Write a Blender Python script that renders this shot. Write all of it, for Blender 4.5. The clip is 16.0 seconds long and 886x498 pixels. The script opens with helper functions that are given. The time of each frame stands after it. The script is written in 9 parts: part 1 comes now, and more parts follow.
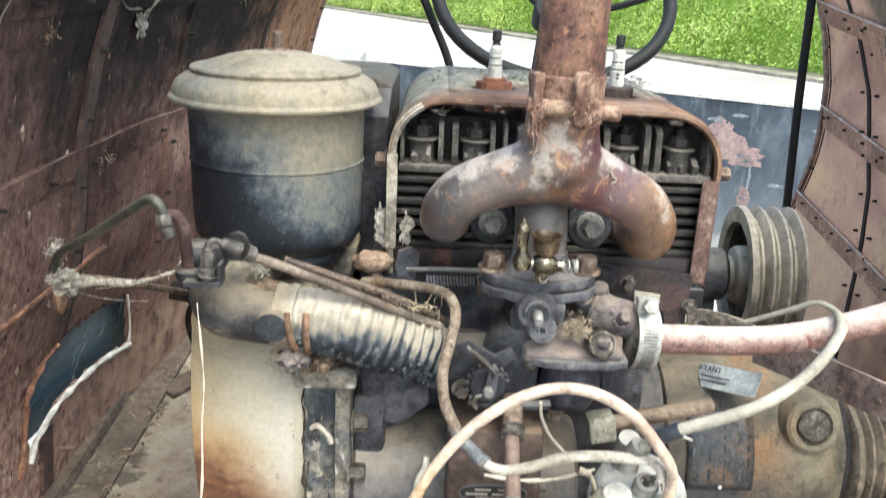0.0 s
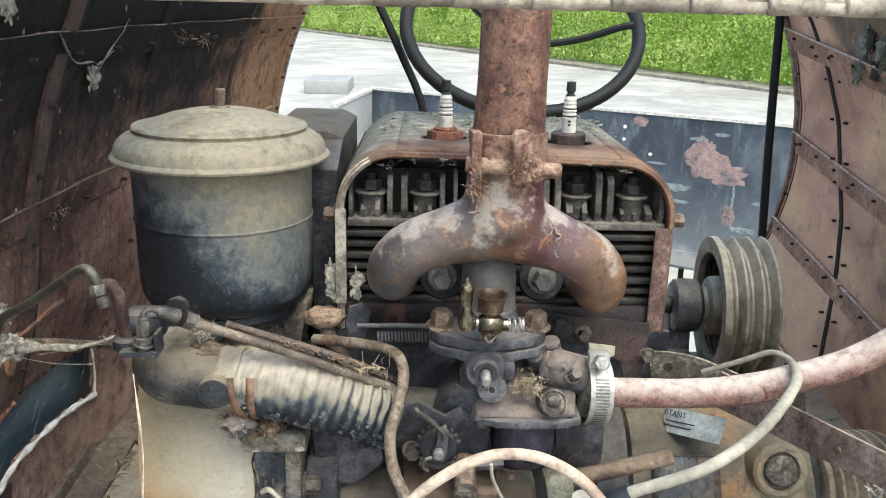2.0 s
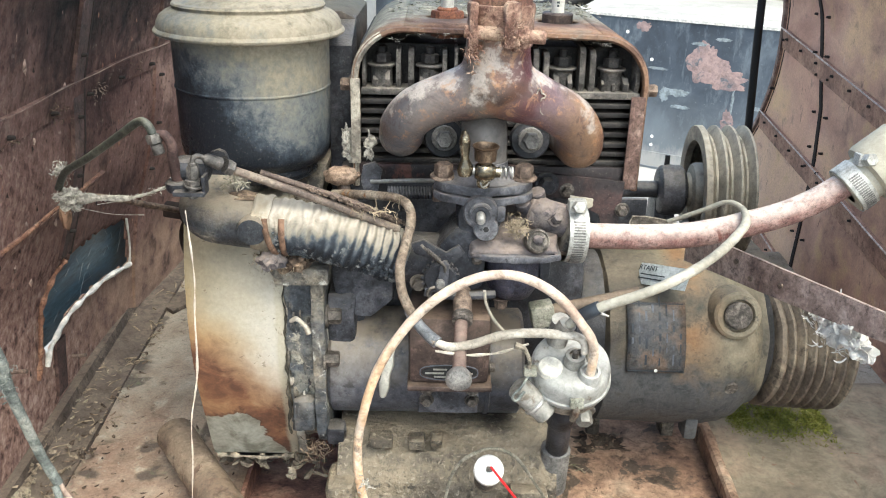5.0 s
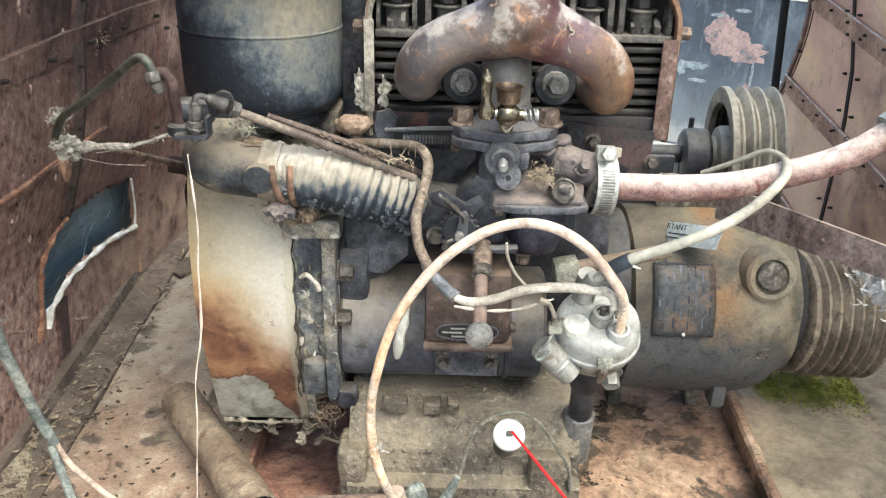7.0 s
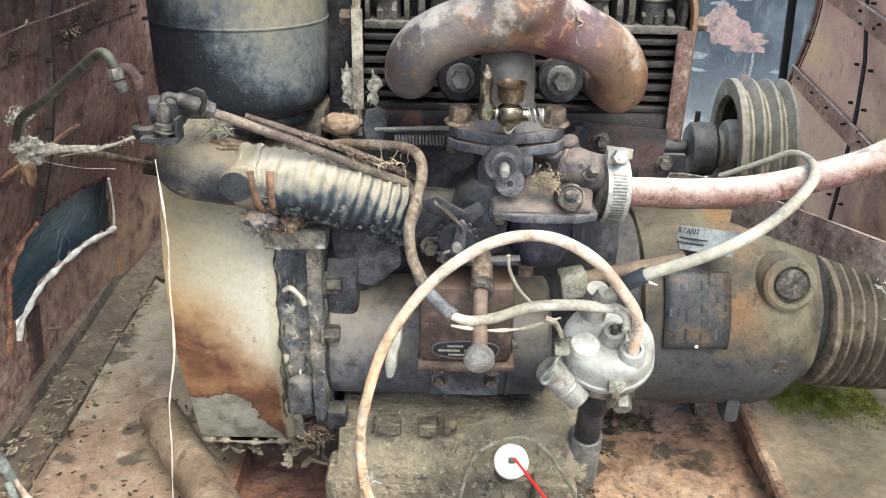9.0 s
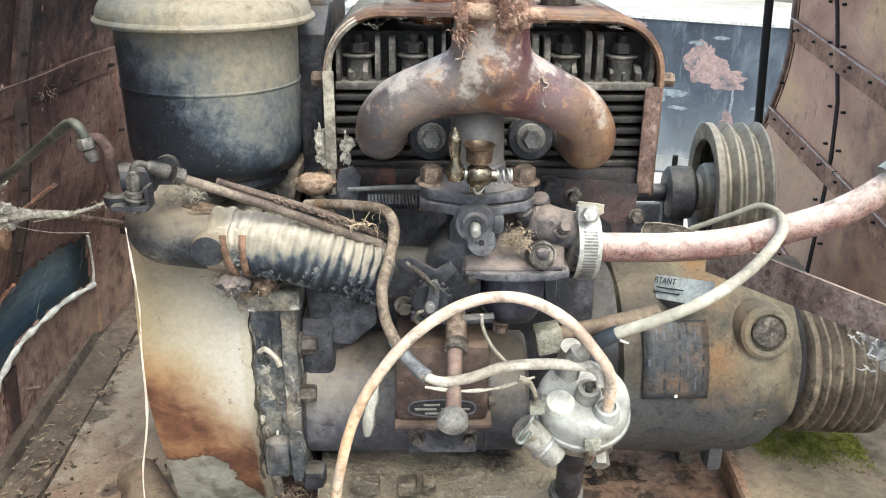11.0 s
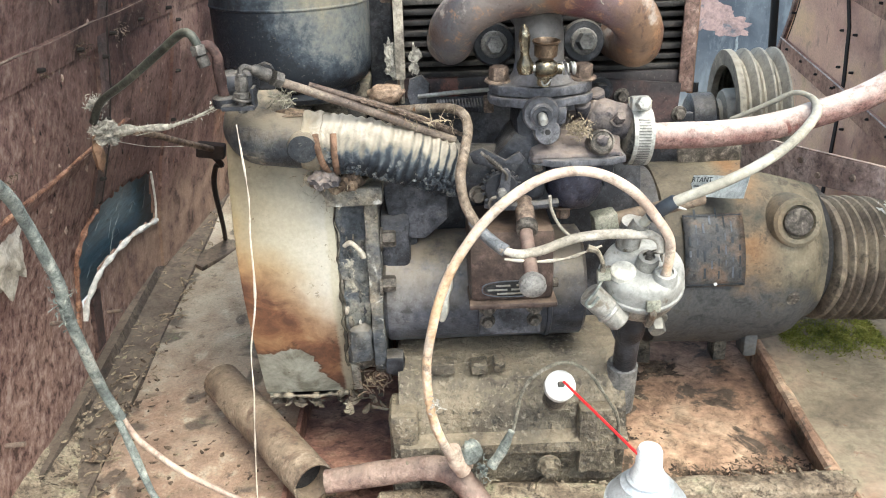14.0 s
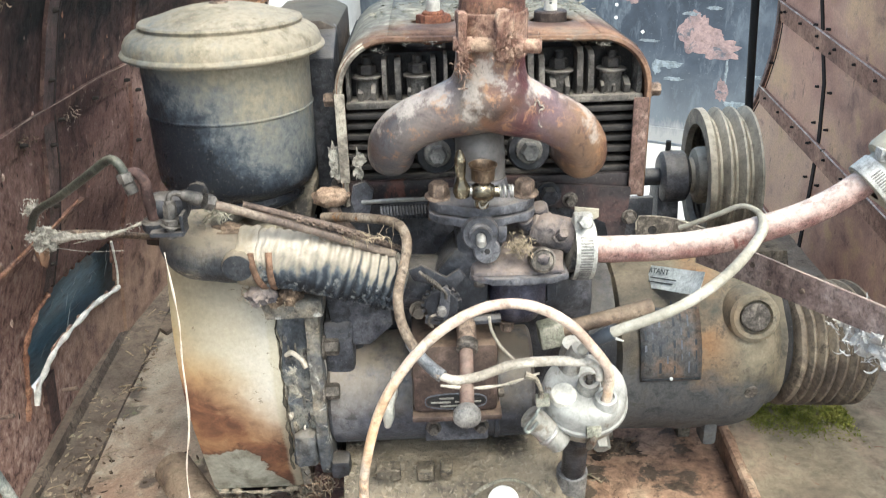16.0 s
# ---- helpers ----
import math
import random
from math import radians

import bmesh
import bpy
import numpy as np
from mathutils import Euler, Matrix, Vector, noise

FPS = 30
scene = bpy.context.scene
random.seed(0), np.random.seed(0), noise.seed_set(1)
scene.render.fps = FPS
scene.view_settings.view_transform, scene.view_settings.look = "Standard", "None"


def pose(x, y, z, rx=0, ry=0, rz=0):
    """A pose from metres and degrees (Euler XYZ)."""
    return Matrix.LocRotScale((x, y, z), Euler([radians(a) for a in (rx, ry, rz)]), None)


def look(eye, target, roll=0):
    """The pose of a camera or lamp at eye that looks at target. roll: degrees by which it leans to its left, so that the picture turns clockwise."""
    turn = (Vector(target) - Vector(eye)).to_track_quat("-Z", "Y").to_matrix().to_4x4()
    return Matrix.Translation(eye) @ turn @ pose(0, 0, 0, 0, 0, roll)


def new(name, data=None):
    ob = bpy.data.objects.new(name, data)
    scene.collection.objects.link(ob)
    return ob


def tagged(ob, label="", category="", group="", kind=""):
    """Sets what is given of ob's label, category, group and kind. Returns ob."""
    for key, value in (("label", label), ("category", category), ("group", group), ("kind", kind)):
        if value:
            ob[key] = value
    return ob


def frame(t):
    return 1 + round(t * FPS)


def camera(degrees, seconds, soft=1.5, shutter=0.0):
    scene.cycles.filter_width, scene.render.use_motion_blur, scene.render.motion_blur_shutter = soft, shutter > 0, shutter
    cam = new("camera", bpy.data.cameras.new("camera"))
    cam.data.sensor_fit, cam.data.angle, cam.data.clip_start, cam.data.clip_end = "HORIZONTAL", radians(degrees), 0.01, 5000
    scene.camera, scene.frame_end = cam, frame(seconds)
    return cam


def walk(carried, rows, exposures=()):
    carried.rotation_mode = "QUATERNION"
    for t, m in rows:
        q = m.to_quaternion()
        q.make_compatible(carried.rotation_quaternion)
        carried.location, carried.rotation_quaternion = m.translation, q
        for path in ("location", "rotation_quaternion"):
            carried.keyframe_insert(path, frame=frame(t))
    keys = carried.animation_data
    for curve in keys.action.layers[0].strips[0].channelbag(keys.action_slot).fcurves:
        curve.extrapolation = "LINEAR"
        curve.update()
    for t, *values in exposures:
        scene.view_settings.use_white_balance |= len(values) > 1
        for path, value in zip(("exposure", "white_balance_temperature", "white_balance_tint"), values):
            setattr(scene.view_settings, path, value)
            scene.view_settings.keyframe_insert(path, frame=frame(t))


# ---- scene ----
cam = camera(55.6, 16.0, soft=1.05, shutter=0.5)
METRES, EYE, TILT, LEAN, TURN = 0.8, 0.9, -18.0, -2.5, 0.0
ROWS = [
    (0.0, 0.0, 0.0, 0.0, 0.0, 0.0, -0.0),
    (0.5, 0.0098, 0.0024, 0.0306, -0.16, 1.6, 0.38),
    (1.0, 0.0367, 0.0069, 0.0306, -0.3, 1.55, 0.67),
    (1.5, 0.0517, 0.0122, 0.0358, -0.29, 1.42, 1.02),
    (2.0, 0.0497, 0.0145, 0.0389, -0.38, 1.32, 1.38),
    (2.5, 0.0325, 0.0128, 0.0324, -0.6, 1.17, 1.52),
    (3.0, 0.0242, 0.0019, -0.0208, -0.59, -1.08, 1.26),
    (3.5, 0.0449, -0.0635, -0.0309, -0.28, -3.08, 1.34),
    (4.0, 0.0394, -0.1566, -0.0198, -0.28, -3.89, 1.4),
    (6.5, 0.0426, -0.1054, -0.0571, 0.55, -4.98, 1.22),
    (7.0, 0.0399, -0.0739, -0.0652, 0.63, -5.82, 1.07),
    (7.5, 0.0533, 0.0158, -0.0768, 0.81, -6.22, 1.13),
    (8.0, 0.0675, 0.0249, -0.0693, 0.9, -6.34, 1.13),
    (8.5, 0.0535, 0.0105, -0.051, 0.9, -6.3, 1.24),
    (9.0, 0.039, 0.0092, -0.0505, 0.3, -6.53, 1.25),
    (9.5, 0.0272, 0.009, -0.0381, -0.3, -6.47, 1.27),
    (12.0, 0.0686, 0.0123, -0.0435, -0.48, -4.19, 3.24),
    (12.5, 0.0738, -0.0112, -0.0367, -0.58, -4.19, 4.38),
    (13.0, 0.0416, -0.0272, -0.0596, -0.53, -4.21, 4.98),
    (13.5, 0.0002, -0.0706, -0.0855, -0.63, -6.0, 4.96),
    (14.0, -0.0272, -0.0972, -0.1036, -0.55, -6.07, 4.52),
    (14.5, -0.0047, -0.1007, -0.0715, -0.88, -5.7, 4.85),
    (15.0, 0.0342, -0.0525, -0.0197, -0.79, -5.71, 4.54),
    (15.5, 0.0455, -0.0578, -0.015, -0.64, -6.0, 4.2),
    (16.0, 0.0515, -0.0661, 0.0195, -0.53, -5.97, 4.36),
]
EXTRA = [
    (4.2, look((0.033, -0.122, 0.924), (0.071, 1.729, 0.168), 1.4)),
    (6.3, look((0.041, -0.091, 0.888), (0.059, 1.753, 0.115), 1.3)),
    (9.7, look((0.027, -0.001, 0.881), (0.069, 1.832, 0.081), 1.5)),
    (11.8, look((0.054, 0.000, 0.870), (0.096, 1.856, 0.124), -0.3)),
]
PATH = [(t, pose(0, 0, EYE, TILT, LEAN, TURN) @ pose(METRES * x, METRES * y, METRES * z, 90 + pitch, roll, yaw)) for t, x, y, z, yaw, pitch, roll in ROWS]
walk(cam, sorted(PATH + EXTRA, key=lambda r: r[0]), exposures=[(0.0, 1.79, 6500, 0), (0.5, 1.58, 6500, 0), (1.0, 1.33, 6500, 0), (2.0, 1.36, 6500, 0), (2.5, 1.51, 6500, 0), (3.0, 1.70, 6500, 0), (3.5, 1.75, 6500, 0), (6.5, 1.68, 6500, 0), (7.0, 1.73, 6500, 0), (9.0, 1.73, 6500, 0), (12.0, 1.75, 6500, 0), (14.0, 1.81, 6500, 0), (16.0, 1.83, 6500, 0)])

# ---- sky, sun ----
world = bpy.data.worlds.new("sky")
scene.world = world
world.use_nodes = True
wn, wl = world.node_tree.nodes, world.node_tree.links
wn.clear()
sky = wn.new("ShaderNodeTexSky")
sky.sky_type, sky.sun_disc = "NISHITA", False
sky.sun_elevation, sky.sun_rotation = radians(59), radians(150)
sky.air_density, sky.dust_density = 1.0, 4.0
bg = wn.new("ShaderNodeBackground")
bg.inputs["Strength"].default_value = 0.15
wout = wn.new("ShaderNodeOutputWorld")
wl.new(sky.outputs[0], bg.inputs[0])
wl.new(bg.outputs[0], wout.inputs[0])
sun = new("sun", bpy.data.lights.new("sun", "SUN"))
sun.data.energy, sun.data.angle, sun.data.color = 1.0, radians(40), (1.0, 0.98, 0.95)
sun.matrix_world = look((1.5, -2.6, 5.0), (0, 0, 0))


# ---- materials ----
def S(r, g, b, sat=0.76):
    """Linear colour from the 0 to 255 scale, drawn towards grey."""
    y = 0.3 * r + 0.59 * g + 0.11 * b
    r, g, b = (y + (c - y) * sat for c in (r, g, b))
    return tuple((c / 255 / 12.92) if c / 255 <= 0.04045 else ((c / 255 + 0.055) / 1.055) ** 2.4 for c in (r, g, b)) + (1.0,)


def coords(nt):
    return nt.nodes.new("ShaderNodeTexCoord").outputs["Object"]


def noise_tex(nt, vec, scale, detail=6.0, rough=0.6, distort=0.0):
    n = nt.nodes.new("ShaderNodeTexNoise")
    n.inputs["Scale"].default_value, n.inputs["Detail"].default_value = scale, detail
    n.inputs["Roughness"].default_value, n.inputs["Distortion"].default_value = rough, distort
    nt.links.new(vec, n.inputs["Vector"])
    return n.outputs["Fac"]


def ramp(nt, fac, stops):
    r = nt.nodes.new("ShaderNodeValToRGB")
    els = r.color_ramp.elements
    while len(els) < len(stops):
        els.new(0.5)
    for e, (p, c) in zip(els, stops):
        e.position, e.color = p, c
    nt.links.new(fac, r.inputs["Fac"])
    return r.outputs["Color"]


def mix(nt, fac, a, b, mode="MIX"):
    m = nt.nodes.new("ShaderNodeMix")
    m.data_type, m.blend_type = "RGBA", mode
    for sock, val in ((m.inputs["Factor"], fac), (m.inputs["A"], a), (m.inputs["B"], b)):
        if isinstance(val, (float, int, tuple)):
            sock.default_value = val
        else:
            nt.links.new(val, sock)
    return m.outputs["Result"]


def maths(nt, op, a, b=0.0, clamp=False):
    m = nt.nodes.new("ShaderNodeMath")
    m.operation, m.use_clamp = op, clamp
    for sock, val in zip(m.inputs, (a, b)):
        if isinstance(val, (float, int)):
            sock.default_value = val
        else:
            nt.links.new(val, sock)
    return m.outputs[0]


def span(nt, val, a, b):
    m = nt.nodes.new("ShaderNodeMapRange")
    m.clamp = True
    m.inputs["From Min"].default_value, m.inputs["From Max"].default_value = a, b
    nt.links.new(val, m.inputs["Value"])
    return m.outputs["Result"]


def upness(nt):
    g = nt.nodes.new("ShaderNodeNewGeometry")
    s = nt.nodes.new("ShaderNodeSeparateXYZ")
    nt.links.new(g.outputs["Normal"], s.inputs[0])
    return s.outputs["Z"]


def start_mat(name):
    m = bpy.data.materials.new(name)
    m.use_nodes = True
    nt = m.node_tree
    return m, nt, nt.nodes["Principled BSDF"]


def finish(nt, bsdf, colour, rough, metal, height, bump, dist=0.002):
    nt.links.new(colour, bsdf.inputs["Base Color"])
    if isinstance(rough, float):
        bsdf.inputs["Roughness"].default_value = rough
    else:
        nt.links.new(rough, bsdf.inputs["Roughness"])
    bsdf.inputs["Metallic"].default_value = metal
    bsdf.inputs["Specular IOR Level"].default_value = 0.35
    b = nt.nodes.new("ShaderNodeBump")
    b.inputs["Strength"].default_value, b.inputs["Distance"].default_value = bump, dist
    nt.links.new(height, b.inputs["Height"])
    nt.links.new(b.outputs[0], bsdf.inputs["Normal"])


def grime(name, stops, scale=18.0, rough=(0.55, 0.9), metal=0.0, bump=0.5, dust=None, dust_from=0.1, dust_max=0.8, stain=None, stain_scale=9.0, stain_at=0.58, fine=0.35, stretch=(1, 1, 1), flecks=0.45):
    """Worn surface: a broad ramp, an optional stain, a fine grain and dust on what faces up."""
    m, nt, bsdf = start_mat(name)
    vec = coords(nt)
    if stretch != (1, 1, 1):
        mp = nt.nodes.new("ShaderNodeMapping")
        mp.inputs["Scale"].default_value = stretch
        nt.links.new(vec, mp.inputs["Vector"])
        vec = mp.outputs[0]
    broad = noise_tex(nt, vec, scale, 8.0, 0.65, 0.3)
    grain = noise_tex(nt, vec, scale * 14, 5.0, 0.7)
    col = ramp(nt, span(nt, broad, 0.30, 0.70), stops)
    if stain:
        sn = noise_tex(nt, vec, stain_scale, 9.0, 0.68, 0.6)
        col = mix(nt, span(nt, sn, stain_at, stain_at + 0.05), col, stain)
    blot = noise_tex(nt, vec, scale * 4.5, 9.0, 0.75, 0.5)
    col = mix(nt, 1.0, col, ramp(nt, blot, [(0.34, (1 - fine * 1.5,) * 3 + (1,)), (0.48, (1, 1, 1, 1)), (0.64, (1 + fine,) * 3 + (1,))]), "MULTIPLY")
    fleck = noise_tex(nt, vec, scale * 22, 3.0, 0.6)
    col = mix(nt, maths(nt, "MULTIPLY", span(nt, fleck, 0.63, 0.70), fine * flecks), col, S(176, 166, 150))
    shade = ramp(nt, grain, [(0.25, (1 - fine, 1 - fine, 1 - fine, 1)), (0.75, (1 + fine * 0.6,) * 3 + (1,))])
    col = mix(nt, 1.0, col, shade, "MULTIPLY")
    if fine >= 0.3:
        speck = noise_tex(nt, vec, max(60.0, scale * 5.0), 7.0, 0.72, 0.2)
        col = mix(nt, maths(nt, "MULTIPLY", span(nt, speck, 0.565, 0.64), fine * 1.6, True), col, tuple(v * 0.3 for v in stops[0][1][:3]) + (1,))
    if dust:
        d = noise_tex(nt, vec, scale * 2.3, 7.0, 0.7)
        up = span(nt, upness(nt), dust_from - 0.3, 0.95)
        amount = maths(nt, "MULTIPLY", up, span(nt, d, 0.28, 0.55))
        amount = maths(nt, "MULTIPLY", amount, dust_max)
        col = mix(nt, amount, col, dust)
    r = span(nt, broad, 0.2, 0.8)
    r = maths(nt, "ADD", maths(nt, "MULTIPLY", r, rough[1] - rough[0]), rough[0])
    h = maths(nt, "ADD", maths(nt, "ADD", maths(nt, "MULTIPLY", broad, 0.7), maths(nt, "MULTIPLY", blot, 0.8)), maths(nt, "MULTIPLY", grain, 0.5))
    finish(nt, bsdf, col, r, metal, h, bump)
    return m


def plain(name, colour, rough=0.5, metal=0.0, scale=120.0, vary=0.25, bump=0.15):
    dark = tuple(c * (1 - vary) for c in colour[:3]) + (1,)
    lite = tuple(min(1.0, c * (1 + vary * 0.6)) for c in colour[:3]) + (1,)
    return grime(name, [(0.3, dark), (0.7, lite)], scale=scale, rough=(rough, min(1.0, rough + 0.2)), metal=metal, bump=bump, fine=0.12)


DUST = S(128, 118, 104)
M_strip = grime("rusty_strip", [(0.1, S(92, 64, 56)), (0.5, S(128, 96, 84)), (0.9, S(166, 138, 122))], scale=22, bump=0.6, fine=0.45, dust=S(186, 164, 148), dust_from=0.25, dust_max=0.9)
M_ribwine = grime("wine_dark_rib", [(0.2, S(52, 34, 32)), (0.6, S(78, 54, 50)), (0.9, S(104, 78, 70))], scale=20, bump=0.5, fine=0.4)
M_seam = plain("dark_seam", S(44, 32, 28), 0.8)
M_rivet = plain("dark_rivet", S(40, 33, 30), 0.6)
M_floor_r = grime("rust_floor_plate", [(0.08, S(112, 82, 64)), (0.35, S(154, 116, 90)), (0.6, S(178, 140, 110)), (0.85, S(190, 162, 132))], scale=9, bump=0.6, stain=S(88, 74, 60), stain_scale=13, stain_at=0.565, fine=0.4)
M_floor_g = grime("green_grey_plate", [(0.25, S(124, 109, 88)), (0.5, S(148, 133, 107)), (0.75, S(160, 135, 110)), (0.92, S(164, 128, 102))], scale=7, bump=0.3, stain=S(134, 94, 72), stain_scale=55, stain_at=0.63, fine=0.25)
M_moss = grime("moss", [(0.1, S(92, 96, 40, 1.0)), (0.5, S(134, 136, 60, 1.0)), (0.9, S(172, 166, 98, 1.0))], scale=60, rough=(0.9, 1.0), bump=0.8)
M_leafgrey = grime("grey_dry_leaf", [(0.2, S(78, 68, 58)), (0.6, S(118, 106, 90)), (0.9, S(158, 146, 126))], scale=60, rough=(0.8, 1.0), bump=0.6)
M_dirt = grime("dirt_litter", [(0.3, S(62, 48, 38)), (0.55, S(104, 84, 66)), (0.8, S(140, 118, 94))], scale=50, rough=(0.85, 1.0), bump=0.6)
M_pit = grime("dark_rust_pit", [(0.3, S(112, 72, 60)), (0.6, S(152, 104, 86)), (0.8, S(172, 132, 108))], scale=14, bump=0.5, stain=S(84, 58, 52), stain_scale=16, stain_at=0.6, fine=0.4)
M_engine = grime("oily_grey_iron", [(0.1, S(42, 43, 48, 1.0)), (0.45, S(70, 71, 77, 1.0)), (0.75, S(98, 98, 103, 1.0)), (0.95, S(126, 123, 122))], scale=26, rough=(0.35, 0.7), bump=0.7, dust=S(134, 124, 116), dust_from=0.4, dust_max=0.5, fine=0.4)
M_engine_d = grime("dark_oily_iron", [(0.1, S(20, 21, 26, 1.0)), (0.5, S(40, 42, 48, 1.0)), (0.9, S(78, 78, 83, 1.0))], scale=26, rough=(0.25, 0.6), bump=0.7, dust=DUST, dust_from=0.5, dust_max=0.4, fine=0.4)
M_tar = grime("flaking_tar", [(0.2, S(34, 40, 50)), (0.5, S(62, 70, 80)), (0.8, S(132, 134, 130))], scale=90, rough=(0.35, 0.7), bump=0.8)
# Black for the label field and for shade painted into holes and gaps.
M_black = grime("black_shade_and_label", [(0.3, S(26, 25, 26)), (0.7, S(48, 46, 46))], scale=30, bump=0.3)
M_dusty = grime("dusty_brown_iron", [(0.1, S(70, 65, 59)), (0.45, S(106, 97, 84)), (0.75, S(136, 125, 106)), (0.95, S(158, 146, 126))], scale=20, rough=(0.7, 0.95), bump=0.8, dust=S(156, 143, 122), dust_from=0.3, dust_max=0.7, stain=S(60, 57, 55), stain_scale=26, stain_at=0.55, fine=0.5)
M_peel = grime("peeling_blue_grey_paint", [(0.1, S(46, 51, 58)), (0.4, S(70, 75, 82)), (0.65, S(108, 103, 94)), (0.9, S(140, 128, 108))], scale=17, bump=1.0, stain=S(182, 180, 170), stain_scale=24, stain_at=0.565, dust=DUST, dust_max=0.6, fine=0.5)
M_stack = grime("rusted_pipe", [(0.1, S(66, 40, 36)), (0.4, S(98, 62, 52)), (0.65, S(124, 84, 62)), (0.95, S(98, 84, 78))], scale=24, rough=(0.4, 0.75), bump=0.6, stain=S(150, 102, 68), stain_scale=60, stain_at=0.60, fine=0.5)
M_rustcrust = grime("crusted_rust", [(0.3, S(112, 74, 60)), (0.6, S(156, 118, 98)), (0.8, S(178, 146, 120))], scale=60, rough=(0.8, 1.0), bump=1.0)
M_cowl_side = grime("grimy_cowl_side", [(0.1, S(44, 42, 42)), (0.5, S(72, 66, 62)), (0.9, S(104, 92, 82))], scale=12, bump=0.5, fine=0.45)
M_duct = grime("grimy_air_duct", [(0.1, S(40, 36, 34)), (0.5, S(64, 54, 48)), (0.9, S(90, 76, 64))], scale=14, bump=0.6, fine=0.45, dust=S(82, 78, 64), dust_from=0.4, dust_max=0.8)
M_cowl_edge = grime("worn_pale_edge", [(0.3, S(112, 104, 94)), (0.6, S(160, 150, 134)), (0.8, S(176, 168, 150))], scale=40, bump=0.3)
M_fin = grime("sooty_fins", [(0.3, S(64, 61, 58)), (0.6, S(96, 91, 86)), (0.8, S(128, 121, 112))], scale=40, bump=0.9, dust=S(142, 133, 122), dust_from=0.3, dust_max=0.6, fine=0.4)
M_hose = grime("dusty_pink_hose", [(0.1, S(122, 78, 72)), (0.5, S(142, 102, 94)), (0.9, S(162, 128, 118))], scale=42, bump=0.8, dust=S(204, 190, 178), dust_from=0.30, dust_max=0.9, stain=S(124, 72, 64), stain_scale=30, stain_at=0.60, fine=0.4)
M_wire = grime("dusty_cream_cable", [(0.25, S(164, 136, 117)), (0.45, S(187, 161, 141)), (0.60, S(203, 181, 159)), (0.80, S(194, 162, 130, 1.0))], scale=9, rough=(0.45, 0.7), bump=0.4, stain=S(152, 100, 66, 0.95), stain_scale=19, stain_at=0.625, fine=0.4)
M_coil = grime("chalky_grey_cable", [(0.2, S(124, 119, 104)), (0.55, S(146, 140, 124)), (0.9, S(166, 160, 144))], scale=14, rough=(0.5, 0.75), bump=0.3, fine=0.2)
M_tubeb = grime("brown_fuel_tube", [(0.1, S(62, 48, 42)), (0.5, S(98, 80, 70)), (0.9, S(130, 112, 98))], scale=40, bump=0.4, stain=S(136, 100, 64), stain_scale=16, stain_at=0.58, fine=0.4)
M_alu = grime("dull_aluminium", [(0.1, S(98, 95, 88)), (0.5, S(128, 125, 117)), (0.9, S(158, 155, 148))], scale=30, rough=(0.32, 0.55), metal=0.2, bump=0.25, stain=S(96, 84, 70), stain_scale=24, stain_at=0.57, dust=S(170, 164, 152), dust_max=0.4, fine=0.25)
M_steel = plain("worn_steel", S(168, 166, 160), 0.35, 0.7, 90)
M_zinc = grime("zinc_clamp", [(0.1, S(128, 126, 120)), (0.5, S(168, 166, 158)), (0.9, S(196, 194, 188))], scale=60, rough=(0.3, 0.55), metal=0.4, bump=0.2, fine=0.25)
M_brass = grime("aged_brass", [(0.3, S(62, 56, 46, 0.8)), (0.6, S(118, 106, 84, 0.8)), (0.8, S(176, 164, 138, 0.8))], scale=70, rough=(0.14, 0.34), metal=0.9, bump=0.12, fine=0.35)
M_bolt = grime("grimy_bolt", [(0.3, S(66, 60, 54)), (0.6, S(100, 92, 84)), (0.8, S(134, 124, 112))], scale=90, rough=(0.5, 0.8), metal=0.2, bump=0.4)
M_rustbolt = grime("rusty_bolt", [(0.3, S(76, 60, 50)), (0.6, S(112, 92, 78)), (0.8, S(138, 116, 98))], scale=90, bump=0.5)
M_plugrust = grime("red_rust_plug", [(0.2, S(78, 44, 34, 0.95)), (0.6, S(118, 72, 52, 0.95)), (0.9, S(142, 98, 74, 0.95))], scale=70, bump=0.7)
M_darkterm = plain("dark_terminal", S(52, 54, 52), 0.45, 0.3, 90)
M_ceram = plain("white_ceramic", S(182, 179, 170), 0.3, 0.0, 60, 0.25, 0.05)
M_blackrub = plain("black_rubber", S(24, 24, 26), 0.45)
M_wool = plain("grimy_wool", S(164, 158, 146), 0.95, 0.0, 200, 0.45, 0.6)
M_string = plain("pale_string", S(200, 184, 166), 0.9, 0.0, 90, 0.15, 0.3)
M_white = plain("white_plastic", S(222, 222, 218), 0.4, 0.0, 80, 0.1, 0.05)
M_red = plain("red_plastic", S(200, 30, 36, 1.0), 0.35, 0.0, 80, 0.1, 0.05)
M_blue = plain("blue_print", S(30, 52, 130, 1.0), 0.4)
M_plate = grime("worn_nameplate", [(0.1, S(52, 55, 62)), (0.45, S(70, 68, 68)), (0.7, S(92, 76, 64)), (0.95, S(112, 86, 66))], scale=30, rough=(0.35, 0.6), metal=0.1, bump=0.3, fine=0.4)
M_print = plain("silver_print", S(80, 86, 96), 0.5)
M_darkprint = plain("dark_print", S(44, 52, 60), 0.6)
M_tag = grime("silver_tag", [(0.2, S(150, 158, 160)), (0.6, S(178, 186, 188)), (0.9, S(196, 202, 202))], scale=40, rough=(0.35, 0.6), metal=0.0, bump=0.2, fine=0.25)
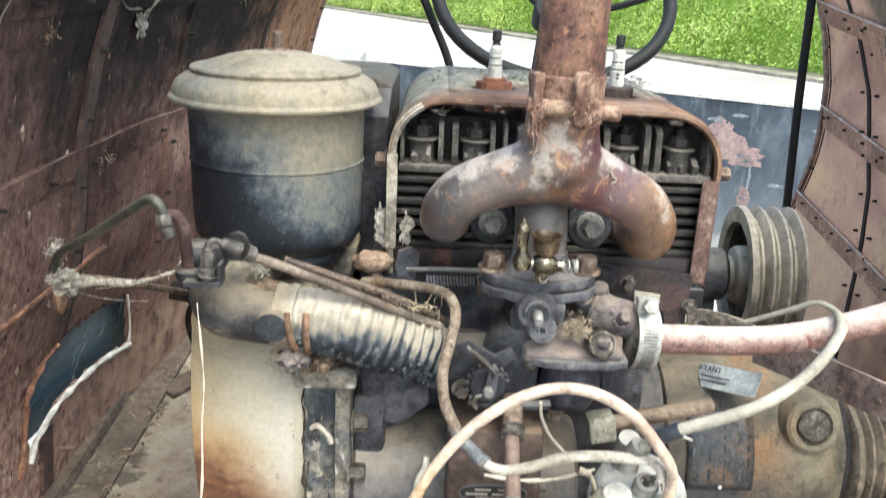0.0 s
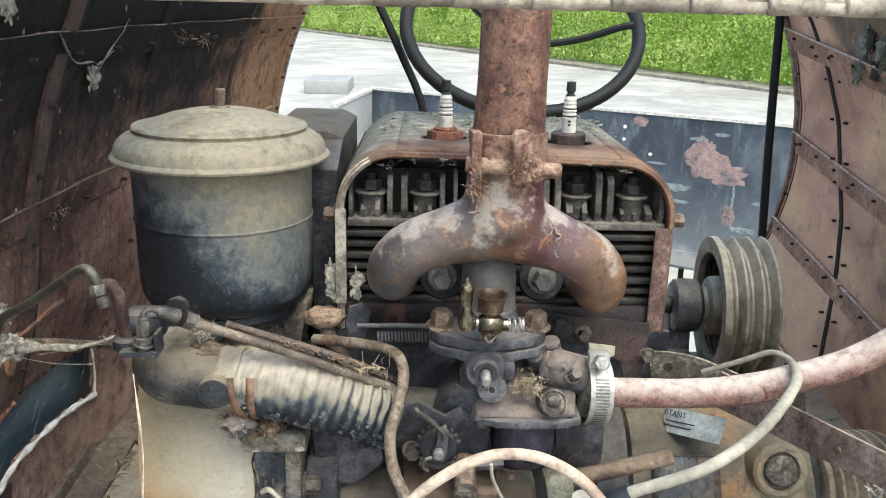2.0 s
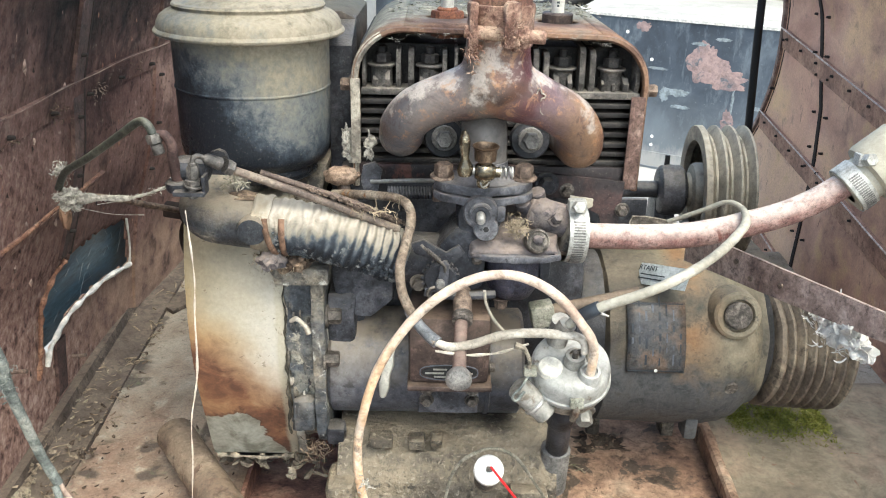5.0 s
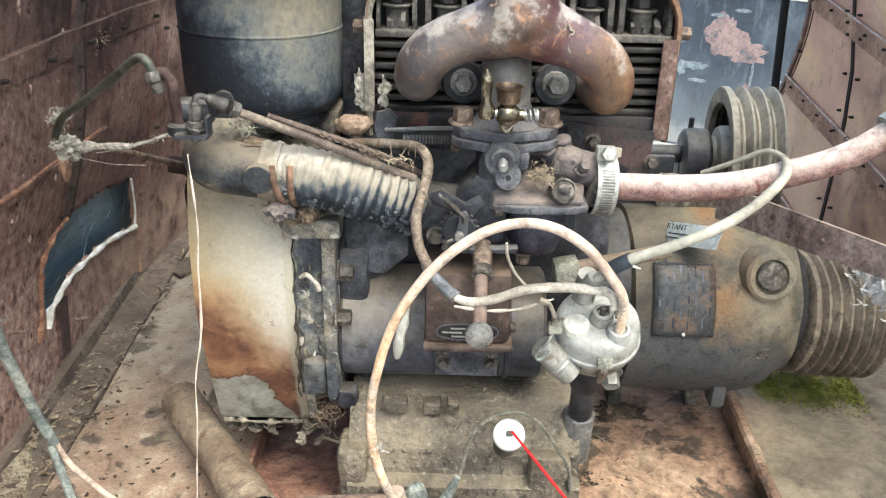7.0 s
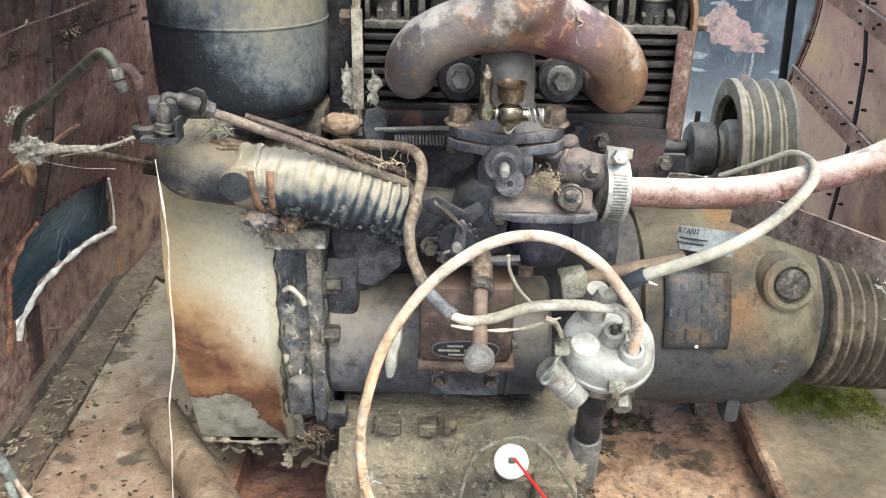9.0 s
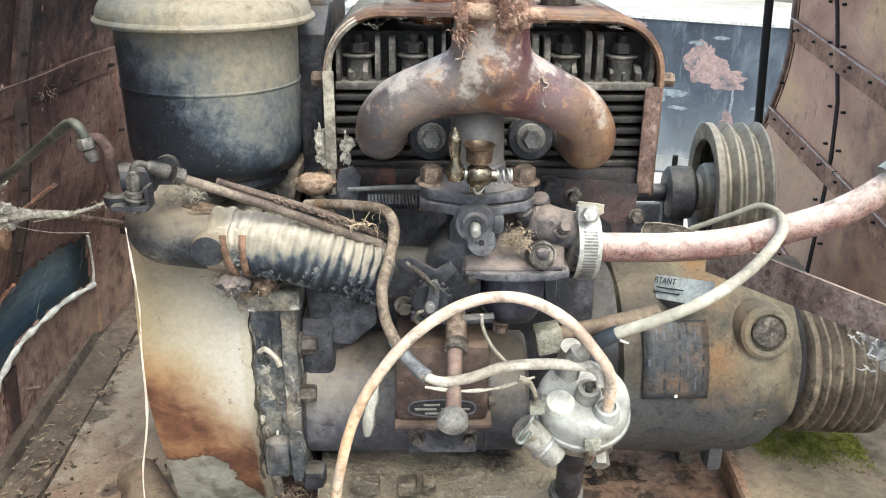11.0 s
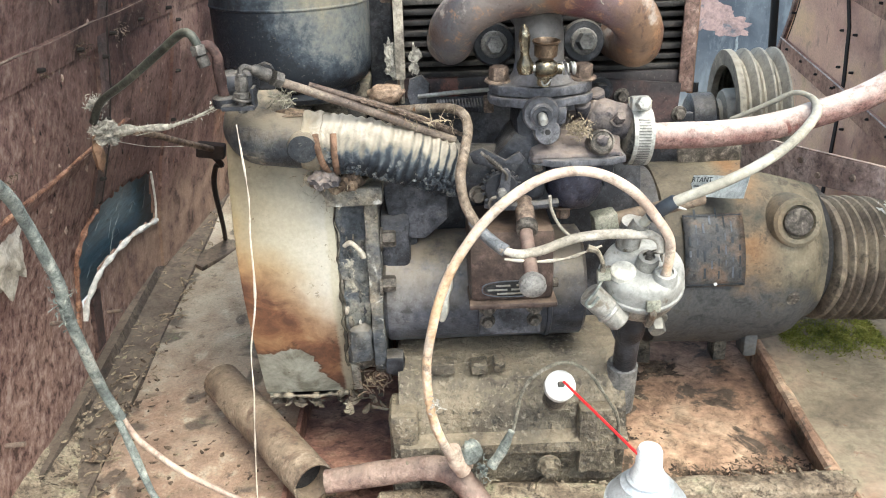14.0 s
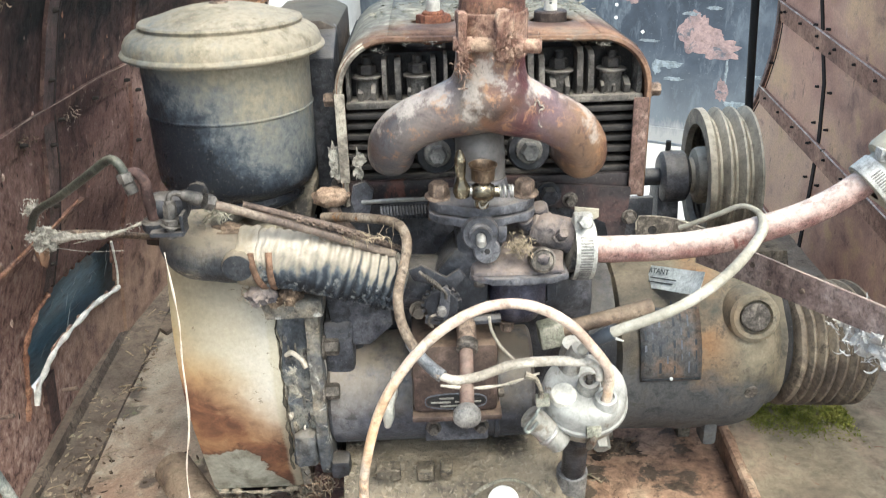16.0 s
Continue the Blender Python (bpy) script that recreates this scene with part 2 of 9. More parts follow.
M_ribs = grime("dusty_brown_ribs", [(0.2, S(72, 60, 50)), (0.5, S(102, 87, 72)), (0.85, S(132, 116, 94))], scale=16, bump=0.5, dust=S(142, 126, 102), dust_from=0.3, dust_max=0.6, stain=S(84, 72, 54), stain_scale=12, stain_at=0.58, fine=0.4)
M_pulley = grime("dusty_cast_pulley", [(0.2, S(84, 76, 64)), (0.55, S(120, 110, 94)), (0.85, S(150, 140, 120))], scale=18, rough=(0.5, 0.8), bump=0.3, dust=S(172, 162, 142), dust_from=0.15, dust_max=0.85, fine=0.28)
M_pipegreen = grime("dark_green_pipe", [(0.2, S(38, 42, 38)), (0.55, S(62, 66, 58)), (0.9, S(98, 98, 86))], scale=40, rough=(0.3, 0.6), bump=0.3, dust=S(120, 114, 98), dust_from=0.5, dust_max=0.5)
M_elbow = grime("dusty_black_elbow", [(0.3, S(38, 43, 50)), (0.55, S(58, 61, 66)), (0.8, S(92, 89, 82))], scale=22, rough=(0.4, 0.75), bump=0.7, dust=S(136, 121, 99), dust_from=0.28, dust_max=0.95, stain=S(140, 130, 112), stain_scale=50, stain_at=0.62, fine=0.4)
M_zincdull = grime("dull_zinc", [(0.1, S(48, 45, 43)), (0.5, S(74, 70, 66)), (0.9, S(114, 108, 102))], scale=70, rough=(0.3, 0.6), metal=0.2, bump=0.4, stain=S(140, 134, 124), stain_scale=60, stain_at=0.64, fine=0.4)
M_purplepipe = grime("purple_brown_pipe", [(0.1, S(64, 50, 44)), (0.5, S(98, 82, 72)), (0.9, S(140, 124, 106))], scale=30, rough=(0.4, 0.7), bump=0.5, stain=S(124, 88, 58), stain_scale=18, stain_at=0.58, fine=0.4)
M_dustlead = grime("dust_caked_lead", [(0.1, S(94, 76, 60)), (0.5, S(128, 110, 92)), (0.9, S(170, 156, 138))], scale=30, rough=(0.7, 0.95), bump=0.8, stain=S(134, 92, 54, 0.95), stain_scale=14, stain_at=0.56, fine=0.4)
M_tape = plain("orange_strap", S(126, 92, 70), 0.85, 0, 50, 0.5, 0.5)
M_nest = plain("tan_straw", S(150, 132, 106), 0.95, 0, 90, 0.4, 0.6)
M_hinge = grime("grey_hinge_bar", [(0.3, S(120, 108, 94)), (0.6, S(164, 150, 130)), (0.8, S(186, 174, 154))], scale=16, bump=0.3)
M_cupbrown = grime("browned_brass", [(0.1, S(62, 46, 36)), (0.6, S(100, 78, 58)), (0.9, S(138, 116, 92))], scale=80, rough=(0.25, 0.5), metal=0.6, bump=0.1)
M_chrome = plain("tarnished_chrome", S(150, 148, 142), 0.2, 0.85, 120, 0.4, 0.1)
M_carbdust = grime("brown_dust_on_iron", [(0.1, S(60, 60, 68, 1)), (0.5, S(90, 84, 86)), (0.9, S(120, 108, 102))], scale=30, rough=(0.75, 1.0), bump=0.8, dust=S(148, 128, 114), dust_max=0.62, fine=0.4)
M_bowl = grime("oily_black_bowl", [(0.1, S(28, 28, 38, 1.0)), (0.5, S(50, 50, 62, 1.0)), (0.9, S(78, 76, 84, 1.0))], scale=24, rough=(0.25, 0.55), bump=0.8, stain=S(96, 60, 46), stain_scale=24, stain_at=0.63, fine=0.4)
M_seam2 = plain("dark_blue_tape", S(50, 58, 68), 0.5, 0, 60, 0.3)
M_mossdust = grime("grey_green_debris", [(0.2, S(78, 76, 62)), (0.6, S(118, 114, 98)), (0.9, S(160, 154, 138))], scale=60, rough=(0.85, 1.0), bump=0.5)
M_verge = grime("pale_verge_earth", [(0.2, S(128, 120, 104)), (0.8, S(166, 158, 140))], scale=3, rough=(0.85, 1.0), bump=0.4)
M_rustpipe = grime("tan_rusty_pipe", [(0.1, S(74, 56, 46)), (0.4, S(106, 86, 70)), (0.65, S(132, 112, 92)), (0.9, S(160, 142, 120))], scale=20, bump=0.6, stain=S(92, 66, 52), stain_scale=18, stain_at=0.56, dust=S(152, 132, 108), dust_max=0.4, fine=0.4)
M_lapdull = grime("dull_lap_edge", [(0.2, S(98, 76, 66)), (0.8, S(146, 124, 108))], scale=30, bump=0.3)
M_lap = grime("pale_lap_edge", [(0.2, S(176, 150, 136)), (0.8, S(222, 204, 190))], scale=30, bump=0.2)
M_post = grime("dull_rust_post", [(0.2, S(80, 56, 50)), (0.6, S(112, 84, 74)), (0.9, S(146, 120, 108))], scale=60, bump=0.6, fine=0.4)
M_tin = grime("rust_flaked_tin", [(0.1, S(32, 30, 34)), (0.5, S(52, 46, 48)), (0.8, S(78, 56, 54))], scale=20, rough=(0.4, 0.7), bump=0.4, stain=S(102, 60, 50), stain_scale=16, stain_at=0.61, fine=0.3)
M_cap = grime("dusty_grey_cap", [(0.1, S(120, 119, 113)), (0.5, S(148, 147, 141)), (0.9, S(168, 167, 161))], scale=18, rough=(0.34, 0.52), bump=0.2, stain=S(112, 101, 86), stain_scale=34, stain_at=0.60, fine=0.2, flecks=0.3)
M_tube = grime("dusty_black_tube", [(0.1, S(42, 45, 53)), (0.5, S(68, 71, 81)), (0.9, S(98, 99, 104))], scale=14, rough=(0.28, 0.5), bump=0.4, dust=S(138, 122, 100), dust_from=0.2, dust_max=0.85, fine=0.4)
M_skirt = grime("dirty_brown_angle", [(0.1, S(62, 50, 43)), (0.5, S(94, 79, 68)), (0.9, S(124, 107, 92))], scale=22, bump=0.8, dust=S(118, 104, 88), dust_max=0.55, stain=S(66, 55, 47), stain_scale=30, stain_at=0.54, fine=0.5)
M_bracket = grime("dull_rust_bar", [(0.1, S(112, 88, 80)), (0.5, S(150, 124, 113)), (0.9, S(176, 154, 141))], scale=22, bump=0.6, dust=S(172, 154, 140), dust_from=0.4, dust_max=0.6, fine=0.4)
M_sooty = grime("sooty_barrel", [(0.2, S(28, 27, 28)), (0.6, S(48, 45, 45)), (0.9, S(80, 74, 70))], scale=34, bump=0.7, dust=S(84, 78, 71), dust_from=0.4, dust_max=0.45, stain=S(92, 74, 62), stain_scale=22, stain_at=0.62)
M_block = grime("plain_pale_grey", [(0.2, S(140, 142, 142)), (0.8, S(160, 161, 160))], scale=1.5, bump=0.1, fine=0.1, flecks=0.0)
M_bolt2 = grime("grey_cast_knob", [(0.1, S(84, 81, 78)), (0.5, S(112, 109, 105)), (0.9, S(142, 138, 132))], scale=60, rough=(0.4, 0.7), metal=0.1, bump=0.4)
M_elbowcast = grime("oily_grey_elbow", [(0.1, S(58, 56, 58)), (0.5, S(82, 79, 79)), (0.9, S(106, 101, 97))], scale=20, rough=(0.3, 0.55), bump=0.4, dust=S(126, 117, 106), dust_from=0.3, dust_max=0.6, fine=0.3)
M_mushroom = grime("pink_tan_knob", [(0.2, S(124, 98, 78)), (0.6, S(160, 130, 106)), (0.9, S(184, 156, 132))], scale=60, bump=0.8)
M_recess = grime("flaking_slate_recess", [(0.1, S(50, 56, 64)), (0.4, S(80, 86, 93)), (0.65, S(118, 117, 110)), (0.9, S(156, 149, 132))], scale=24, rough=(0.4, 0.75), bump=1.0, stain=S(178, 170, 150), stain_scale=36, stain_at=0.58, fine=0.4)
M_bodybrown = grime("brown_stained_alloy", [(0.1, S(92, 82, 70)), (0.5, S(122, 112, 98)), (0.9, S(150, 142, 128))], scale=34, rough=(0.35, 0.6), metal=0.2, bump=0.3, stain=S(98, 74, 56), stain_scale=40, stain_at=0.58)
M_sleeve = grime("blue_grey_sleeve", [(0.2, S(82, 86, 92)), (0.8, S(122, 124, 126))], scale=50, rough=(0.4, 0.6), bump=0.3)
M_rustlip = grime("orange_rust_lip", [(0.1, S(96, 60, 44)), (0.5, S(142, 92, 68)), (0.9, S(176, 128, 98))], scale=70, bump=0.9, fine=0.4)
M_wheel = plain("black_wheel_rim", S(17, 18, 21), 0.55)
M_ivory = plain("ivory_enamel", S(196, 192, 178), 0.45, 0.0, 60, 0.25, 0.3)
M_socket = grime("dark_brown_bakelite", [(0.2, S(44, 34, 30)), (0.6, S(66, 52, 46)), (0.9, S(92, 76, 66))], scale=60, rough=(0.45, 0.7), bump=0.4)
M_canmetal = plain("bright_can_metal", S(206, 214, 220), 0.22, 0.6, 60, 0.08, 0.03)
M_rag = plain("dusty_web_rag", S(124, 120, 106), 0.95, 0, 90, 0.4, 0.5)
M_crust = grime("dark_mossy_crust", [(0.2, S(46, 42, 36)), (0.6, S(72, 66, 54)), (0.9, S(104, 96, 80))], scale=40, rough=(0.85, 1.0), bump=0.9)
M_soil = grime("grey_brown_soil", [(0.1, S(94, 79, 63)), (0.45, S(130, 112, 91)), (0.7, S(154, 138, 113)), (0.95, S(138, 134, 102))], scale=26, rough=(0.85, 1.0), bump=1.0, stain=S(78, 65, 53), stain_scale=50, stain_at=0.58, fine=0.45)
M_greencab = grime("blue_grey_cable", [(0.3, S(88, 94, 90)), (0.6, S(122, 128, 120)), (0.8, S(152, 152, 140))], scale=60, bump=0.4)
M_pinkpatch = grime("pink_primer", [(0.3, S(122, 106, 106, 1.0)), (0.6, S(152, 130, 126, 1.0))], scale=9, rough=(0.7, 0.9), bump=0.05, stain=S(96, 98, 106), stain_scale=14, stain_at=0.56, fine=0.2, flecks=0.1)
M_holeback = grime("scratched_blue_black", [(0.1, S(40, 62, 76, 1.0)), (0.55, S(60, 86, 100, 1.0)), (0.9, S(92, 116, 126, 1.0))], scale=14, rough=(0.3, 0.55), bump=0.1, stain=S(132, 146, 150), stain_scale=34, stain_at=0.625, stretch=(1, 0.4, 2))
M_paintwhite = plain("chipped_pale_paint", S(126, 138, 144), 0.7, 0, 40, 0.3)
M_cobweb = plain("dusty_cobweb", S(112, 108, 98), 0.95, 0, 200, 0.3)
M_torn = plain("torn_pale_edge", S(196, 192, 184), 0.7, 0, 60, 0.25, 0.4)
M_concrete = grime("pale_concrete", [(0.3, S(150, 147, 142)), (0.6, S(168, 166, 160)), (0.8, S(180, 178, 173))], scale=0.8, rough=(0.8, 0.95), bump=0.2, fine=0.1, flecks=0.0)
M_leaf = grime("hedge_leaf", [(0.1, S(162, 184, 98, 1.0)), (0.5, S(194, 210, 130, 1.0)), (0.9, S(216, 228, 158, 1.0))], scale=1.2, rough=(0.5, 0.75), bump=0.1, fine=0.0, flecks=0.0)
leaf_nt = M_leaf.node_tree
through_leaf, both = leaf_nt.nodes.new("ShaderNodeBsdfTranslucent"), leaf_nt.nodes.new("ShaderNodeMixShader")
through_leaf.inputs["Color"].default_value = S(206, 222, 132, 1.0)
both.inputs[0].default_value = 0.45
leaf_out = next(n for n in leaf_nt.nodes if n.type == "OUTPUT_MATERIAL")
leaf_nt.links.new(leaf_out.inputs["Surface"].links[0].from_socket, both.inputs[1])
leaf_nt.links.new(through_leaf.outputs[0], both.inputs[2])
leaf_nt.links.new(both.outputs[0], leaf_out.inputs["Surface"])
M_lead = grime("grey_cream_cable", [(0.3, S(142, 132, 116)), (0.6, S(178, 168, 152)), (0.85, S(198, 190, 176))], scale=26, rough=(0.5, 0.75), bump=0.3, fine=0.25)


def board_paint():
    """Dark blue paint faded to grey, dust-splashed low down, with pale scuffs that run downwards."""
    m, nt, bsdf = start_mat("chipped_blue_board")
    vec = coords(nt)
    sep = nt.nodes.new("ShaderNodeSeparateXYZ")
    nt.links.new(vec, sep.inputs[0])
    mp = nt.nodes.new("ShaderNodeMapping")
    mp.inputs["Scale"].default_value = (1, 1, 0.35)
    nt.links.new(vec, mp.inputs["Vector"])
    broad = noise_tex(nt, vec, 3.5, 6, 0.6, 0.5)
    run = noise_tex(nt, mp.outputs[0], 16, 8, 0.7, 0.3)
    fine = noise_tex(nt, vec, 70, 5, 0.7)
    col = ramp(nt, broad, [(0.3, S(44, 52, 64)), (0.5, S(62, 72, 85)), (0.7, S(86, 97, 109))])
    col = mix(nt, maths(nt, "MULTIPLY", span(nt, run, 0.52, 0.66), 0.45), col, S(120, 132, 142))
    col = mix(nt, maths(nt, "MULTIPLY", span(nt, run, 0.42, 0.32), 0.5), col, S(40, 47, 57))
    low = maths(nt, "ADD", sep.outputs["Z"], maths(nt, "MULTIPLY", maths(nt, "SUBTRACT", run, 0.5), 0.25))
    col = mix(nt, maths(nt, "MULTIPLY", span(nt, low, 0.05, -0.27), 0.6), col, S(122, 130, 136))
    col = mix(nt, maths(nt, "MULTIPLY", span(nt, low, -0.24, -0.31), 0.8), col, S(158, 156, 152))
    col = mix(nt, maths(nt, "MULTIPLY", span(nt, fine, 0.62, 0.70), 0.35), col, S(136, 144, 148))
    finish(nt, bsdf, col, maths(nt, "ADD", 0.35, maths(nt, "MULTIPLY", run, 0.4)), 0.0, fine, 0.15)
    return m


def casting_paint():
    """Oil-wet, dust-caked sand casting with a pimpled skin."""
    m, nt, bsdf = start_mat("oily_base_casting")
    vec = coords(nt)
    a = noise_tex(nt, vec, 13, 7, 0.6, 0.2)
    b = noise_tex(nt, vec, 75, 6, 0.7, 0.2)
    p = noise_tex(nt, vec, 190, 3, 0.55, 0.3)
    col = ramp(nt, span(nt, a, 0.3, 0.7), [(0.1, S(70, 63, 54)), (0.4, S(98, 88, 73)), (0.7, S(124, 111, 90)), (0.95, S(142, 127, 103))])
    col = mix(nt, maths(nt, "MULTIPLY", span(nt, b, 0.54, 0.64), 0.8), col, S(46, 43, 40))
    col = mix(nt, maths(nt, "MULTIPLY", span(nt, p, 0.58, 0.66), 0.5), col, S(168, 156, 134))
    col = mix(nt, maths(nt, "MULTIPLY", span(nt, p, 0.42, 0.34), 0.6), col, S(52, 48, 43))
    top = maths(nt, "MULTIPLY", span(nt, upness(nt), 0.35, 0.9), span(nt, a, 0.35, 0.55))
    col = mix(nt, maths(nt, "MULTIPLY", top, 0.7), col, S(142, 127, 103))
    finish(nt, bsdf, col, maths(nt, "ADD", 0.25, maths(nt, "MULTIPLY", a, 0.6)), 0.0, maths(nt, "ADD", p, maths(nt, "MULTIPLY", b, 0.8)), 1.0, 0.004)
    return m


M_base, M_paint = casting_paint(), board_paint()
M_connector = plain("tan_plastic", S(164, 156, 136), 0.55, 0, 40, 0.15, 0.1)


def filter_paint():
    """Black enamel under tan dust, thick on the lid and the right, worn off in a dark patch low on the left."""
    m, nt, bsdf = start_mat("dusty_black_enamel")
    vec = coords(nt)
    sep = nt.nodes.new("ShaderNodeSeparateXYZ")
    nt.links.new(vec, sep.inputs[0])
    broad = noise_tex(nt, vec, 16, 8, 0.65, 0.4)
    grain = noise_tex(nt, vec, 160, 5, 0.7)
    height = span(nt, sep.outputs["Z"], 0.66, 0.755)
    side = span(nt, sep.outputs["X"], -0.200, -0.108)
    lid = span(nt, sep.outputs["Z"], 0.765, 0.79)
    d = maths(nt, "ADD", maths(nt, "MULTIPLY", height, 0.50), maths(nt, "MULTIPLY", side, 0.52))
    d = maths(nt, "ADD", d, maths(nt, "MULTIPLY", broad, 0.9))
    d = maths(nt, "ADD", d, maths(nt, "MULTIPLY", lid, 0.35))
    d = maths(nt, "ADD", d, maths(nt, "MULTIPLY", grain, 0.3))
    d = maths(nt, "SUBTRACT", d, maths(nt, "MULTIPLY", span(nt, sep.outputs["Z"], 0.7365, 0.7335), 0.12))
    d = maths(nt, "SUBTRACT", d, maths(nt, "MULTIPLY", span(nt, sep.outputs["Z"], 0.668, 0.652), 0.40))
    spots = noise_tex(nt, vec, 90, 8, 0.75, 0.3)
    d = maths(nt, "ADD", d, maths(nt, "MULTIPLY", maths(nt, "SUBTRACT", spots, 0.5), 0.75))
    col = ramp(nt, span(nt, d, 0.90, 1.84), [(0.10, S(24, 30, 40)), (0.26, S(52, 62, 74)), (0.44, S(94, 98, 98)), (0.66, S(114, 110, 98)), (0.85, S(128, 119, 98)), (1.0, S(140, 129, 108))])
    blot = noise_tex(nt, vec, 42, 9, 0.72, 0.3)
    col = mix(nt, maths(nt, "MULTIPLY", span(nt, blot, 0.53, 0.62), maths(nt, "MULTIPLY", lid, 0.6)), col, S(88, 78, 60))
    col = mix(nt, maths(nt, "MULTIPLY", span(nt, blot, 0.45, 0.37), maths(nt, "MULTIPLY", lid, 0.4)), col, S(104, 108, 104))
    col = mix(nt, 1.0, col, ramp(nt, grain, [(0.3, (0.75, 0.75, 0.75, 1)), (0.7, (1.1, 1.1, 1.1, 1))]), "MULTIPLY")
    speck = noise_tex(nt, vec, 420, 3, 0.6)
    col = mix(nt, maths(nt, "MULTIPLY", span(nt, speck, 0.62, 0.70), 0.22), col, S(150, 144, 126))
    r = maths(nt, "ADD", 0.24, maths(nt, "MULTIPLY", span(nt, d, 0.5, 1.6), 0.6))
    finish(nt, bsdf, col, r, 0.0, maths(nt, "ADD", spots, maths(nt, "MULTIPLY", grain, 0.6)), 0.5)
    return m


def shroud_paint():
    """Ivory enamel, dusty tan above, an orange-brown rust bloom in the lower half and a bare patch at the foot."""
    m, nt, bsdf = start_mat("rusting_ivory_enamel")
    vec = coords(nt)
    sep = nt.nodes.new("ShaderNodeSeparateXYZ")
    nt.links.new(vec, sep.inputs[0])
    X, Z = sep.outputs["X"], sep.outputs["Z"]
    broad = noise_tex(nt, vec, 9, 7, 0.55, 0.4)
    mid = noise_tex(nt, vec, 34, 8, 0.65, 0.5)
    grain = noise_tex(nt, vec, 220, 5, 0.7)

    def wob(v, src, k):
        return maths(nt, "ADD", v, maths(nt, "MULTIPLY", maths(nt, "SUBTRACT", src, 0.5), k))

    base = ramp(nt, wob(maths(nt, "MULTIPLY", span(nt, X, -0.215, -0.125), 0.7), broad, 1.0), [(0.02, S(158, 138, 98, 0.9)), (0.28, S(170, 157, 127)), (0.70, S(192, 188, 174))])
    crown = span(nt, wob(Z, broad, 0.12), 0.505, 0.60)
    col = mix(nt, maths(nt, "MULTIPLY", crown, 0.8), base, ramp(nt, mid, [(0.35, S(112, 97, 74)), (0.6, S(146, 129, 100))]))
    halo_z = wob(maths(nt, "ADD", Z, maths(nt, "MULTIPLY", X, 1.0)), broad, 0.10)
    halo = span(nt, wob(halo_z, mid, 0.03), 0.345, 0.275)
    col = mix(nt, maths(nt, "MULTIPLY", halo, 0.72), col, S(176, 132, 84))
    bloom = span(nt, wob(halo_z, mid, 0.09), 0.308, 0.242)
    rust = ramp(nt, wob(wob(0.5, mid, 1.0), broad, 0.8), [(0.30, S(84, 50, 40, 0.9)), (0.44, S(116, 74, 54, 0.9)), (0.58, S(146, 102, 70, 0.9)), (0.76, S(170, 132, 94, 0.9))])
    col = mix(nt, maths(nt, "MULTIPLY", bloom, 0.92), col, rust)
    foot = wob(wob(maths(nt, "ADD", Z, maths(nt, "MULTIPLY", X, 2.0)), mid, 0.055), broad, 0.13)
    low = wob(wob(maths(nt, "SUBTRACT", Z, maths(nt, "MULTIPLY", X, 0.25)), mid, 0.030), broad, 0.08)
    bare = maths(nt, "MULTIPLY", span(nt, foot, 0.0455, 0.0435), span(nt, low, 0.4275, 0.4260))
    col = mix(nt, bare, col, ramp(nt, mid, [(0.40, S(118, 116, 100)), (0.52, S(154, 153, 138)), (0.64, S(172, 170, 156))]))
    rim_edge = maths(nt, "MULTIPLY", span(nt, foot, 0.0505, 0.0455), span(nt, low, 0.4320, 0.4275))
    col = mix(nt, maths(nt, "MULTIPLY", maths(nt, "SUBTRACT", rim_edge, bare), 0.7), col, S(70, 44, 34))
    strip = maths(nt, "MULTIPLY", span(nt, wob(X, mid, 0.010), -0.121, -0.117), 0.75)
    col = mix(nt, strip, col, S(176, 166, 140))
    pit = noise_tex(nt, vec, 75, 6, 0.7, 0.6)
    col = mix(nt, maths(nt, "MULTIPLY", span(nt, pit, 0.645, 0.68), 0.65), col, S(92, 74, 54))
    crack = noise_tex(nt, vec, 48, 9, 0.8, 1.4)
    near_edge = span(nt, X, -0.150, -0.118)
    col = mix(nt, maths(nt, "MULTIPLY", maths(nt, "MULTIPLY", span(nt, crack, 0.60, 0.63), near_edge), 0.8), col, S(74, 60, 46))
    col = mix(nt, 1.0, col, ramp(nt, grain, [(0.3, (0.84, 0.84, 0.84, 1)), (0.7, (1.06, 1.06, 1.06, 1))]), "MULTIPLY")
    h = maths(nt, "SUBTRACT", maths(nt, "ADD", mid, maths(nt, "MULTIPLY", grain, 0.4)), maths(nt, "MULTIPLY", bare, 0.8))
    finish(nt, bsdf, col, maths(nt, "ADD", 0.42, maths(nt, "MULTIPLY", maths(nt, "ADD", bloom, crown), 0.2)), 0.0, h, 0.3)
    return m


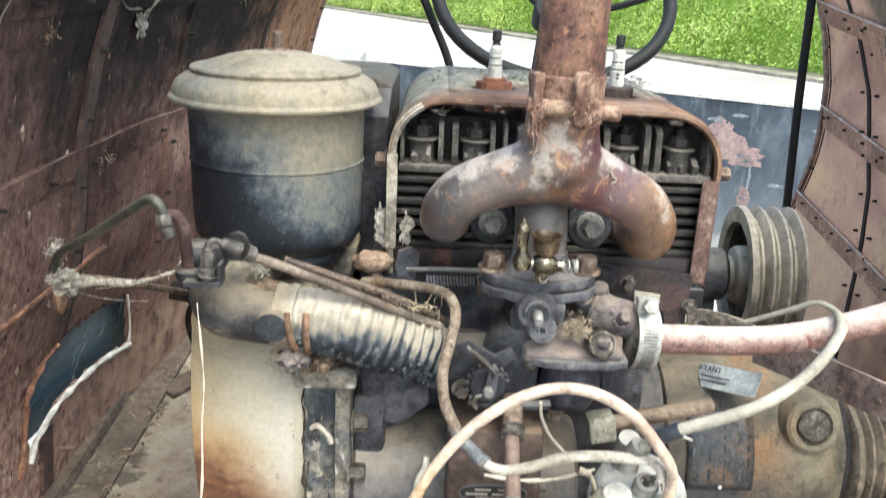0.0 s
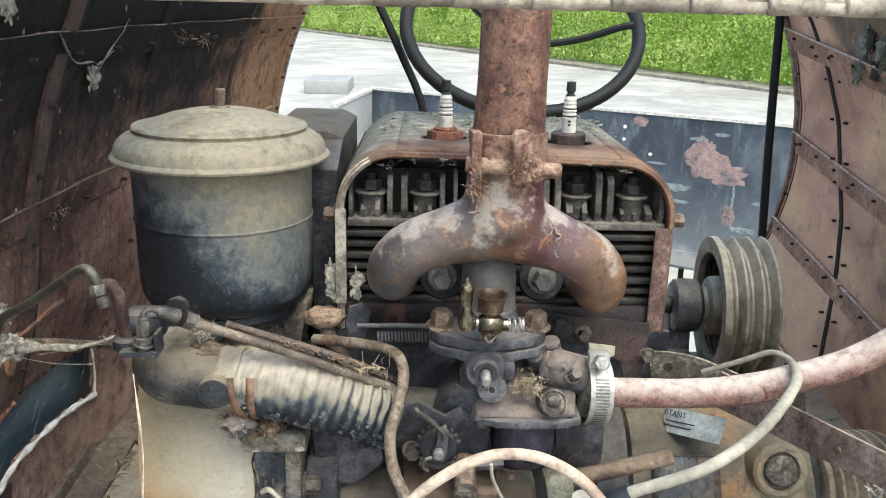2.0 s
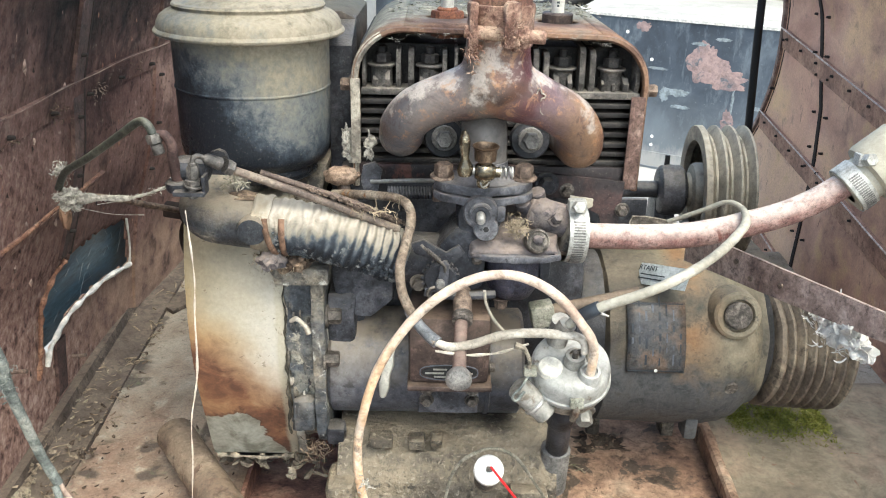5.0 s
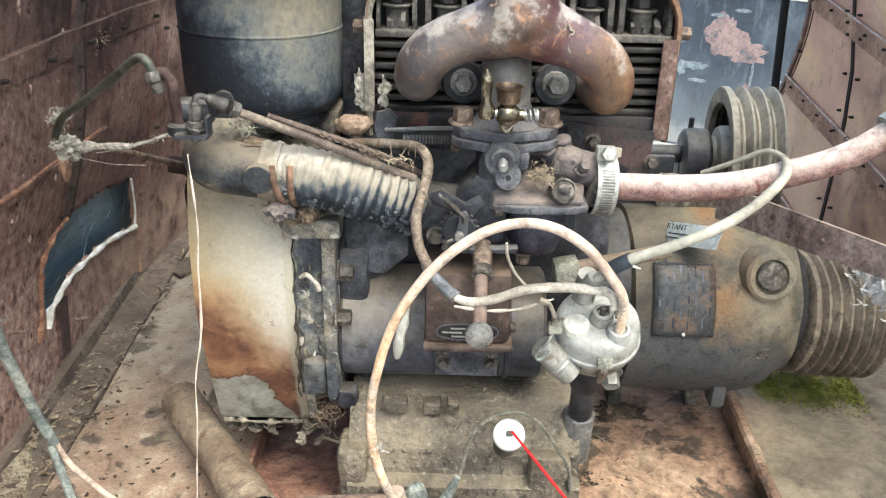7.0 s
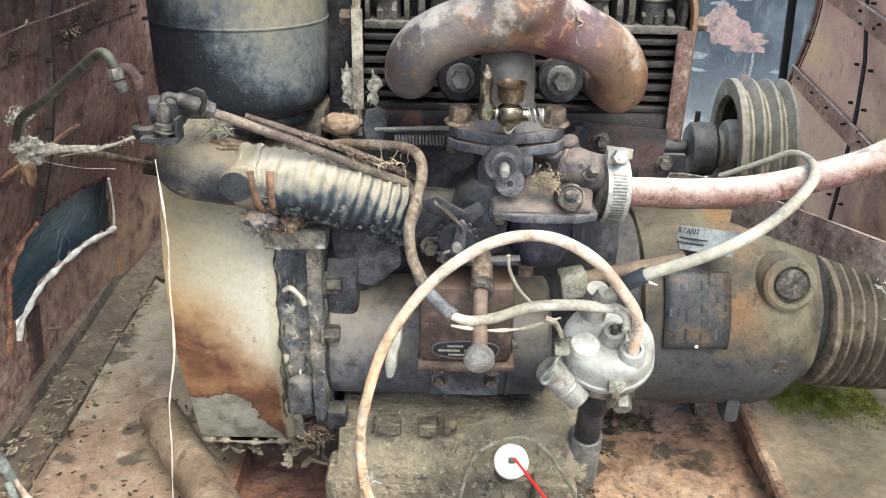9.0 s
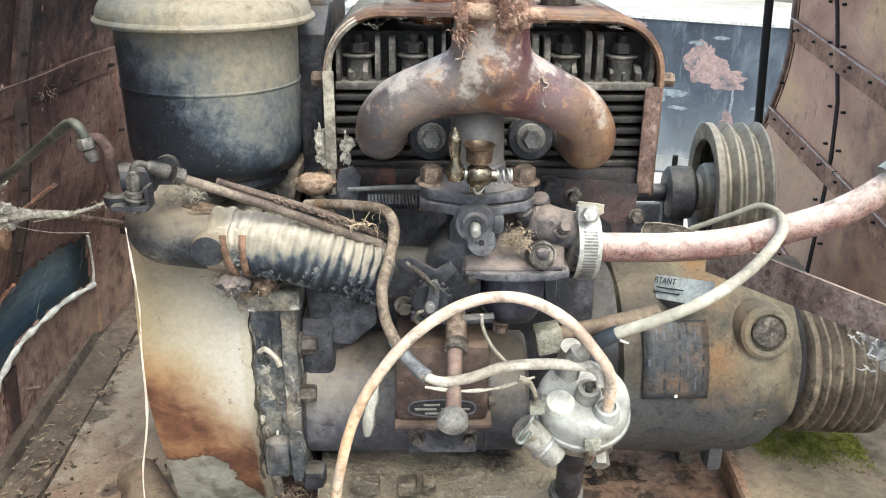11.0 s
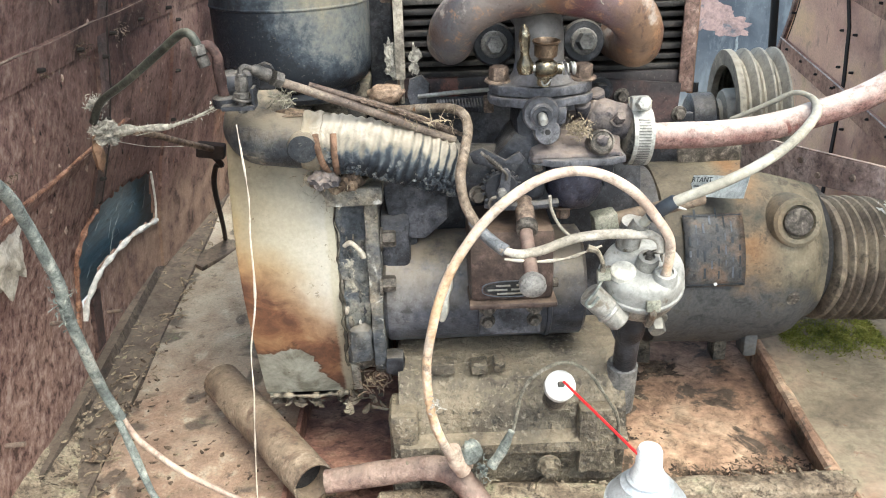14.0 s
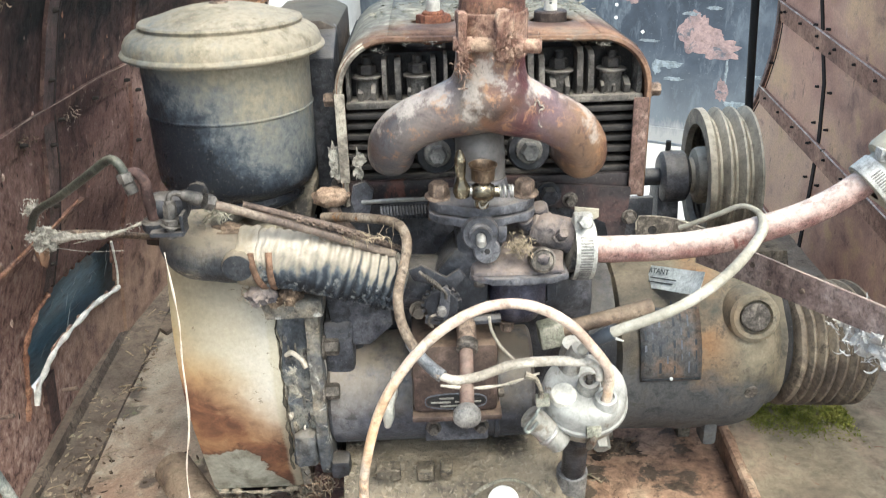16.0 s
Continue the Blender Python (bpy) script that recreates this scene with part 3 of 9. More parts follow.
def bellows_paint():
    """Grey rubber, chalk white on the crown of its bend, peeling blue-black tar beneath."""
    m, nt, bsdf = start_mat("chalky_rubber")
    vec = coords(nt)
    sep = nt.nodes.new("ShaderNodeSeparateXYZ")
    nt.links.new(vec, sep.inputs[0])
    mid = noise_tex(nt, vec, 60, 8, 0.7, 0.6)
    grain = noise_tex(nt, vec, 300, 4, 0.7)
    big = noise_tex(nt, vec, 20, 6, 0.6, 0.4)
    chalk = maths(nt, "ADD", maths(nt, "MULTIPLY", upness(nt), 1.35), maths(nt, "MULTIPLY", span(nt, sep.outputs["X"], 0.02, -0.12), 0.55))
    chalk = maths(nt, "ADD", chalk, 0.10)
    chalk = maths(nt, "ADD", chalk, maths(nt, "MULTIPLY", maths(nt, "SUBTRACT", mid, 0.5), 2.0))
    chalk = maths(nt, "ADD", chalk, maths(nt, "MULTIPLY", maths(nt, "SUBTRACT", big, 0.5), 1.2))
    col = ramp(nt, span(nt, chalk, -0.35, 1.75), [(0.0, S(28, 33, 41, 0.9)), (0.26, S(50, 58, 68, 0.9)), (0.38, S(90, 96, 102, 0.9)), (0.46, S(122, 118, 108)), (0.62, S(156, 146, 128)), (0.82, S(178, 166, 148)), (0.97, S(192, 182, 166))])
    flake = noise_tex(nt, vec, 130, 6, 0.75, 0.5)
    col = mix(nt, maths(nt, "MULTIPLY", span(nt, flake, 0.60, 0.66), 0.5), col, S(158, 152, 138))
    cuff = span(nt, maths(nt, "ADD", sep.outputs["X"], maths(nt, "MULTIPLY", maths(nt, "SUBTRACT", mid, 0.5), 0.04)), -0.104, -0.120)
    col = mix(nt, maths(nt, "MULTIPLY", cuff, 0.7), col, S(158, 142, 114))
    finish(nt, bsdf, col, 0.7, 0.0, maths(nt, "ADD", mid, maths(nt, "MULTIPLY", flake, 0.6)), 1.0, 0.006)
    return m


M_regul = grime("brown_enamel_box", [(0.3, S(50, 37, 34)), (0.6, S(74, 56, 51)), (0.8, S(102, 82, 73))], scale=30, rough=(0.35, 0.65), bump=0.3, dust=S(122, 101, 84), dust_max=0.7, fine=0.4)
M_union = grime("pale_green_union", [(0.3, S(112, 112, 96)), (0.6, S(140, 138, 122)), (0.8, S(158, 152, 136))], scale=60, bump=0.3)
M_pipe2 = grime("purple_rust_pipe", [(0.3, S(86, 60, 54)), (0.6, S(120, 90, 80)), (0.8, S(150, 122, 108))], scale=24, bump=0.5, dust=S(160, 138, 122), dust_max=0.45, stain=S(84, 60, 54), stain_scale=22, stain_at=0.57)
M_wiregrey = grime("weathered_wire", [(0.2, S(92, 88, 74)), (0.6, S(128, 122, 106)), (0.9, S(158, 152, 136))], scale=70, bump=0.5)
def exhaust_paint():
    """Heat-scaled iron: blue-grey and pink scale on one arm, a rust run down the neck, wine red and tan on the other arm."""
    m, nt, bsdf = start_mat("heat_scaled_iron")
    vec = coords(nt)
    a = noise_tex(nt, vec, 22, 7, 0.6, 0.6)
    b = noise_tex(nt, vec, 34, 8, 0.66, 0.2)
    c = noise_tex(nt, vec, 70, 9, 0.75, 0.5)
    g = noise_tex(nt, vec, 300, 4, 0.7)
    sep = nt.nodes.new("ShaderNodeSeparateXYZ")
    nt.links.new(vec, sep.inputs[0])
    along = maths(nt, "ADD", sep.outputs["X"], maths(nt, "MULTIPLY", maths(nt, "SUBTRACT", a, 0.5), 0.085))
    col = ramp(nt, span(nt, along, -0.02, 0.22), [(0.04, S(84, 64, 56, 0.9)), (0.13, S(80, 80, 85, 0.9)), (0.24, S(118, 107, 101, 0.9)), (0.34, S(100, 86, 82, 0.9)), (0.42, S(100, 90, 82, 0.9)), (0.48, S(114, 78, 58, 0.9)), (0.535, S(96, 68, 64, 0.9)), (0.60, S(80, 44, 48, 0.95)), (0.70, S(102, 80, 84, 0.9)), (0.79, S(112, 86, 70, 0.9)), (0.88, S(128, 98, 74, 0.9)), (0.97, S(94, 62, 48, 0.9))])
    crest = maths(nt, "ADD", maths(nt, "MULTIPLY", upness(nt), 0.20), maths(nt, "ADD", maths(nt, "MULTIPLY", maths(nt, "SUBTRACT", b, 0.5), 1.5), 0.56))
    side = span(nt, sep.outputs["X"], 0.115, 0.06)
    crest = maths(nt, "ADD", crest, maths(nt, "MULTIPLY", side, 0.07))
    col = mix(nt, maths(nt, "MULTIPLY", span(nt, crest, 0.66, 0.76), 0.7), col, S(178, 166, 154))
    col = mix(nt, maths(nt, "MULTIPLY", span(nt, a, 0.45, 0.36), 0.6), col, S(58, 34, 32, 1))
    col = mix(nt, maths(nt, "MULTIPLY", span(nt, c, 0.54, 0.62), 0.55), col, S(172, 126, 88, 0.95))
    col = mix(nt, maths(nt, "MULTIPLY", span(nt, c, 0.43, 0.36), 0.6), col, S(66, 46, 42))
    col = mix(nt, 1.0, col, ramp(nt, g, [(0.3, (0.8, 0.8, 0.8, 1)), (0.7, (1.1, 1.1, 1.1, 1))]), "MULTIPLY")
    finish(nt, bsdf, col, maths(nt, "ADD", 0.18, maths(nt, "MULTIPLY", b, 0.42)), 0.0, maths(nt, "ADD", c, maths(nt, "MULTIPLY", g, 0.5)), 0.4)
    bsdf.inputs["Specular IOR Level"].default_value = 0.6
    return m


def housing_paint(name, ramp_stops, soot_shade, far):
    """Rusting paint on the housing: broad tones, runs, pitting, and a sooty cloud that also paints in shade, where one
    is asked for.
    """
    m, nt, bsdf = start_mat(name)
    vec = coords(nt)
    sep = nt.nodes.new("ShaderNodeSeparateXYZ")
    nt.links.new(vec, sep.inputs[0])
    mp = nt.nodes.new("ShaderNodeMapping")
    mp.inputs["Scale"].default_value = (1, 1, 0.75) if soot_shade else (1, 0.8, 1)
    nt.links.new(vec, mp.inputs["Vector"])
    a = noise_tex(nt, vec, 4.5 if soot_shade else 3.6, 9, 0.55, 0.7)
    runs = noise_tex(nt, mp.outputs[0], 22, 8, 0.7, 0.4)
    pits = noise_tex(nt, vec, 70, 8, 0.75, 0.3)
    g = noise_tex(nt, vec, 260, 4, 0.7)
    col = ramp(nt, span(nt, a, 0.3, 0.7), ramp_stops)
    if far:
        reach = maths(nt, "ADD", sep.outputs["Y"], maths(nt, "MULTIPLY", maths(nt, "SUBTRACT", a, 0.5), 0.7))
        col = mix(nt, maths(nt, "MULTIPLY", span(nt, reach, 1.38, 1.52), 0.85), col, far)
    if soot_shade:
        # Upper wall darkened: sooty film plus shade from above, both put into the colour.
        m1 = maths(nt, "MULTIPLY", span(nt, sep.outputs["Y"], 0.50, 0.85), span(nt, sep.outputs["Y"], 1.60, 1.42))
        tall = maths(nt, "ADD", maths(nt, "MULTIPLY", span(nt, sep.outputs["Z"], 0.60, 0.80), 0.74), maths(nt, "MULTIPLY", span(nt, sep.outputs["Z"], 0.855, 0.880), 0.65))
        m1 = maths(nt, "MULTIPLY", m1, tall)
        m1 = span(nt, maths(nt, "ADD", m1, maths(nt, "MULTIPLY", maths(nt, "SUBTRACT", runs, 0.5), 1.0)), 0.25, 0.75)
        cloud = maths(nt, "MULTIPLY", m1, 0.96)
    mq = nt.nodes.new("ShaderNodeMapping")
    mq.inputs["Scale"].default_value = (1, 1, 0.5)
    nt.links.new(vec, mq.inputs["Vector"])
    drips = noise_tex(nt, mq.outputs[0], 120, 6, 0.7, 0.2)
    streaks = 0.4
    col = mix(nt, maths(nt, "MULTIPLY", span(nt, drips, 0.55, 0.62), streaks), col, tuple(v * 0.4 for v in ramp_stops[0][1][:3]) + (1,))
    col = mix(nt, maths(nt, "MULTIPLY", span(nt, drips, 0.40, 0.34), streaks * 0.5), col, S(172, 148, 132))
    dark = tuple(v * 0.45 for v in ramp_stops[0][1][:3]) + (1,)
    col = mix(nt, maths(nt, "MULTIPLY", span(nt, runs, 0.53, 0.63), 0.55), col, dark)
    col = mix(nt, maths(nt, "MULTIPLY", span(nt, runs, 0.44, 0.36), 0.18), col, ramp_stops[-1][1])
    col = mix(nt, maths(nt, "MULTIPLY", span(nt, pits, 0.55, 0.63), 0.75), col, dark)
    col = mix(nt, maths(nt, "MULTIPLY", span(nt, pits, 0.39, 0.31), 0.6), col, S(178, 154, 138))
    spots = noise_tex(nt, vec, 17, 6, 0.6, 0.3)
    col = mix(nt, maths(nt, "MULTIPLY", span(nt, spots, 0.56, 0.64), 0.45), col, dark)
    if soot_shade:
        low = maths(nt, "ADD", sep.outputs["Z"], maths(nt, "MULTIPLY", maths(nt, "SUBTRACT", a, 0.5), 0.12))
        blotch = noise_tex(nt, vec, 26, 8, 0.6, 0.4)
        mud = ramp(nt, blotch, [(0.40, S(160, 128, 106)), (0.56, S(130, 100, 84)), (0.66, S(78, 60, 52))])
        col = mix(nt, maths(nt, "MULTIPLY", span(nt, low, 0.42, 0.35), 0.85), col, mud)
        mr = nt.nodes.new("ShaderNodeMapping")
        mr.inputs["Scale"].default_value = (1, 1, 0.75)
        nt.links.new(vec, mr.inputs["Vector"])
        scales = noise_tex(nt, mr.outputs[0], 85, 9, 0.7, 0.3)
        close = maths(nt, "ADD", sep.outputs["Y"], maths(nt, "ADD", maths(nt, "MULTIPLY", sep.outputs["Z"], 0.8), maths(nt, "MULTIPLY", maths(nt, "SUBTRACT", a, 0.5), 0.5)))
        close = span(nt, close, 1.42, 1.02)
        flaky = ramp(nt, scales, [(0.38, S(70, 46, 42)), (0.45, S(136, 98, 88)), (0.54, S(164, 126, 112)), (0.62, S(192, 160, 144))])
        col = mix(nt, maths(nt, "MULTIPLY", close, 0.78), col, flaky)
        smut_shade = ramp(nt, runs, [(0.3, soot_shade), (0.62, tuple(v * 1.8 for v in soot_shade[:3]) + (1,))])
        col = mix(nt, cloud, col, smut_shade)
    col = mix(nt, 1.0, col, ramp(nt, g, [(0.3, (0.75, 0.75, 0.75, 1)), (0.7, (1.12, 1.12, 1.12, 1))]), "MULTIPLY")
    finish(nt, bsdf, col, maths(nt, "ADD", 0.55, maths(nt, "MULTIPLY", pits, 0.6)), 0.0, maths(nt, "ADD", pits, maths(nt, "MULTIPLY", g, 0.5)), 0.7, 0.003)
    bsdf.inputs["Specular IOR Level"].default_value = 0.18
    return m


def cowl_paint():
    """Rust-brown sheet at the mouth, pale grey dust on the shoulder, grey-green dirt settled on the top behind it."""
    m, nt, bsdf = start_mat("rusted_dusty_cowl")
    vec = coords(nt)
    sep = nt.nodes.new("ShaderNodeSeparateXYZ")
    nt.links.new(vec, sep.inputs[0])
    a = noise_tex(nt, vec, 14, 9, 0.65, 0.5)
    b = noise_tex(nt, vec, 60, 9, 0.75, 0.4)
    g = noise_tex(nt, vec, 280, 4, 0.7)
    col = ramp(nt, span(nt, a, 0.3, 0.7), [(0.1, S(78, 52, 42)), (0.4, S(112, 78, 60)), (0.65, S(138, 100, 74)), (0.9, S(122, 104, 88))])
    col = mix(nt, maths(nt, "MULTIPLY", span(nt, b, 0.55, 0.64), 0.6), col, S(58, 40, 34))
    back = maths(nt, "ADD", sep.outputs["Y"], maths(nt, "MULTIPLY", maths(nt, "SUBTRACT", a, 0.5), 0.18))
    back = maths(nt, "ADD", back, maths(nt, "MULTIPLY", maths(nt, "SUBTRACT", b, 0.5), 0.14))
    back = maths(nt, "ADD", back, maths(nt, "MULTIPLY", span(nt, sep.outputs["X"], 0.06, -0.03), 0.09))
    dust = ramp(nt, b, [(0.35, S(72, 71, 58)), (0.5, S(112, 109, 94)), (0.65, S(156, 150, 134))])
    col = mix(nt, maths(nt, "MULTIPLY", span(nt, back, 0.80, 0.90), span(nt, upness(nt), -0.1, 0.5)), col, dust)
    col = mix(nt, 1.0, col, ramp(nt, g, [(0.3, (0.7, 0.7, 0.7, 1)), (0.7, (1.15, 1.15, 1.15, 1))]), "MULTIPLY")
    finish(nt, bsdf, col, maths(nt, "ADD", 0.45, maths(nt, "MULTIPLY", b, 0.5)), 0.0, maths(nt, "ADD", b, maths(nt, "MULTIPLY", g, 0.5)), 0.7)
    return m


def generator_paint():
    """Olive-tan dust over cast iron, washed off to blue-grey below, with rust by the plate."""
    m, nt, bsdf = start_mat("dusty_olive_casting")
    vec = coords(nt)
    sep = nt.nodes.new("ShaderNodeSeparateXYZ")
    nt.links.new(vec, sep.inputs[0])
    a = noise_tex(nt, vec, 12, 9, 0.6, 0.5)
    b = noise_tex(nt, vec, 50, 9, 0.75, 0.4)
    g = noise_tex(nt, vec, 260, 4, 0.7)
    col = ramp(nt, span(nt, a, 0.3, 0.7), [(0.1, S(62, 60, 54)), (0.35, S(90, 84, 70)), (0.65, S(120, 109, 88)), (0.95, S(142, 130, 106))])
    # Darker brown towards the left end of the body.
    left_brown = span(nt, maths(nt, "ADD", sep.outputs["X"], maths(nt, "MULTIPLY", maths(nt, "SUBTRACT", b, 0.5), 0.06)), 0.345, 0.285)
    col = mix(nt, maths(nt, "MULTIPLY", left_brown, 0.75), col, ramp(nt, a, [(0.35, S(54, 48, 42)), (0.65, S(96, 84, 68))]))
    rust = maths(nt, "MULTIPLY", span(nt, sep.outputs["X"], 0.33, 0.35), span(nt, sep.outputs["X"], 0.40, 0.36))
    col = mix(nt, maths(nt, "MULTIPLY", rust, span(nt, a, 0.40, 0.60)), col, S(136, 98, 62))
    bare = maths(nt, "ADD", sep.outputs["Z"], maths(nt, "MULTIPLY", maths(nt, "SUBTRACT", a, 0.5), 0.16))
    bare = maths(nt, "ADD", bare, maths(nt, "MULTIPLY", span(nt, sep.outputs["X"], 0.34, 0.46), 0.045))
    bare = maths(nt, "ADD", bare, maths(nt, "MULTIPLY", maths(nt, "SUBTRACT", b, 0.5), 0.05))
    col = mix(nt, span(nt, bare, 0.415, 0.385), col, ramp(nt, b, [(0.35, S(58, 59, 62)), (0.65, S(98, 97, 96))]))
    col = mix(nt, maths(nt, "MULTIPLY", span(nt, b, 0.54, 0.62), 0.7), col, S(62, 58, 52))
    col = mix(nt, 1.0, col, ramp(nt, g, [(0.3, (0.75, 0.75, 0.75, 1)), (0.7, (1.12, 1.12, 1.12, 1))]), "MULTIPLY")
    finish(nt, bsdf, col, 0.75, 0.0, maths(nt, "ADD", b, maths(nt, "MULTIPLY", g, 0.5)), 0.6)
    return m


M_exhaust = exhaust_paint()
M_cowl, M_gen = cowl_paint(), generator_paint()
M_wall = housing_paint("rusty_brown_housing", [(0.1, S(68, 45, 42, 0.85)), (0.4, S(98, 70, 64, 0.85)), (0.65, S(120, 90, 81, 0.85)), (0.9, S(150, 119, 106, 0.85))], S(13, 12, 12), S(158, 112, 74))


def far_housing_paint():
    """Faded rust paint: pink-brown sheets, peach where it has bleached under the laps, brown wet runs, a dark crust high up."""
    m, nt, bsdf = start_mat("faded_rust_housing")
    vec = coords(nt)
    sep = nt.nodes.new("ShaderNodeSeparateXYZ")
    nt.links.new(vec, sep.inputs[0])
    Y, Z = sep.outputs["Y"], sep.outputs["Z"]
    a = noise_tex(nt, vec, 5, 7, 0.55, 0.5)
    b = noise_tex(nt, vec, 19, 8, 0.65, 0.4)
    mp = nt.nodes.new("ShaderNodeMapping")
    mp.inputs["Scale"].default_value = (1, 1, 0.35)
    nt.links.new(vec, mp.inputs["Vector"])
    scuff = noise_tex(nt, mp.outputs[0], 60, 6, 0.7, 0.2)
    g = noise_tex(nt, vec, 260, 4, 0.7)
    col = ramp(nt, span(nt, a, 0.32, 0.68), [(0.08, S(172, 124, 106, 0.88)), (0.40, S(206, 156, 132, 0.88)), (0.65, S(222, 174, 144, 0.88)), (0.9, S(234, 190, 144, 0.88))])
    near = maths(nt, "ADD", Y, maths(nt, "MULTIPLY", maths(nt, "SUBTRACT", a, 0.5), 0.35))
    col = mix(nt, maths(nt, "MULTIPLY", span(nt, near, 1.50, 1.36), 0.62), col, ramp(nt, b, [(0.38, S(144, 104, 88, 0.9)), (0.52, S(186, 142, 116, 0.9)), (0.66, S(214, 172, 122, 0.9))]))
    low = maths(nt, "ADD", maths(nt, "SUBTRACT", Z, maths(nt, "MULTIPLY", Y, 0.15)), maths(nt, "MULTIPLY", maths(nt, "SUBTRACT", b, 0.5), 0.05))
    peach = maths(nt, "MULTIPLY", span(nt, low, 0.205, 0.185), span(nt, near, 1.42, 1.50))
    col = mix(nt, maths(nt, "MULTIPLY", peach, 0.85), col, ramp(nt, b, [(0.35, S(214, 164, 134)), (0.6, S(232, 186, 142)), (0.75, S(226, 186, 120))]))
    col = mix(nt, maths(nt, "MULTIPLY", span(nt, b, 0.56, 0.66), 0.35), col, S(196, 156, 112))
    col = mix(nt, maths(nt, "MULTIPLY", span(nt, b, 0.42, 0.34), 0.4), col, S(112, 78, 70))
    col = mix(nt, maths(nt, "MULTIPLY", span(nt, scuff, 0.62, 0.68), 0.6), col, S(84, 62, 54))
    col = mix(nt, maths(nt, "MULTIPLY", span(nt, scuff, 0.36, 0.30), 0.3), col, S(220, 198, 178))
    crust = maths(nt, "MULTIPLY", span(nt, near, 1.56, 1.46), span(nt, maths(nt, "ADD", Z, maths(nt, "MULTIPLY", maths(nt, "SUBTRACT", scuff, 0.5), 0.4)), 0.80, 0.86))
    col = mix(nt, maths(nt, "MULTIPLY", crust, 0.85), col, ramp(nt, scuff, [(0.4, S(52, 44, 36)), (0.6, S(104, 92, 74))]))
    col = mix(nt, 1.0, col, ramp(nt, g, [(0.3, (0.82, 0.82, 0.82, 1)), (0.7, (1.1, 1.1, 1.1, 1))]), "MULTIPLY")
    finish(nt, bsdf, col, maths(nt, "ADD", 0.4, maths(nt, "MULTIPLY", b, 0.5)), 0.0, maths(nt, "ADD", scuff, maths(nt, "MULTIPLY", g, 0.5)), 0.4)
    return m


M_wall_r = far_housing_paint()
M_band_r = grime("brown_lap_band", [(0.1, S(126, 89, 73, 0.9)), (0.5, S(160, 119, 99, 0.9)), (0.9, S(188, 148, 122, 0.9))], scale=14, bump=0.4, fine=0.3)
def floor_paint():
    """Earth-stained steel: grey-brown ground, dark oil ovals, rust towards the hatch, pale and green specks."""
    m, nt, bsdf = start_mat("earth_stained_floor")
    vec = coords(nt)
    sep = nt.nodes.new("ShaderNodeSeparateXYZ")
    nt.links.new(vec, sep.inputs[0])
    a = noise_tex(nt, vec, 7, 8, 0.6, 0.3)
    b = noise_tex(nt, vec, 17, 3, 0.45, 0.3)
    c = noise_tex(nt, vec, 70, 9, 0.75, 0.3)
    d = noise_tex(nt, vec, 13, 7, 0.6, 0.3)
    e = noise_tex(nt, vec, 38, 6, 0.65, 0.3)
    g = noise_tex(nt, vec, 280, 4, 0.7)
    col = ramp(nt, span(nt, a, 0.3, 0.7), [(0.08, S(122, 107, 90)), (0.35, S(156, 139, 118)), (0.65, S(174, 160, 139)), (0.92, S(192, 180, 160))])
    front = span(nt, maths(nt, "ADD", sep.outputs["Y"], maths(nt, "MULTIPLY", maths(nt, "SUBTRACT", d, 0.5), 0.9)), 1.02, 0.72)
    col = mix(nt, maths(nt, "MULTIPLY", front, 0.62), col, ramp(nt, e, [(0.36, S(122, 82, 64)), (0.52, S(158, 116, 92)), (0.66, S(180, 148, 120))]))
    col = mix(nt, maths(nt, "MULTIPLY", span(nt, e, 0.58, 0.66), 0.5), col, S(182, 174, 154))
    col = mix(nt, maths(nt, "MULTIPLY", span(nt, b, 0.585, 0.635), 0.8), col, S(78, 68, 60))
    col = mix(nt, maths(nt, "MULTIPLY", span(nt, c, 0.57, 0.65), 0.7), col, S(74, 62, 52))
    col = mix(nt, maths(nt, "MULTIPLY", span(nt, c, 0.41, 0.34), 0.55), col, S(176, 170, 148))
    green = maths(nt, "MULTIPLY", span(nt, d, 0.54, 0.62), span(nt, c, 0.52, 0.60))
    col = mix(nt, maths(nt, "MULTIPLY", green, 0.5), col, S(122, 132, 92))
    col = mix(nt, 1.0, col, ramp(nt, g, [(0.3, (0.7, 0.7, 0.7, 1)), (0.7, (1.15, 1.15, 1.15, 1))]), "MULTIPLY")
    finish(nt, bsdf, col, maths(nt, "ADD", 0.42, maths(nt, "MULTIPLY", c, 0.5)), 0.0, maths(nt, "ADD", c, maths(nt, "MULTIPLY", g, 0.5)), 0.7, 0.003)
    return m


M_floor = floor_paint()
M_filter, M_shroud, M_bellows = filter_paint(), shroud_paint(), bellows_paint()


# ---- mesh helpers ----
def part(name, bm, material, parent=None, label=""):
    """Link a bmesh as one mesh object, under a thing or under a part."""
    me = bpy.data.meshes.new(name)
    bmesh.ops.recalc_face_normals(bm, faces=bm.faces)
    bm.to_mesh(me)
    bm.free()
    me.materials.append(material)
    me.shade_smooth()
    me.set_sharp_from_angle(angle=radians(38))
    ob = new(name, me)
    if parent is not None:
        ob.parent = parent
        ob.matrix_parent_inverse = Matrix.Translation(-home(parent))
    if label:
        tagged(ob, label)
    return ob


def home(ob):
    p = Vector(ob.location)
    return p if ob.parent is None else p


def thing(name, at, label, category, group="", kind=""):
    ob = new(name)
    ob.location = at
    ob.empty_display_size = 0.02
    return tagged(ob, label, category, group, kind)


def frame_of(a, b):
    """Rotation that takes z to the way from a to b, set at a."""
    d = Vector(b) - Vector(a)
    return Matrix.Translation(a) @ d.to_track_quat("Z", "Y").to_matrix().to_4x4()


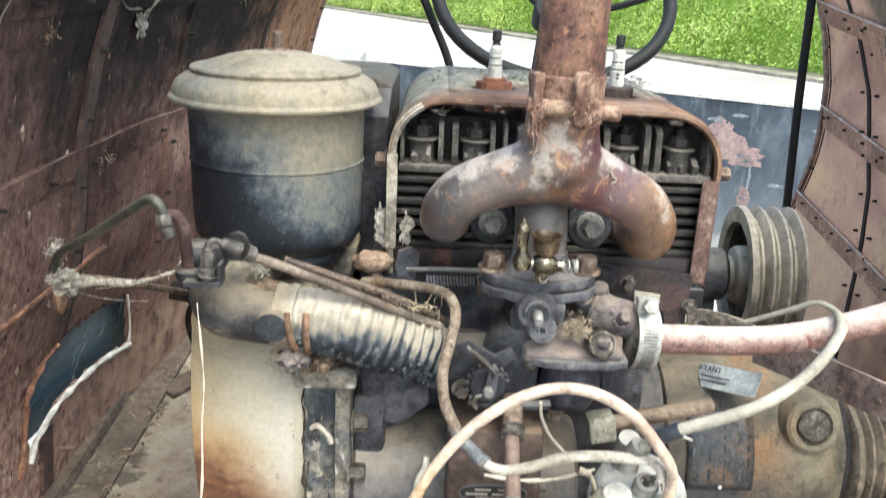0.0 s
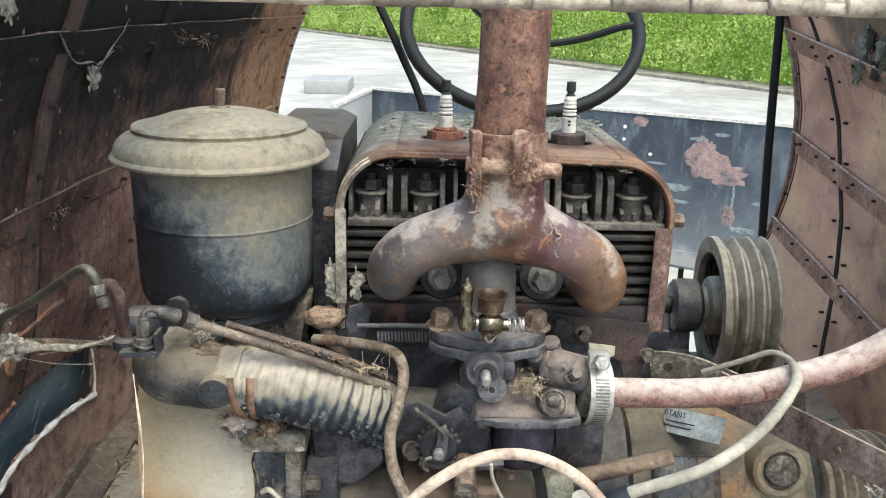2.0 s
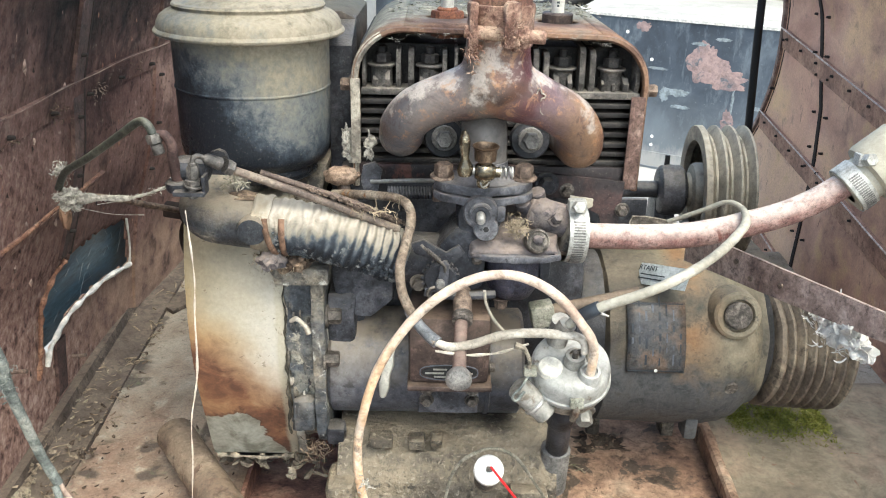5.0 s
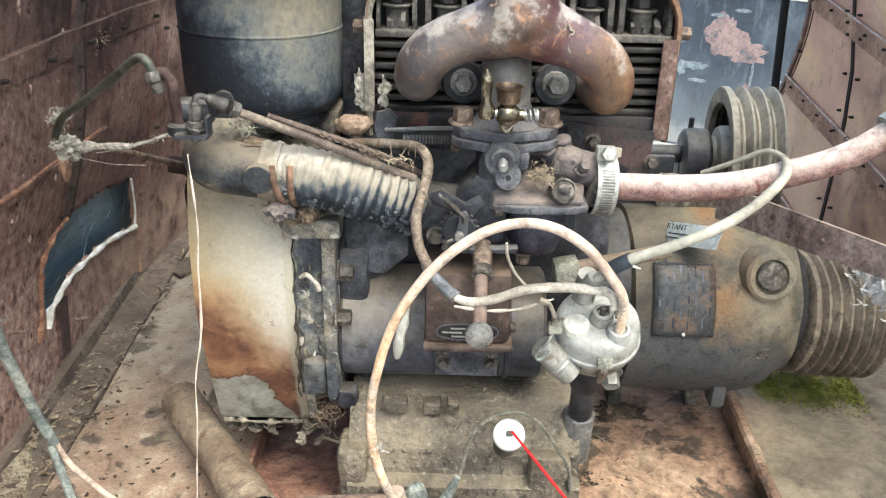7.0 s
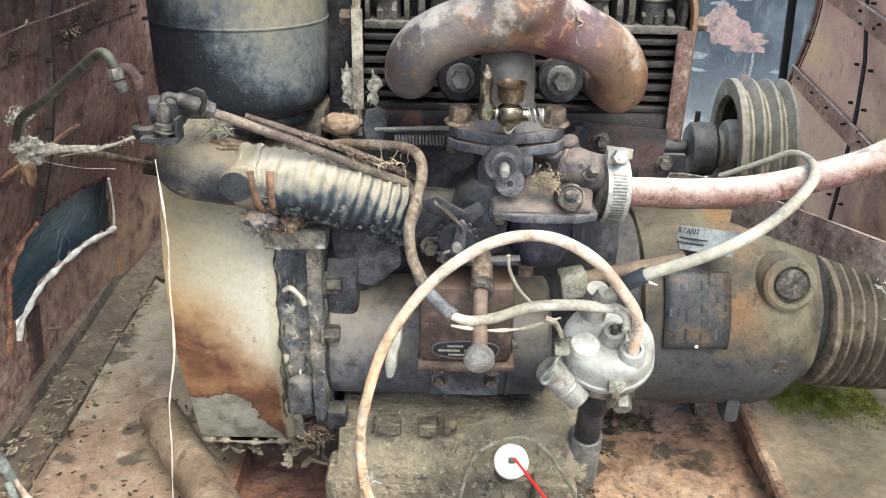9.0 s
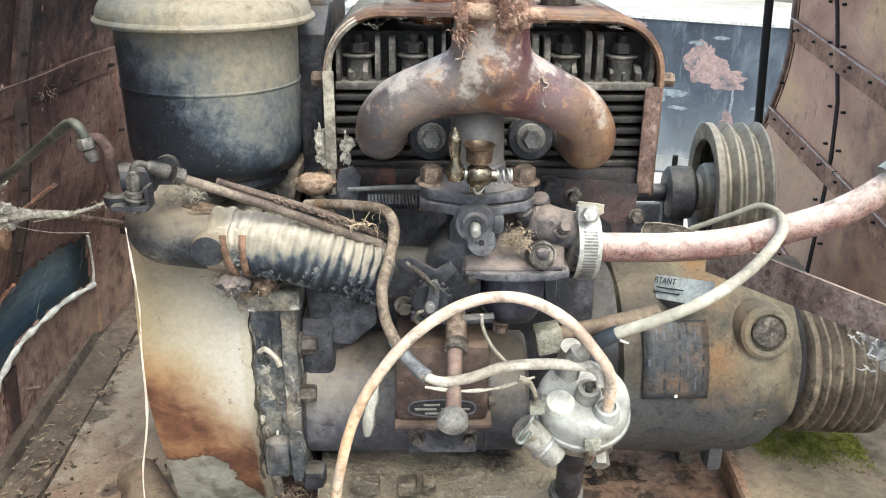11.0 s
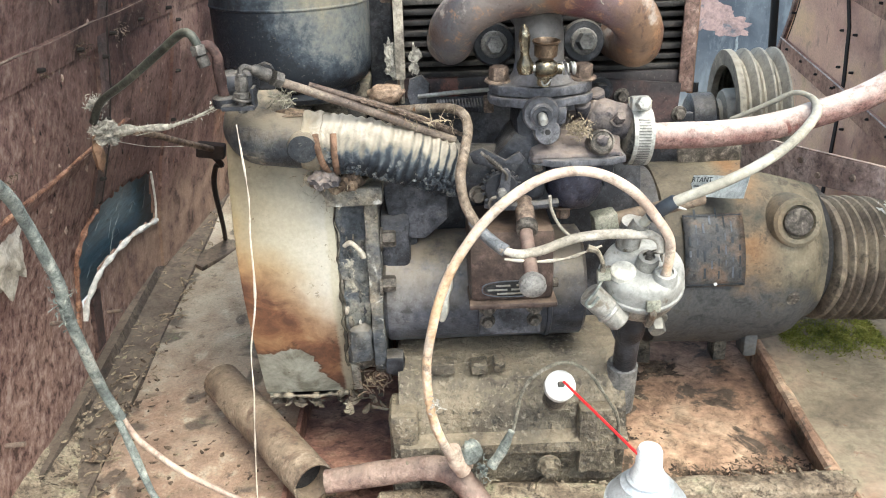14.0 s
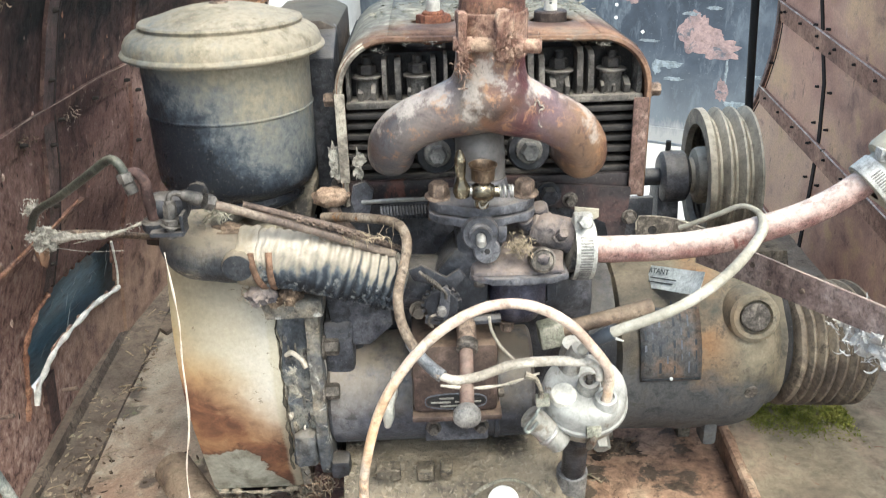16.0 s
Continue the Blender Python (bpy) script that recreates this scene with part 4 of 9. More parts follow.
def lathe(profile, a, b, segs=32, bm=None):
    """Turn (radius, height) pairs round the axis from a towards b."""
    bm = bm or bmesh.new()
    m = frame_of(a, b)
    rings = []
    for r, h in profile:
        if r < 1e-6:
            rings.append([bm.verts.new(m @ Vector((0, 0, h)))])
        else:
            rings.append([bm.verts.new(m @ Vector((r * math.cos(2 * math.pi * i / segs), r * math.sin(2 * math.pi * i / segs), h))) for i in range(segs)])
    for u, v in zip(rings, rings[1:]):
        for i in range(segs):
            j = (i + 1) % segs
            if len(u) == 1 and len(v) > 1:
                bm.faces.new((u[0], v[j], v[i]))
            elif len(v) == 1 and len(u) > 1:
                bm.faces.new((u[i], u[j], v[0]))
            elif len(u) > 1:
                bm.faces.new((u[i], u[j], v[j], v[i]))
    return bm


def rod(a, b, r, segs=16, chamfer=0.15, bm=None):
    h = (Vector(b) - Vector(a)).length
    c = min(r * chamfer, h * 0.3)
    return lathe([(0, 0), (r - c, 0), (r, c), (r, h - c), (r - c, h), (0, h)], a, b, segs, bm)


def curve_points(pts, n=8):
    """Catmull-Rom points through pts."""
    p = [Vector(q) for q in pts]
    p = [p[0] * 2 - p[1]] + p + [p[-1] * 2 - p[-2]]
    out = []
    for i in range(1, len(p) - 2):
        for k in range(n):
            t = k / n
            a, b, c, d = p[i - 1], p[i], p[i + 1], p[i + 2]
            out.append(0.5 * (2 * b + (c - a) * t + (2 * a - 5 * b + 4 * c - d) * t * t + (3 * b - a - 3 * c + d) * t ** 3))
    out.append(p[-2].copy())
    return out


def sweep(pts, radius, segs=12, n=8, bm=None, wobble=0.0, cap=True):
    """A tube along a smooth curve; radius is a number or a function of 0..1."""
    bm = bm or bmesh.new()
    c = curve_points(pts, n) if n > 1 else [Vector(q) for q in pts]
    up = Vector((0.13, 0.31, 0.94))
    rings = []
    for i, q in enumerate(c):
        d = (c[min(i + 1, len(c) - 1)] - c[max(i - 1, 0)]).normalized()
        x = up - d * up.dot(d)
        x.normalize()
        up = x
        y = d.cross(x)
        r = radius(i / (len(c) - 1)) if callable(radius) else radius
        ring = []
        for k in range(segs):
            a = 2 * math.pi * k / segs
            v = x * math.cos(a) + y * math.sin(a)
            rr = r
            if wobble:
                rr = r * (1 + wobble * noise.noise((q + v * r) * 60))
            ring.append(bm.verts.new(q + v * rr))
        rings.append(ring)
    for u, v in zip(rings, rings[1:]):
        for k in range(segs):
            j = (k + 1) % segs
            bm.faces.new((u[k], u[j], v[j], v[k]))
    if cap:
        bm.faces.new(list(reversed(rings[0])))
        bm.faces.new(rings[-1])
    return bm


def block(c, s, bevel=0.003, rot=None, segs=2, bm=None):
    """A box of centre c and size s with rounded edges."""
    one = bmesh.new()
    bmesh.ops.create_cube(one, size=1.0)
    bmesh.ops.scale(one, vec=s, verts=one.verts)
    if bevel:
        bmesh.ops.bevel(one, geom=list(one.edges), offset=bevel, segments=segs, affect="EDGES", profile=0.6)
    m = Matrix.Translation(c) @ (Euler([radians(a) for a in rot]).to_matrix().to_4x4() if rot else Matrix())
    bmesh.ops.transform(one, matrix=m, verts=one.verts)
    if bm is None:
        return one
    me = bpy.data.meshes.new("tmp")
    one.to_mesh(me)
    one.free()
    bm.from_mesh(me)
    bpy.data.meshes.remove(me)
    return bm


def prism(poly, lo, hi, axis="x", bevel=0.0, bm=None):
    """A polygon pulled along an axis. For x the polygon is (y, z), for y it is (x, z), for z it is (x, y)."""
    one = bmesh.new()
    put = {"x": lambda p, h: (h, p[0], p[1]), "y": lambda p, h: (p[0], h, p[1]), "z": lambda p, h: (p[0], p[1], h)}[axis]
    u = [one.verts.new(put(p, lo)) for p in poly]
    v = [one.verts.new(put(p, hi)) for p in poly]
    one.faces.new(u)
    one.faces.new(list(reversed(v)))
    for i in range(len(poly)):
        j = (i + 1) % len(poly)
        one.faces.new((u[j], u[i], v[i], v[j]))
    bmesh.ops.recalc_face_normals(one, faces=one.faces)
    if bevel:
        bmesh.ops.bevel(one, geom=list(one.edges), offset=bevel, segments=2, affect="EDGES", profile=0.6)
    if bm is None:
        return one
    me = bpy.data.meshes.new("tmp")
    one.to_mesh(me)
    one.free()
    bm.from_mesh(me)
    bpy.data.meshes.remove(me)
    return bm


def jitter(bm, amp, scale):
    for v in bm.verts:
        v.co += noise.noise_vector(v.co * scale) * amp
    return bm


def hexbolt(a, b, r, washer=True):
    """A hexagon head that points from a to b."""
    h = (Vector(b) - Vector(a)).length
    bm = bmesh.new()
    if washer:
        rod(a, Vector(a).lerp(Vector(b), 0.18), r * 1.45, 16, bm=bm)
    lathe([(0, h * 0.15), (r, h * 0.15), (r, h * 0.88), (r * 0.86, h), (0, h)], a, b, 6, bm)
    return bm


def clump(c, size, n, seed, bm=None, width=0.0007, curl=0.9):
    """A ragged tuft of thin bent strands."""
    rnd = random.Random(seed)
    bm = bm or bmesh.new()
    big = max(size)
    for _ in range(n * 2):
        p = Vector(c) + Vector((rnd.gauss(0, 1) * size[0], rnd.gauss(0, 1) * size[1], rnd.gauss(0, 1) * size[2])) * 0.42
        d = Vector((rnd.uniform(-1, 1), rnd.uniform(-1, 1), rnd.uniform(-1, 1))).normalized()
        e = d.orthogonal().normalized() * width * rnd.uniform(0.6, 1.8)
        step = min(big * rnd.uniform(0.08, 0.18), 0.0035)
        last = None
        for k in range(5):
            pair = (bm.verts.new(p - e), bm.verts.new(p + e))
            if last:
                bm.faces.new((last[0], last[1], pair[1], pair[0]))
            last = pair
            d = (d + Vector((rnd.uniform(-1, 1), rnd.uniform(-1, 1), rnd.uniform(-1, 1))) * curl).normalized()
            p = p + d * step
    return bm





def rough(bm, cuts, amp, scale):
    """Cut the faces up and push them about, like sand-cast iron under dirt."""
    bmesh.ops.subdivide_edges(bm, edges=list(bm.edges), cuts=cuts, use_grid_fill=True)
    bmesh.ops.triangulate(bm, faces=[f for f in bm.faces if len(f.verts) > 4])
    bm.normal_update()
    moves = [(v, v.normal * amp * (noise.noise(v.co * scale) + 0.5 * noise.noise(v.co * scale * 2.7))) for v in bm.verts]
    for v, d in moves:
        v.co += d
    return bm


def lump(c, r, amp, scale, seed=0, squash=(1, 1, 1), sub=3):
    bm = bmesh.new()
    bmesh.ops.create_icosphere(bm, subdivisions=sub, radius=1.0)
    for v in bm.verts:
        d = v.co.normalized()
        k = 1 + amp * noise.noise(d * scale + Vector((seed * 3.1, 0, 0)))
        v.co = Vector(c) + Vector((d.x * squash[0], d.y * squash[1], d.z * squash[2])) * r * k
    return bm


def rag(c, size, seed):
    """A limp rag of lint: ragged, matted, with soft folds."""
    bm = lump((0, 0, 0), 1.0, 0.9, 2.1, seed, size, 4)
    jitter(bm, max(size) * 0.25, 1.6 / max(size))
    jitter(bm, max(size) * 0.10, 5.0 / max(size))
    bmesh.ops.translate(bm, vec=c, verts=bm.verts)
    return bm


# ---- setting: ground, hedge, far board ----
GROUND = -0.36
bm = bmesh.new()
n = 40
grid = [[bm.verts.new((-120 + 240 * i / n, -120 + 240 * j / n, GROUND)) for j in range(n + 1)] for i in range(n + 1)]
for i in range(n):
    for j in range(n):
        bm.faces.new((grid[i][j], grid[i + 1][j], grid[i + 1][j + 1], grid[i][j + 1]))
tagged(part("ground", bm, M_concrete), "pale sunlit concrete yard under the machine", "ground", kind="structure")


def hedge():
    """A row of leafy bushes along the far side of the yard."""
    rnd = random.Random(5)
    a, b = Vector((7.8, 8.6)), Vector((-8.5, 39.4))
    along = (b - a).normalized()
    side = Vector((-along.y, along.x))
    if side.y < 0:
        side = -side
    verts, faces = [], []
    for _ in range(70000):
        s = rnd.random() ** 1.25 * (b - a).length
        h = rnd.random() ** 0.8 * (2.1 + 0.5 * noise.noise(Vector((s * 0.6, 3, 0))))
        depth = 0.35 * noise.noise(Vector((s * 1.1, h * 1.4, 0))) + 0.25 * abs(math.sin(h * 1.3)) + rnd.random() * 0.5 + 0.25 * h * 0.3
        p2 = a + along * s + side * (depth + 0.15)
        p = Vector((p2.x, p2.y, GROUND + 0.1 + h))
        size = rnd.uniform(0.022, 0.048) * (0.8 + s * 0.02)
        d = Vector((rnd.uniform(-1, 1), rnd.uniform(-1, 0.3), rnd.uniform(-0.6, 0.8))).normalized()
        e = Vector((rnd.uniform(-1, 1), rnd.uniform(-1, 1), rnd.uniform(-1, 1))).cross(d).normalized()
        f = d.cross(e)
        k = len(verts)
        for u, v, w in ((-1, 0, 0), (-0.2, 0.55, 0.15), (1.1, 0, -0.1), (-0.2, -0.55, 0.15)):
            verts.append(p + e * size * u + f * size * v + d * size * w)
        faces.append((k, k + 1, k + 2, k + 3))
    me = bpy.data.meshes.new("hedge")
    me.from_pydata([tuple(v) for v in verts], [], faces)
    me.materials.append(M_leaf)
    tagged(new("hedge", me), "long bright green leafy hedge beyond the yard", "hedge", kind="stuff")
    bm = bmesh.new()
    for i in range(60):
        q = a + along * ((b - a).length * i / 59) + side * 0.75
        q2 = a + along * ((b - a).length * (i + 1) / 59) + side * 0.75
        f = [bm.verts.new((q.x, q.y, GROUND)), bm.verts.new((q2.x, q2.y, GROUND)), bm.verts.new((q2.x, q2.y, GROUND + 2.2)), bm.verts.new((q.x, q.y, GROUND + 2.2))]
        bm.faces.new(f)
    bmesh.ops.solidify(bm, geom=list(bm.faces), thickness=0.4)
    tagged(part("hedge_core", bm, M_leafdark), "dense shaded twigs inside the hedge", "hedge", kind="stuff")
    bm = bmesh.new()
    q, q2 = a - side * 0.12, b - side * 0.12
    w = side * 1.4
    for o in ((q, q2),):
        u = [(q.x, q.y), (q2.x, q2.y), (q2.x + w.x, q2.y + w.y), (q.x + w.x, q.y + w.y)]
        prism(u, GROUND - 0.02, GROUND + 0.05, "z", bm=bm)
    tagged(part("verge", bm, M_verge), "brown earth strip at the foot of the hedge", "verge", kind="structure")


M_leafdark = grime("hedge_depth", [(0.1, S(150, 178, 84, 1.0)), (0.8, S(178, 202, 108, 1.0))], scale=3, rough=(0.8, 1.0), bump=0.8, flecks=0.0)
hedge()

board = thing("trailer_body", (0.9, 4.0, GROUND), "dark blue steel trailer body with chipped paint", "trailer")
def slant(x):
    return 4.887 - 0.618 * x


def plank(x0, x1, z0, z1, t, o=0.0):
    return prism([(x0, slant(x0) + o), (x1, slant(x1) + o), (x1, slant(x1) + o + t), (x0, slant(x0) + o + t)], z0, z1, "z")


part("front_board", plank(-0.3, 2.1, -0.30, 0.395, 0.03), M_paint, board)
part("rim", plank(-0.31, 2.12, 0.396, 0.410, 0.05, -0.01), M_torn, board, "worn bright top rim")
part("lower_rail", plank(-0.3, 2.1, -0.345, -0.27, 0.04, -0.012), M_paint, board)
part("side_board", prism([(-0.33, 5.07), (-0.30, 5.07), (-0.42, 4.28), (-0.45, 4.28)], -0.30, 0.39, "z"), M_block, board, "pale grey side board")
part("side_rim", prism([(-0.335, 5.05), (-0.295, 5.05), (-0.415, 4.28), (-0.455, 4.28)], 0.391, 0.408, "z"), M_torn, board)
for x in (0.1, 1.0, 1.9):
    part("brace", block((x + 0.05, slant(x) + 0.09, 0.02), (0.05, 0.05, 0.62), 0.004), M_paint, board)
    part("skid", block((x, slant(x) + 0.06, -0.352), (0.08, 0.06, 0.014), 0.002), M_paint, board)


def flake(x, z, w, h, seed, material=None, name="primer_patch"):
    """A thin ragged patch on the face of the board."""
    bm = lump((0, 0, 0), 1.0, 0.75, 2.6, seed, (w, 0.002, h), 5)
    bmesh.ops.transform(bm, matrix=Matrix.Translation((x, slant(x) - 0.001, z)) @ Matrix.Rotation(math.atan(-0.618), 4, "Z"), verts=bm.verts)
    return part(name, bm, material or M_pinkpatch, board)


tagged(flake(1.37, 0.215, 0.062, 0.085, 4), "bare pink primer patch")
flake(1.47, 0.140, 0.085, 0.050, 9)
flake(1.42, 0.175, 0.060, 0.055, 12)
flake(1.50, -0.06, 0.022, 0.045, 2)
flake(1.10, 0.36, 0.03, 0.02, 21)
for k, (x, z, w, h) in enumerate(((1.27, 0.05, 0.055, 0.016), (1.35, 0.30, 0.035, 0.008), (1.22, 0.035, 0.02, 0.03), (1.51, 0.04, 0.006, 0.05), (1.56, -0.12, 0.05, 0.012), (1.18, 0.16, 0.04, 0.006), (1.44, 0.33, 0.03, 0.007), (1.62, 0.02, 0.03, 0.008), (1.30, -0.02, 0.04, 0.008), (1.75, 0.3, 0.03, 0.008))):
    flake(x, z, w, h, 30 + k, M_paintwhite, "paint_chip")
for q in ((1.03, 0.325), (1.03, 0.262), (1.15, 0.20), (1.19, -0.19), (1.19, -0.235)):
    part("rivet", lathe([(0.009, 0), (0.007, 0.003), (0, 0.004)], (q[0], slant(q[0]) - 0.001, q[1]), (q[0] - 0.5, slant(q[0]) - 0.9, q[1]), 10), M_white, board)
# Block added in place of the trailer's pale far corner.
tagged(part("corner_block", block((-1.36, 12.0, GROUND + 0.09), (0.60, 0.9, 0.18), 0.02), M_block), "low grey block put in for the trailer's far corner", "block")

# ---- setting: the sheet-metal housing ----
LEFT = [(0.10, -0.485), (0.22, -0.475), (0.35, -0.463), (0.45, -0.447), (0.55, -0.415), (0.62, -0.400), (0.70, -0.391), (0.80, -0.365), (0.86, -0.343), (0.93, -0.310), (1.00, -0.270), (1.10, -0.20), (1.20, -0.12)]
RIGHT = [(0.05, 0.79), (0.22, 0.795), (0.46, 0.80), (0.62, 0.79), (0.73, 0.785), (0.82, 0.765), (0.90, 0.735), (1.00, 0.68), (1.10, 0.61), (1.20, 0.52)]


def at_height(table, z):
    for (z0, x0), (z1, x1) in zip(table, table[1:]):
        if z <= z1:
            t = max(0.0, (z - z0) / (z1 - z0))
            return x0 + (x1 - x0) * t
    return table[-1][1]


def ease(t):
    t = min(1.0, max(0.0, t))
    return t * t * (3 - 2 * t)


def left_x(y, z):
    return at_height(LEFT, z) + 0.10 * ease((y - 0.95) / 0.95) + 0.003 * noise.noise(Vector((0, y * 5, z * 5)))


def right_x(y, z):
    return at_height(RIGHT, z) + 0.003 * noise.noise(Vector((4, y * 4, z * 4)))


def left_end(z):
    return 1.85 + 0.04 * ease((0.75 - z) / 0.6)


def right_end(z):
    return 1.72 + 0.30 * ease((0.66 - z) / 0.55)


HOLE = [(1.131, 0.441), (1.155, 0.356), (1.06, 0.371), (0.975, 0.375), (0.93, 0.374), (0.868, 0.343), (0.853, 0.378), (0.852, 0.425), (0.888, 0.453), (0.935, 0.462), (1.0, 0.463), (1.066, 0.455)]


def in_hole(y, z):
    """The ragged hole torn in the near side sheet."""
    y += 0.006 * noise.noise(Vector((y * 70, z * 70, 2)))
    z += 0.005 * noise.noise(Vector((y * 70, z * 70, 8)))
    inside = False
    for (y0, z0), (y1, z1) in zip(HOLE, HOLE[1:] + HOLE[:1]):
        if (z0 > z) != (z1 > z) and y < y0 + (y1 - y0) * (z - z0) / (z1 - z0):
            inside = not inside
    return inside


def sheet(fx, end, z0, z1, y0, hole=False, ny=120, nz=80):
    bm = bmesh.new()
    rows = []
    for j in range(nz + 1):
        z = z0 + (z1 - z0) * j / nz
        rows.append([bm.verts.new((fx(y, z), y, z)) for y in [y0 + (end(z) - y0) * i / ny for i in range(ny + 1)]])
    for j in range(nz):
        for i in range(ny):
            q = (rows[j][i], rows[j][i + 1], rows[j + 1][i + 1], rows[j + 1][i])
            c = sum((v.co for v in q), Vector()) / 4
            if hole and in_hole(c.y, c.z):
                continue
            bm.faces.new(q)
    bmesh.ops.delete(bm, geom=[v for v in bm.verts if not v.link_faces], context="VERTS")
    return bm


def thick(ob, t):
    md = ob.modifiers.new("thickness", "SOLIDIFY")
    md.thickness, md.offset = t, 0.0
    return ob


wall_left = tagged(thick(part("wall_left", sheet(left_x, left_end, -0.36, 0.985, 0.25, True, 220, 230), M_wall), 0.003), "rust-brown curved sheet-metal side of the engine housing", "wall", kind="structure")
wall_right = tagged(thick(part("wall_right", sheet(right_x, right_end, -0.36, 0.985, 0.25), M_wall_r), 0.003), "faded rusty curved sheet-metal side of the engine housing", "wall", kind="structure")


def strip_along(fx, z_end, y0, y1, width, sign, name, parent, material, slope=0.0):
    """A lapped strip that runs along the sheet, a little proud of it."""
    bm = bmesh.new()
    ring = []
    n = 40
    for i in range(n + 1):
        y = y0 + (y1 - y0) * i / n
        z = z_end + slope * (y - y1)
        ring.append([bm.verts.new((fx(y, z + dz) + sign * o, y, z + dz)) for dz, o in ((-width / 2, 0.001), (-width / 2, 0.004), (width / 2, 0.008), (width / 2 + 0.002, 0.001))])
    for u, v in zip(ring, ring[1:]):
        for k in range(3):
            bm.faces.new((u[k], u[k + 1], v[k + 1], v[k]))
    bm.faces.new(ring[0])
    bm.faces.new(ring[-1])
    return part(name, bm, material, parent)


def strip_up(fx, y, z0, z1, width, sign, name, parent, material, proud=0.005):
    bm = bmesh.new()
    ring = []
    n = 40
    for i in range(n + 1):
        z = z0 + (z1 - z0) * i / n
        yy = y(z) if callable(y) else y
        ring.append([bm.verts.new((fx(yy + dy, z) + sign * o, yy + dy, z)) for dy, o in ((-width / 2, 0.0005), (-width / 2, proud), (width / 2, proud), (width / 2, 0.0005))])
    for u, v in zip(ring, ring[1:]):
        for k in range(3):
            bm.faces.new((u[k], u[k + 1], v[k + 1], v[k]))
    bm.faces.new(ring[0])
    bm.faces.new(ring[-1])
    return part(name, bm, material, parent)


for z, y1, w in ((0.868, 1.84, 0.034), (0.688, 1.86, 0.030), (0.555, 1.0, 0.012)):
    strip_along(left_x, z, 0.27, y1, w, 1, "seam_strip", wall_left, M_wall)
for z, y1, w in ((0.868, 1.84, 0.034), (0.688, 1.86, 0.030)):
    pts = [(left_x(y, z + w / 2) + 0.0075, y, z + w / 2 + 0.0015 + 0.001 * math.sin(y * 31)) for y in [0.28 + (y1 - 0.28) * i / 30 for i in range(31)]]
    part("lap_edge", sweep(pts, lambda t: 0.0004 + 0.0008 * max(0.0, math.sin(t * 47) * math.sin(t * 13 + 1)), 6, 2, wobble=0.8), M_lapdull, wall_left, "worn dusty upper edge of the lap")
pts = [(left_x(y, 0.563) + 0.006, y, 0.563 + 0.0012 * math.sin(y * 40)) for y in [0.45 + 0.53 * i / 20 for i in range(21)]]
part("lap_edge", sweep(pts, lambda t: 0.0016 + 0.0010 * abs(math.sin(t * 39)), 6, 2, wobble=0.6), M_rustlip, wall_left, "orange rusted lap edge")
for y, w, z0, z1 in ((0.905, 0.030, 0.476, 0.98), (0.905, 0.030, 0.27, 0.352), (1.18, 0.026, 0.27, 0.98), (1.80, 0.02, 0.27, 0.98)):
    strip_up(left_x, y, z0, z1, w, 1, "rib", wall_left, M_ribwine if y < 1.0 else M_wall, 0.006)
strip_up(left_x, 1.50, 0.3, 0.98, 0.014, 1, "joint", wall_left, M_seam, 0.0035)
strip_up(left_x, 0.922, 0.472, 0.98, 0.004, 1, "joint", wall_left, M_seam, 0.0068)
LAPS = (0.885, 0.682, 0.488, 0.28)
for z in LAPS:
    y1 = right_end(z) - 0.005
    strip_along(right_x, z - 0.018, 0.27, y1, 0.040, -1, "seam_strip", wall_right, M_band_r, 0.15)
    ys = [0.3 + (y1 - 0.3) * i / 24 for i in range(25)]
    pts = [(right_x(y, z + 0.15 * (y - y1)) - 0.008, y, z + 0.002 + 0.15 * (y - y1)) for y in ys]
    # Thin pale line along the top of each lap.
    part("lap_edge", sweep(pts, 0.0017, 6, 1), M_lap, wall_right, "thin pale lap edge")


def seam_y(z):
    return 1.488 + 0.3 * max(0.0, z - 0.56)


strip_up(right_x, lambda z: right_end(z) - 0.024, 0.1, 0.98, 0.004, -1, "joint", wall_right, M_seam, 0.0022)
strip_up(right_x, seam_y, 0.1, 0.98, 0.011, -1, "joint", wall_right, M_seam, 0.0040)
strip_up(right_x, lambda z: seam_y(z) + 0.012, 0.1, 0.98, 0.016, -1, "lapped_edge", wall_right, M_wall_r, 0.0026)
strip_up(right_x, lambda z: right_end(z) - 0.009, 0.1, 0.98, 0.012, -1, "edge_bead", wall_right, M_strip, 0.008)
strip_up(left_x, lambda z: left_end(z) - 0.008, 0.2, 0.98, 0.014, 1, "edge_bead", wall_left, M_strip, 0.008)

pin = lathe([(0.0028, 0), (0.0028, 0.0025), (0.0022, 0.008), (0, 0.009)], (0, 0, 0), (0, 0, 1), 8)
pin_mesh = bpy.data.meshes.new("rivet")
pin.to_mesh(pin_mesh)
pin.free()
pin_mesh.materials.append(M_rivet)


def rivet(p, way, wall):
    ob = new("rivet", pin_mesh)
    ob.matrix_world = frame_of(p, Vector(p) + Vector(way))
    ob.parent = wall


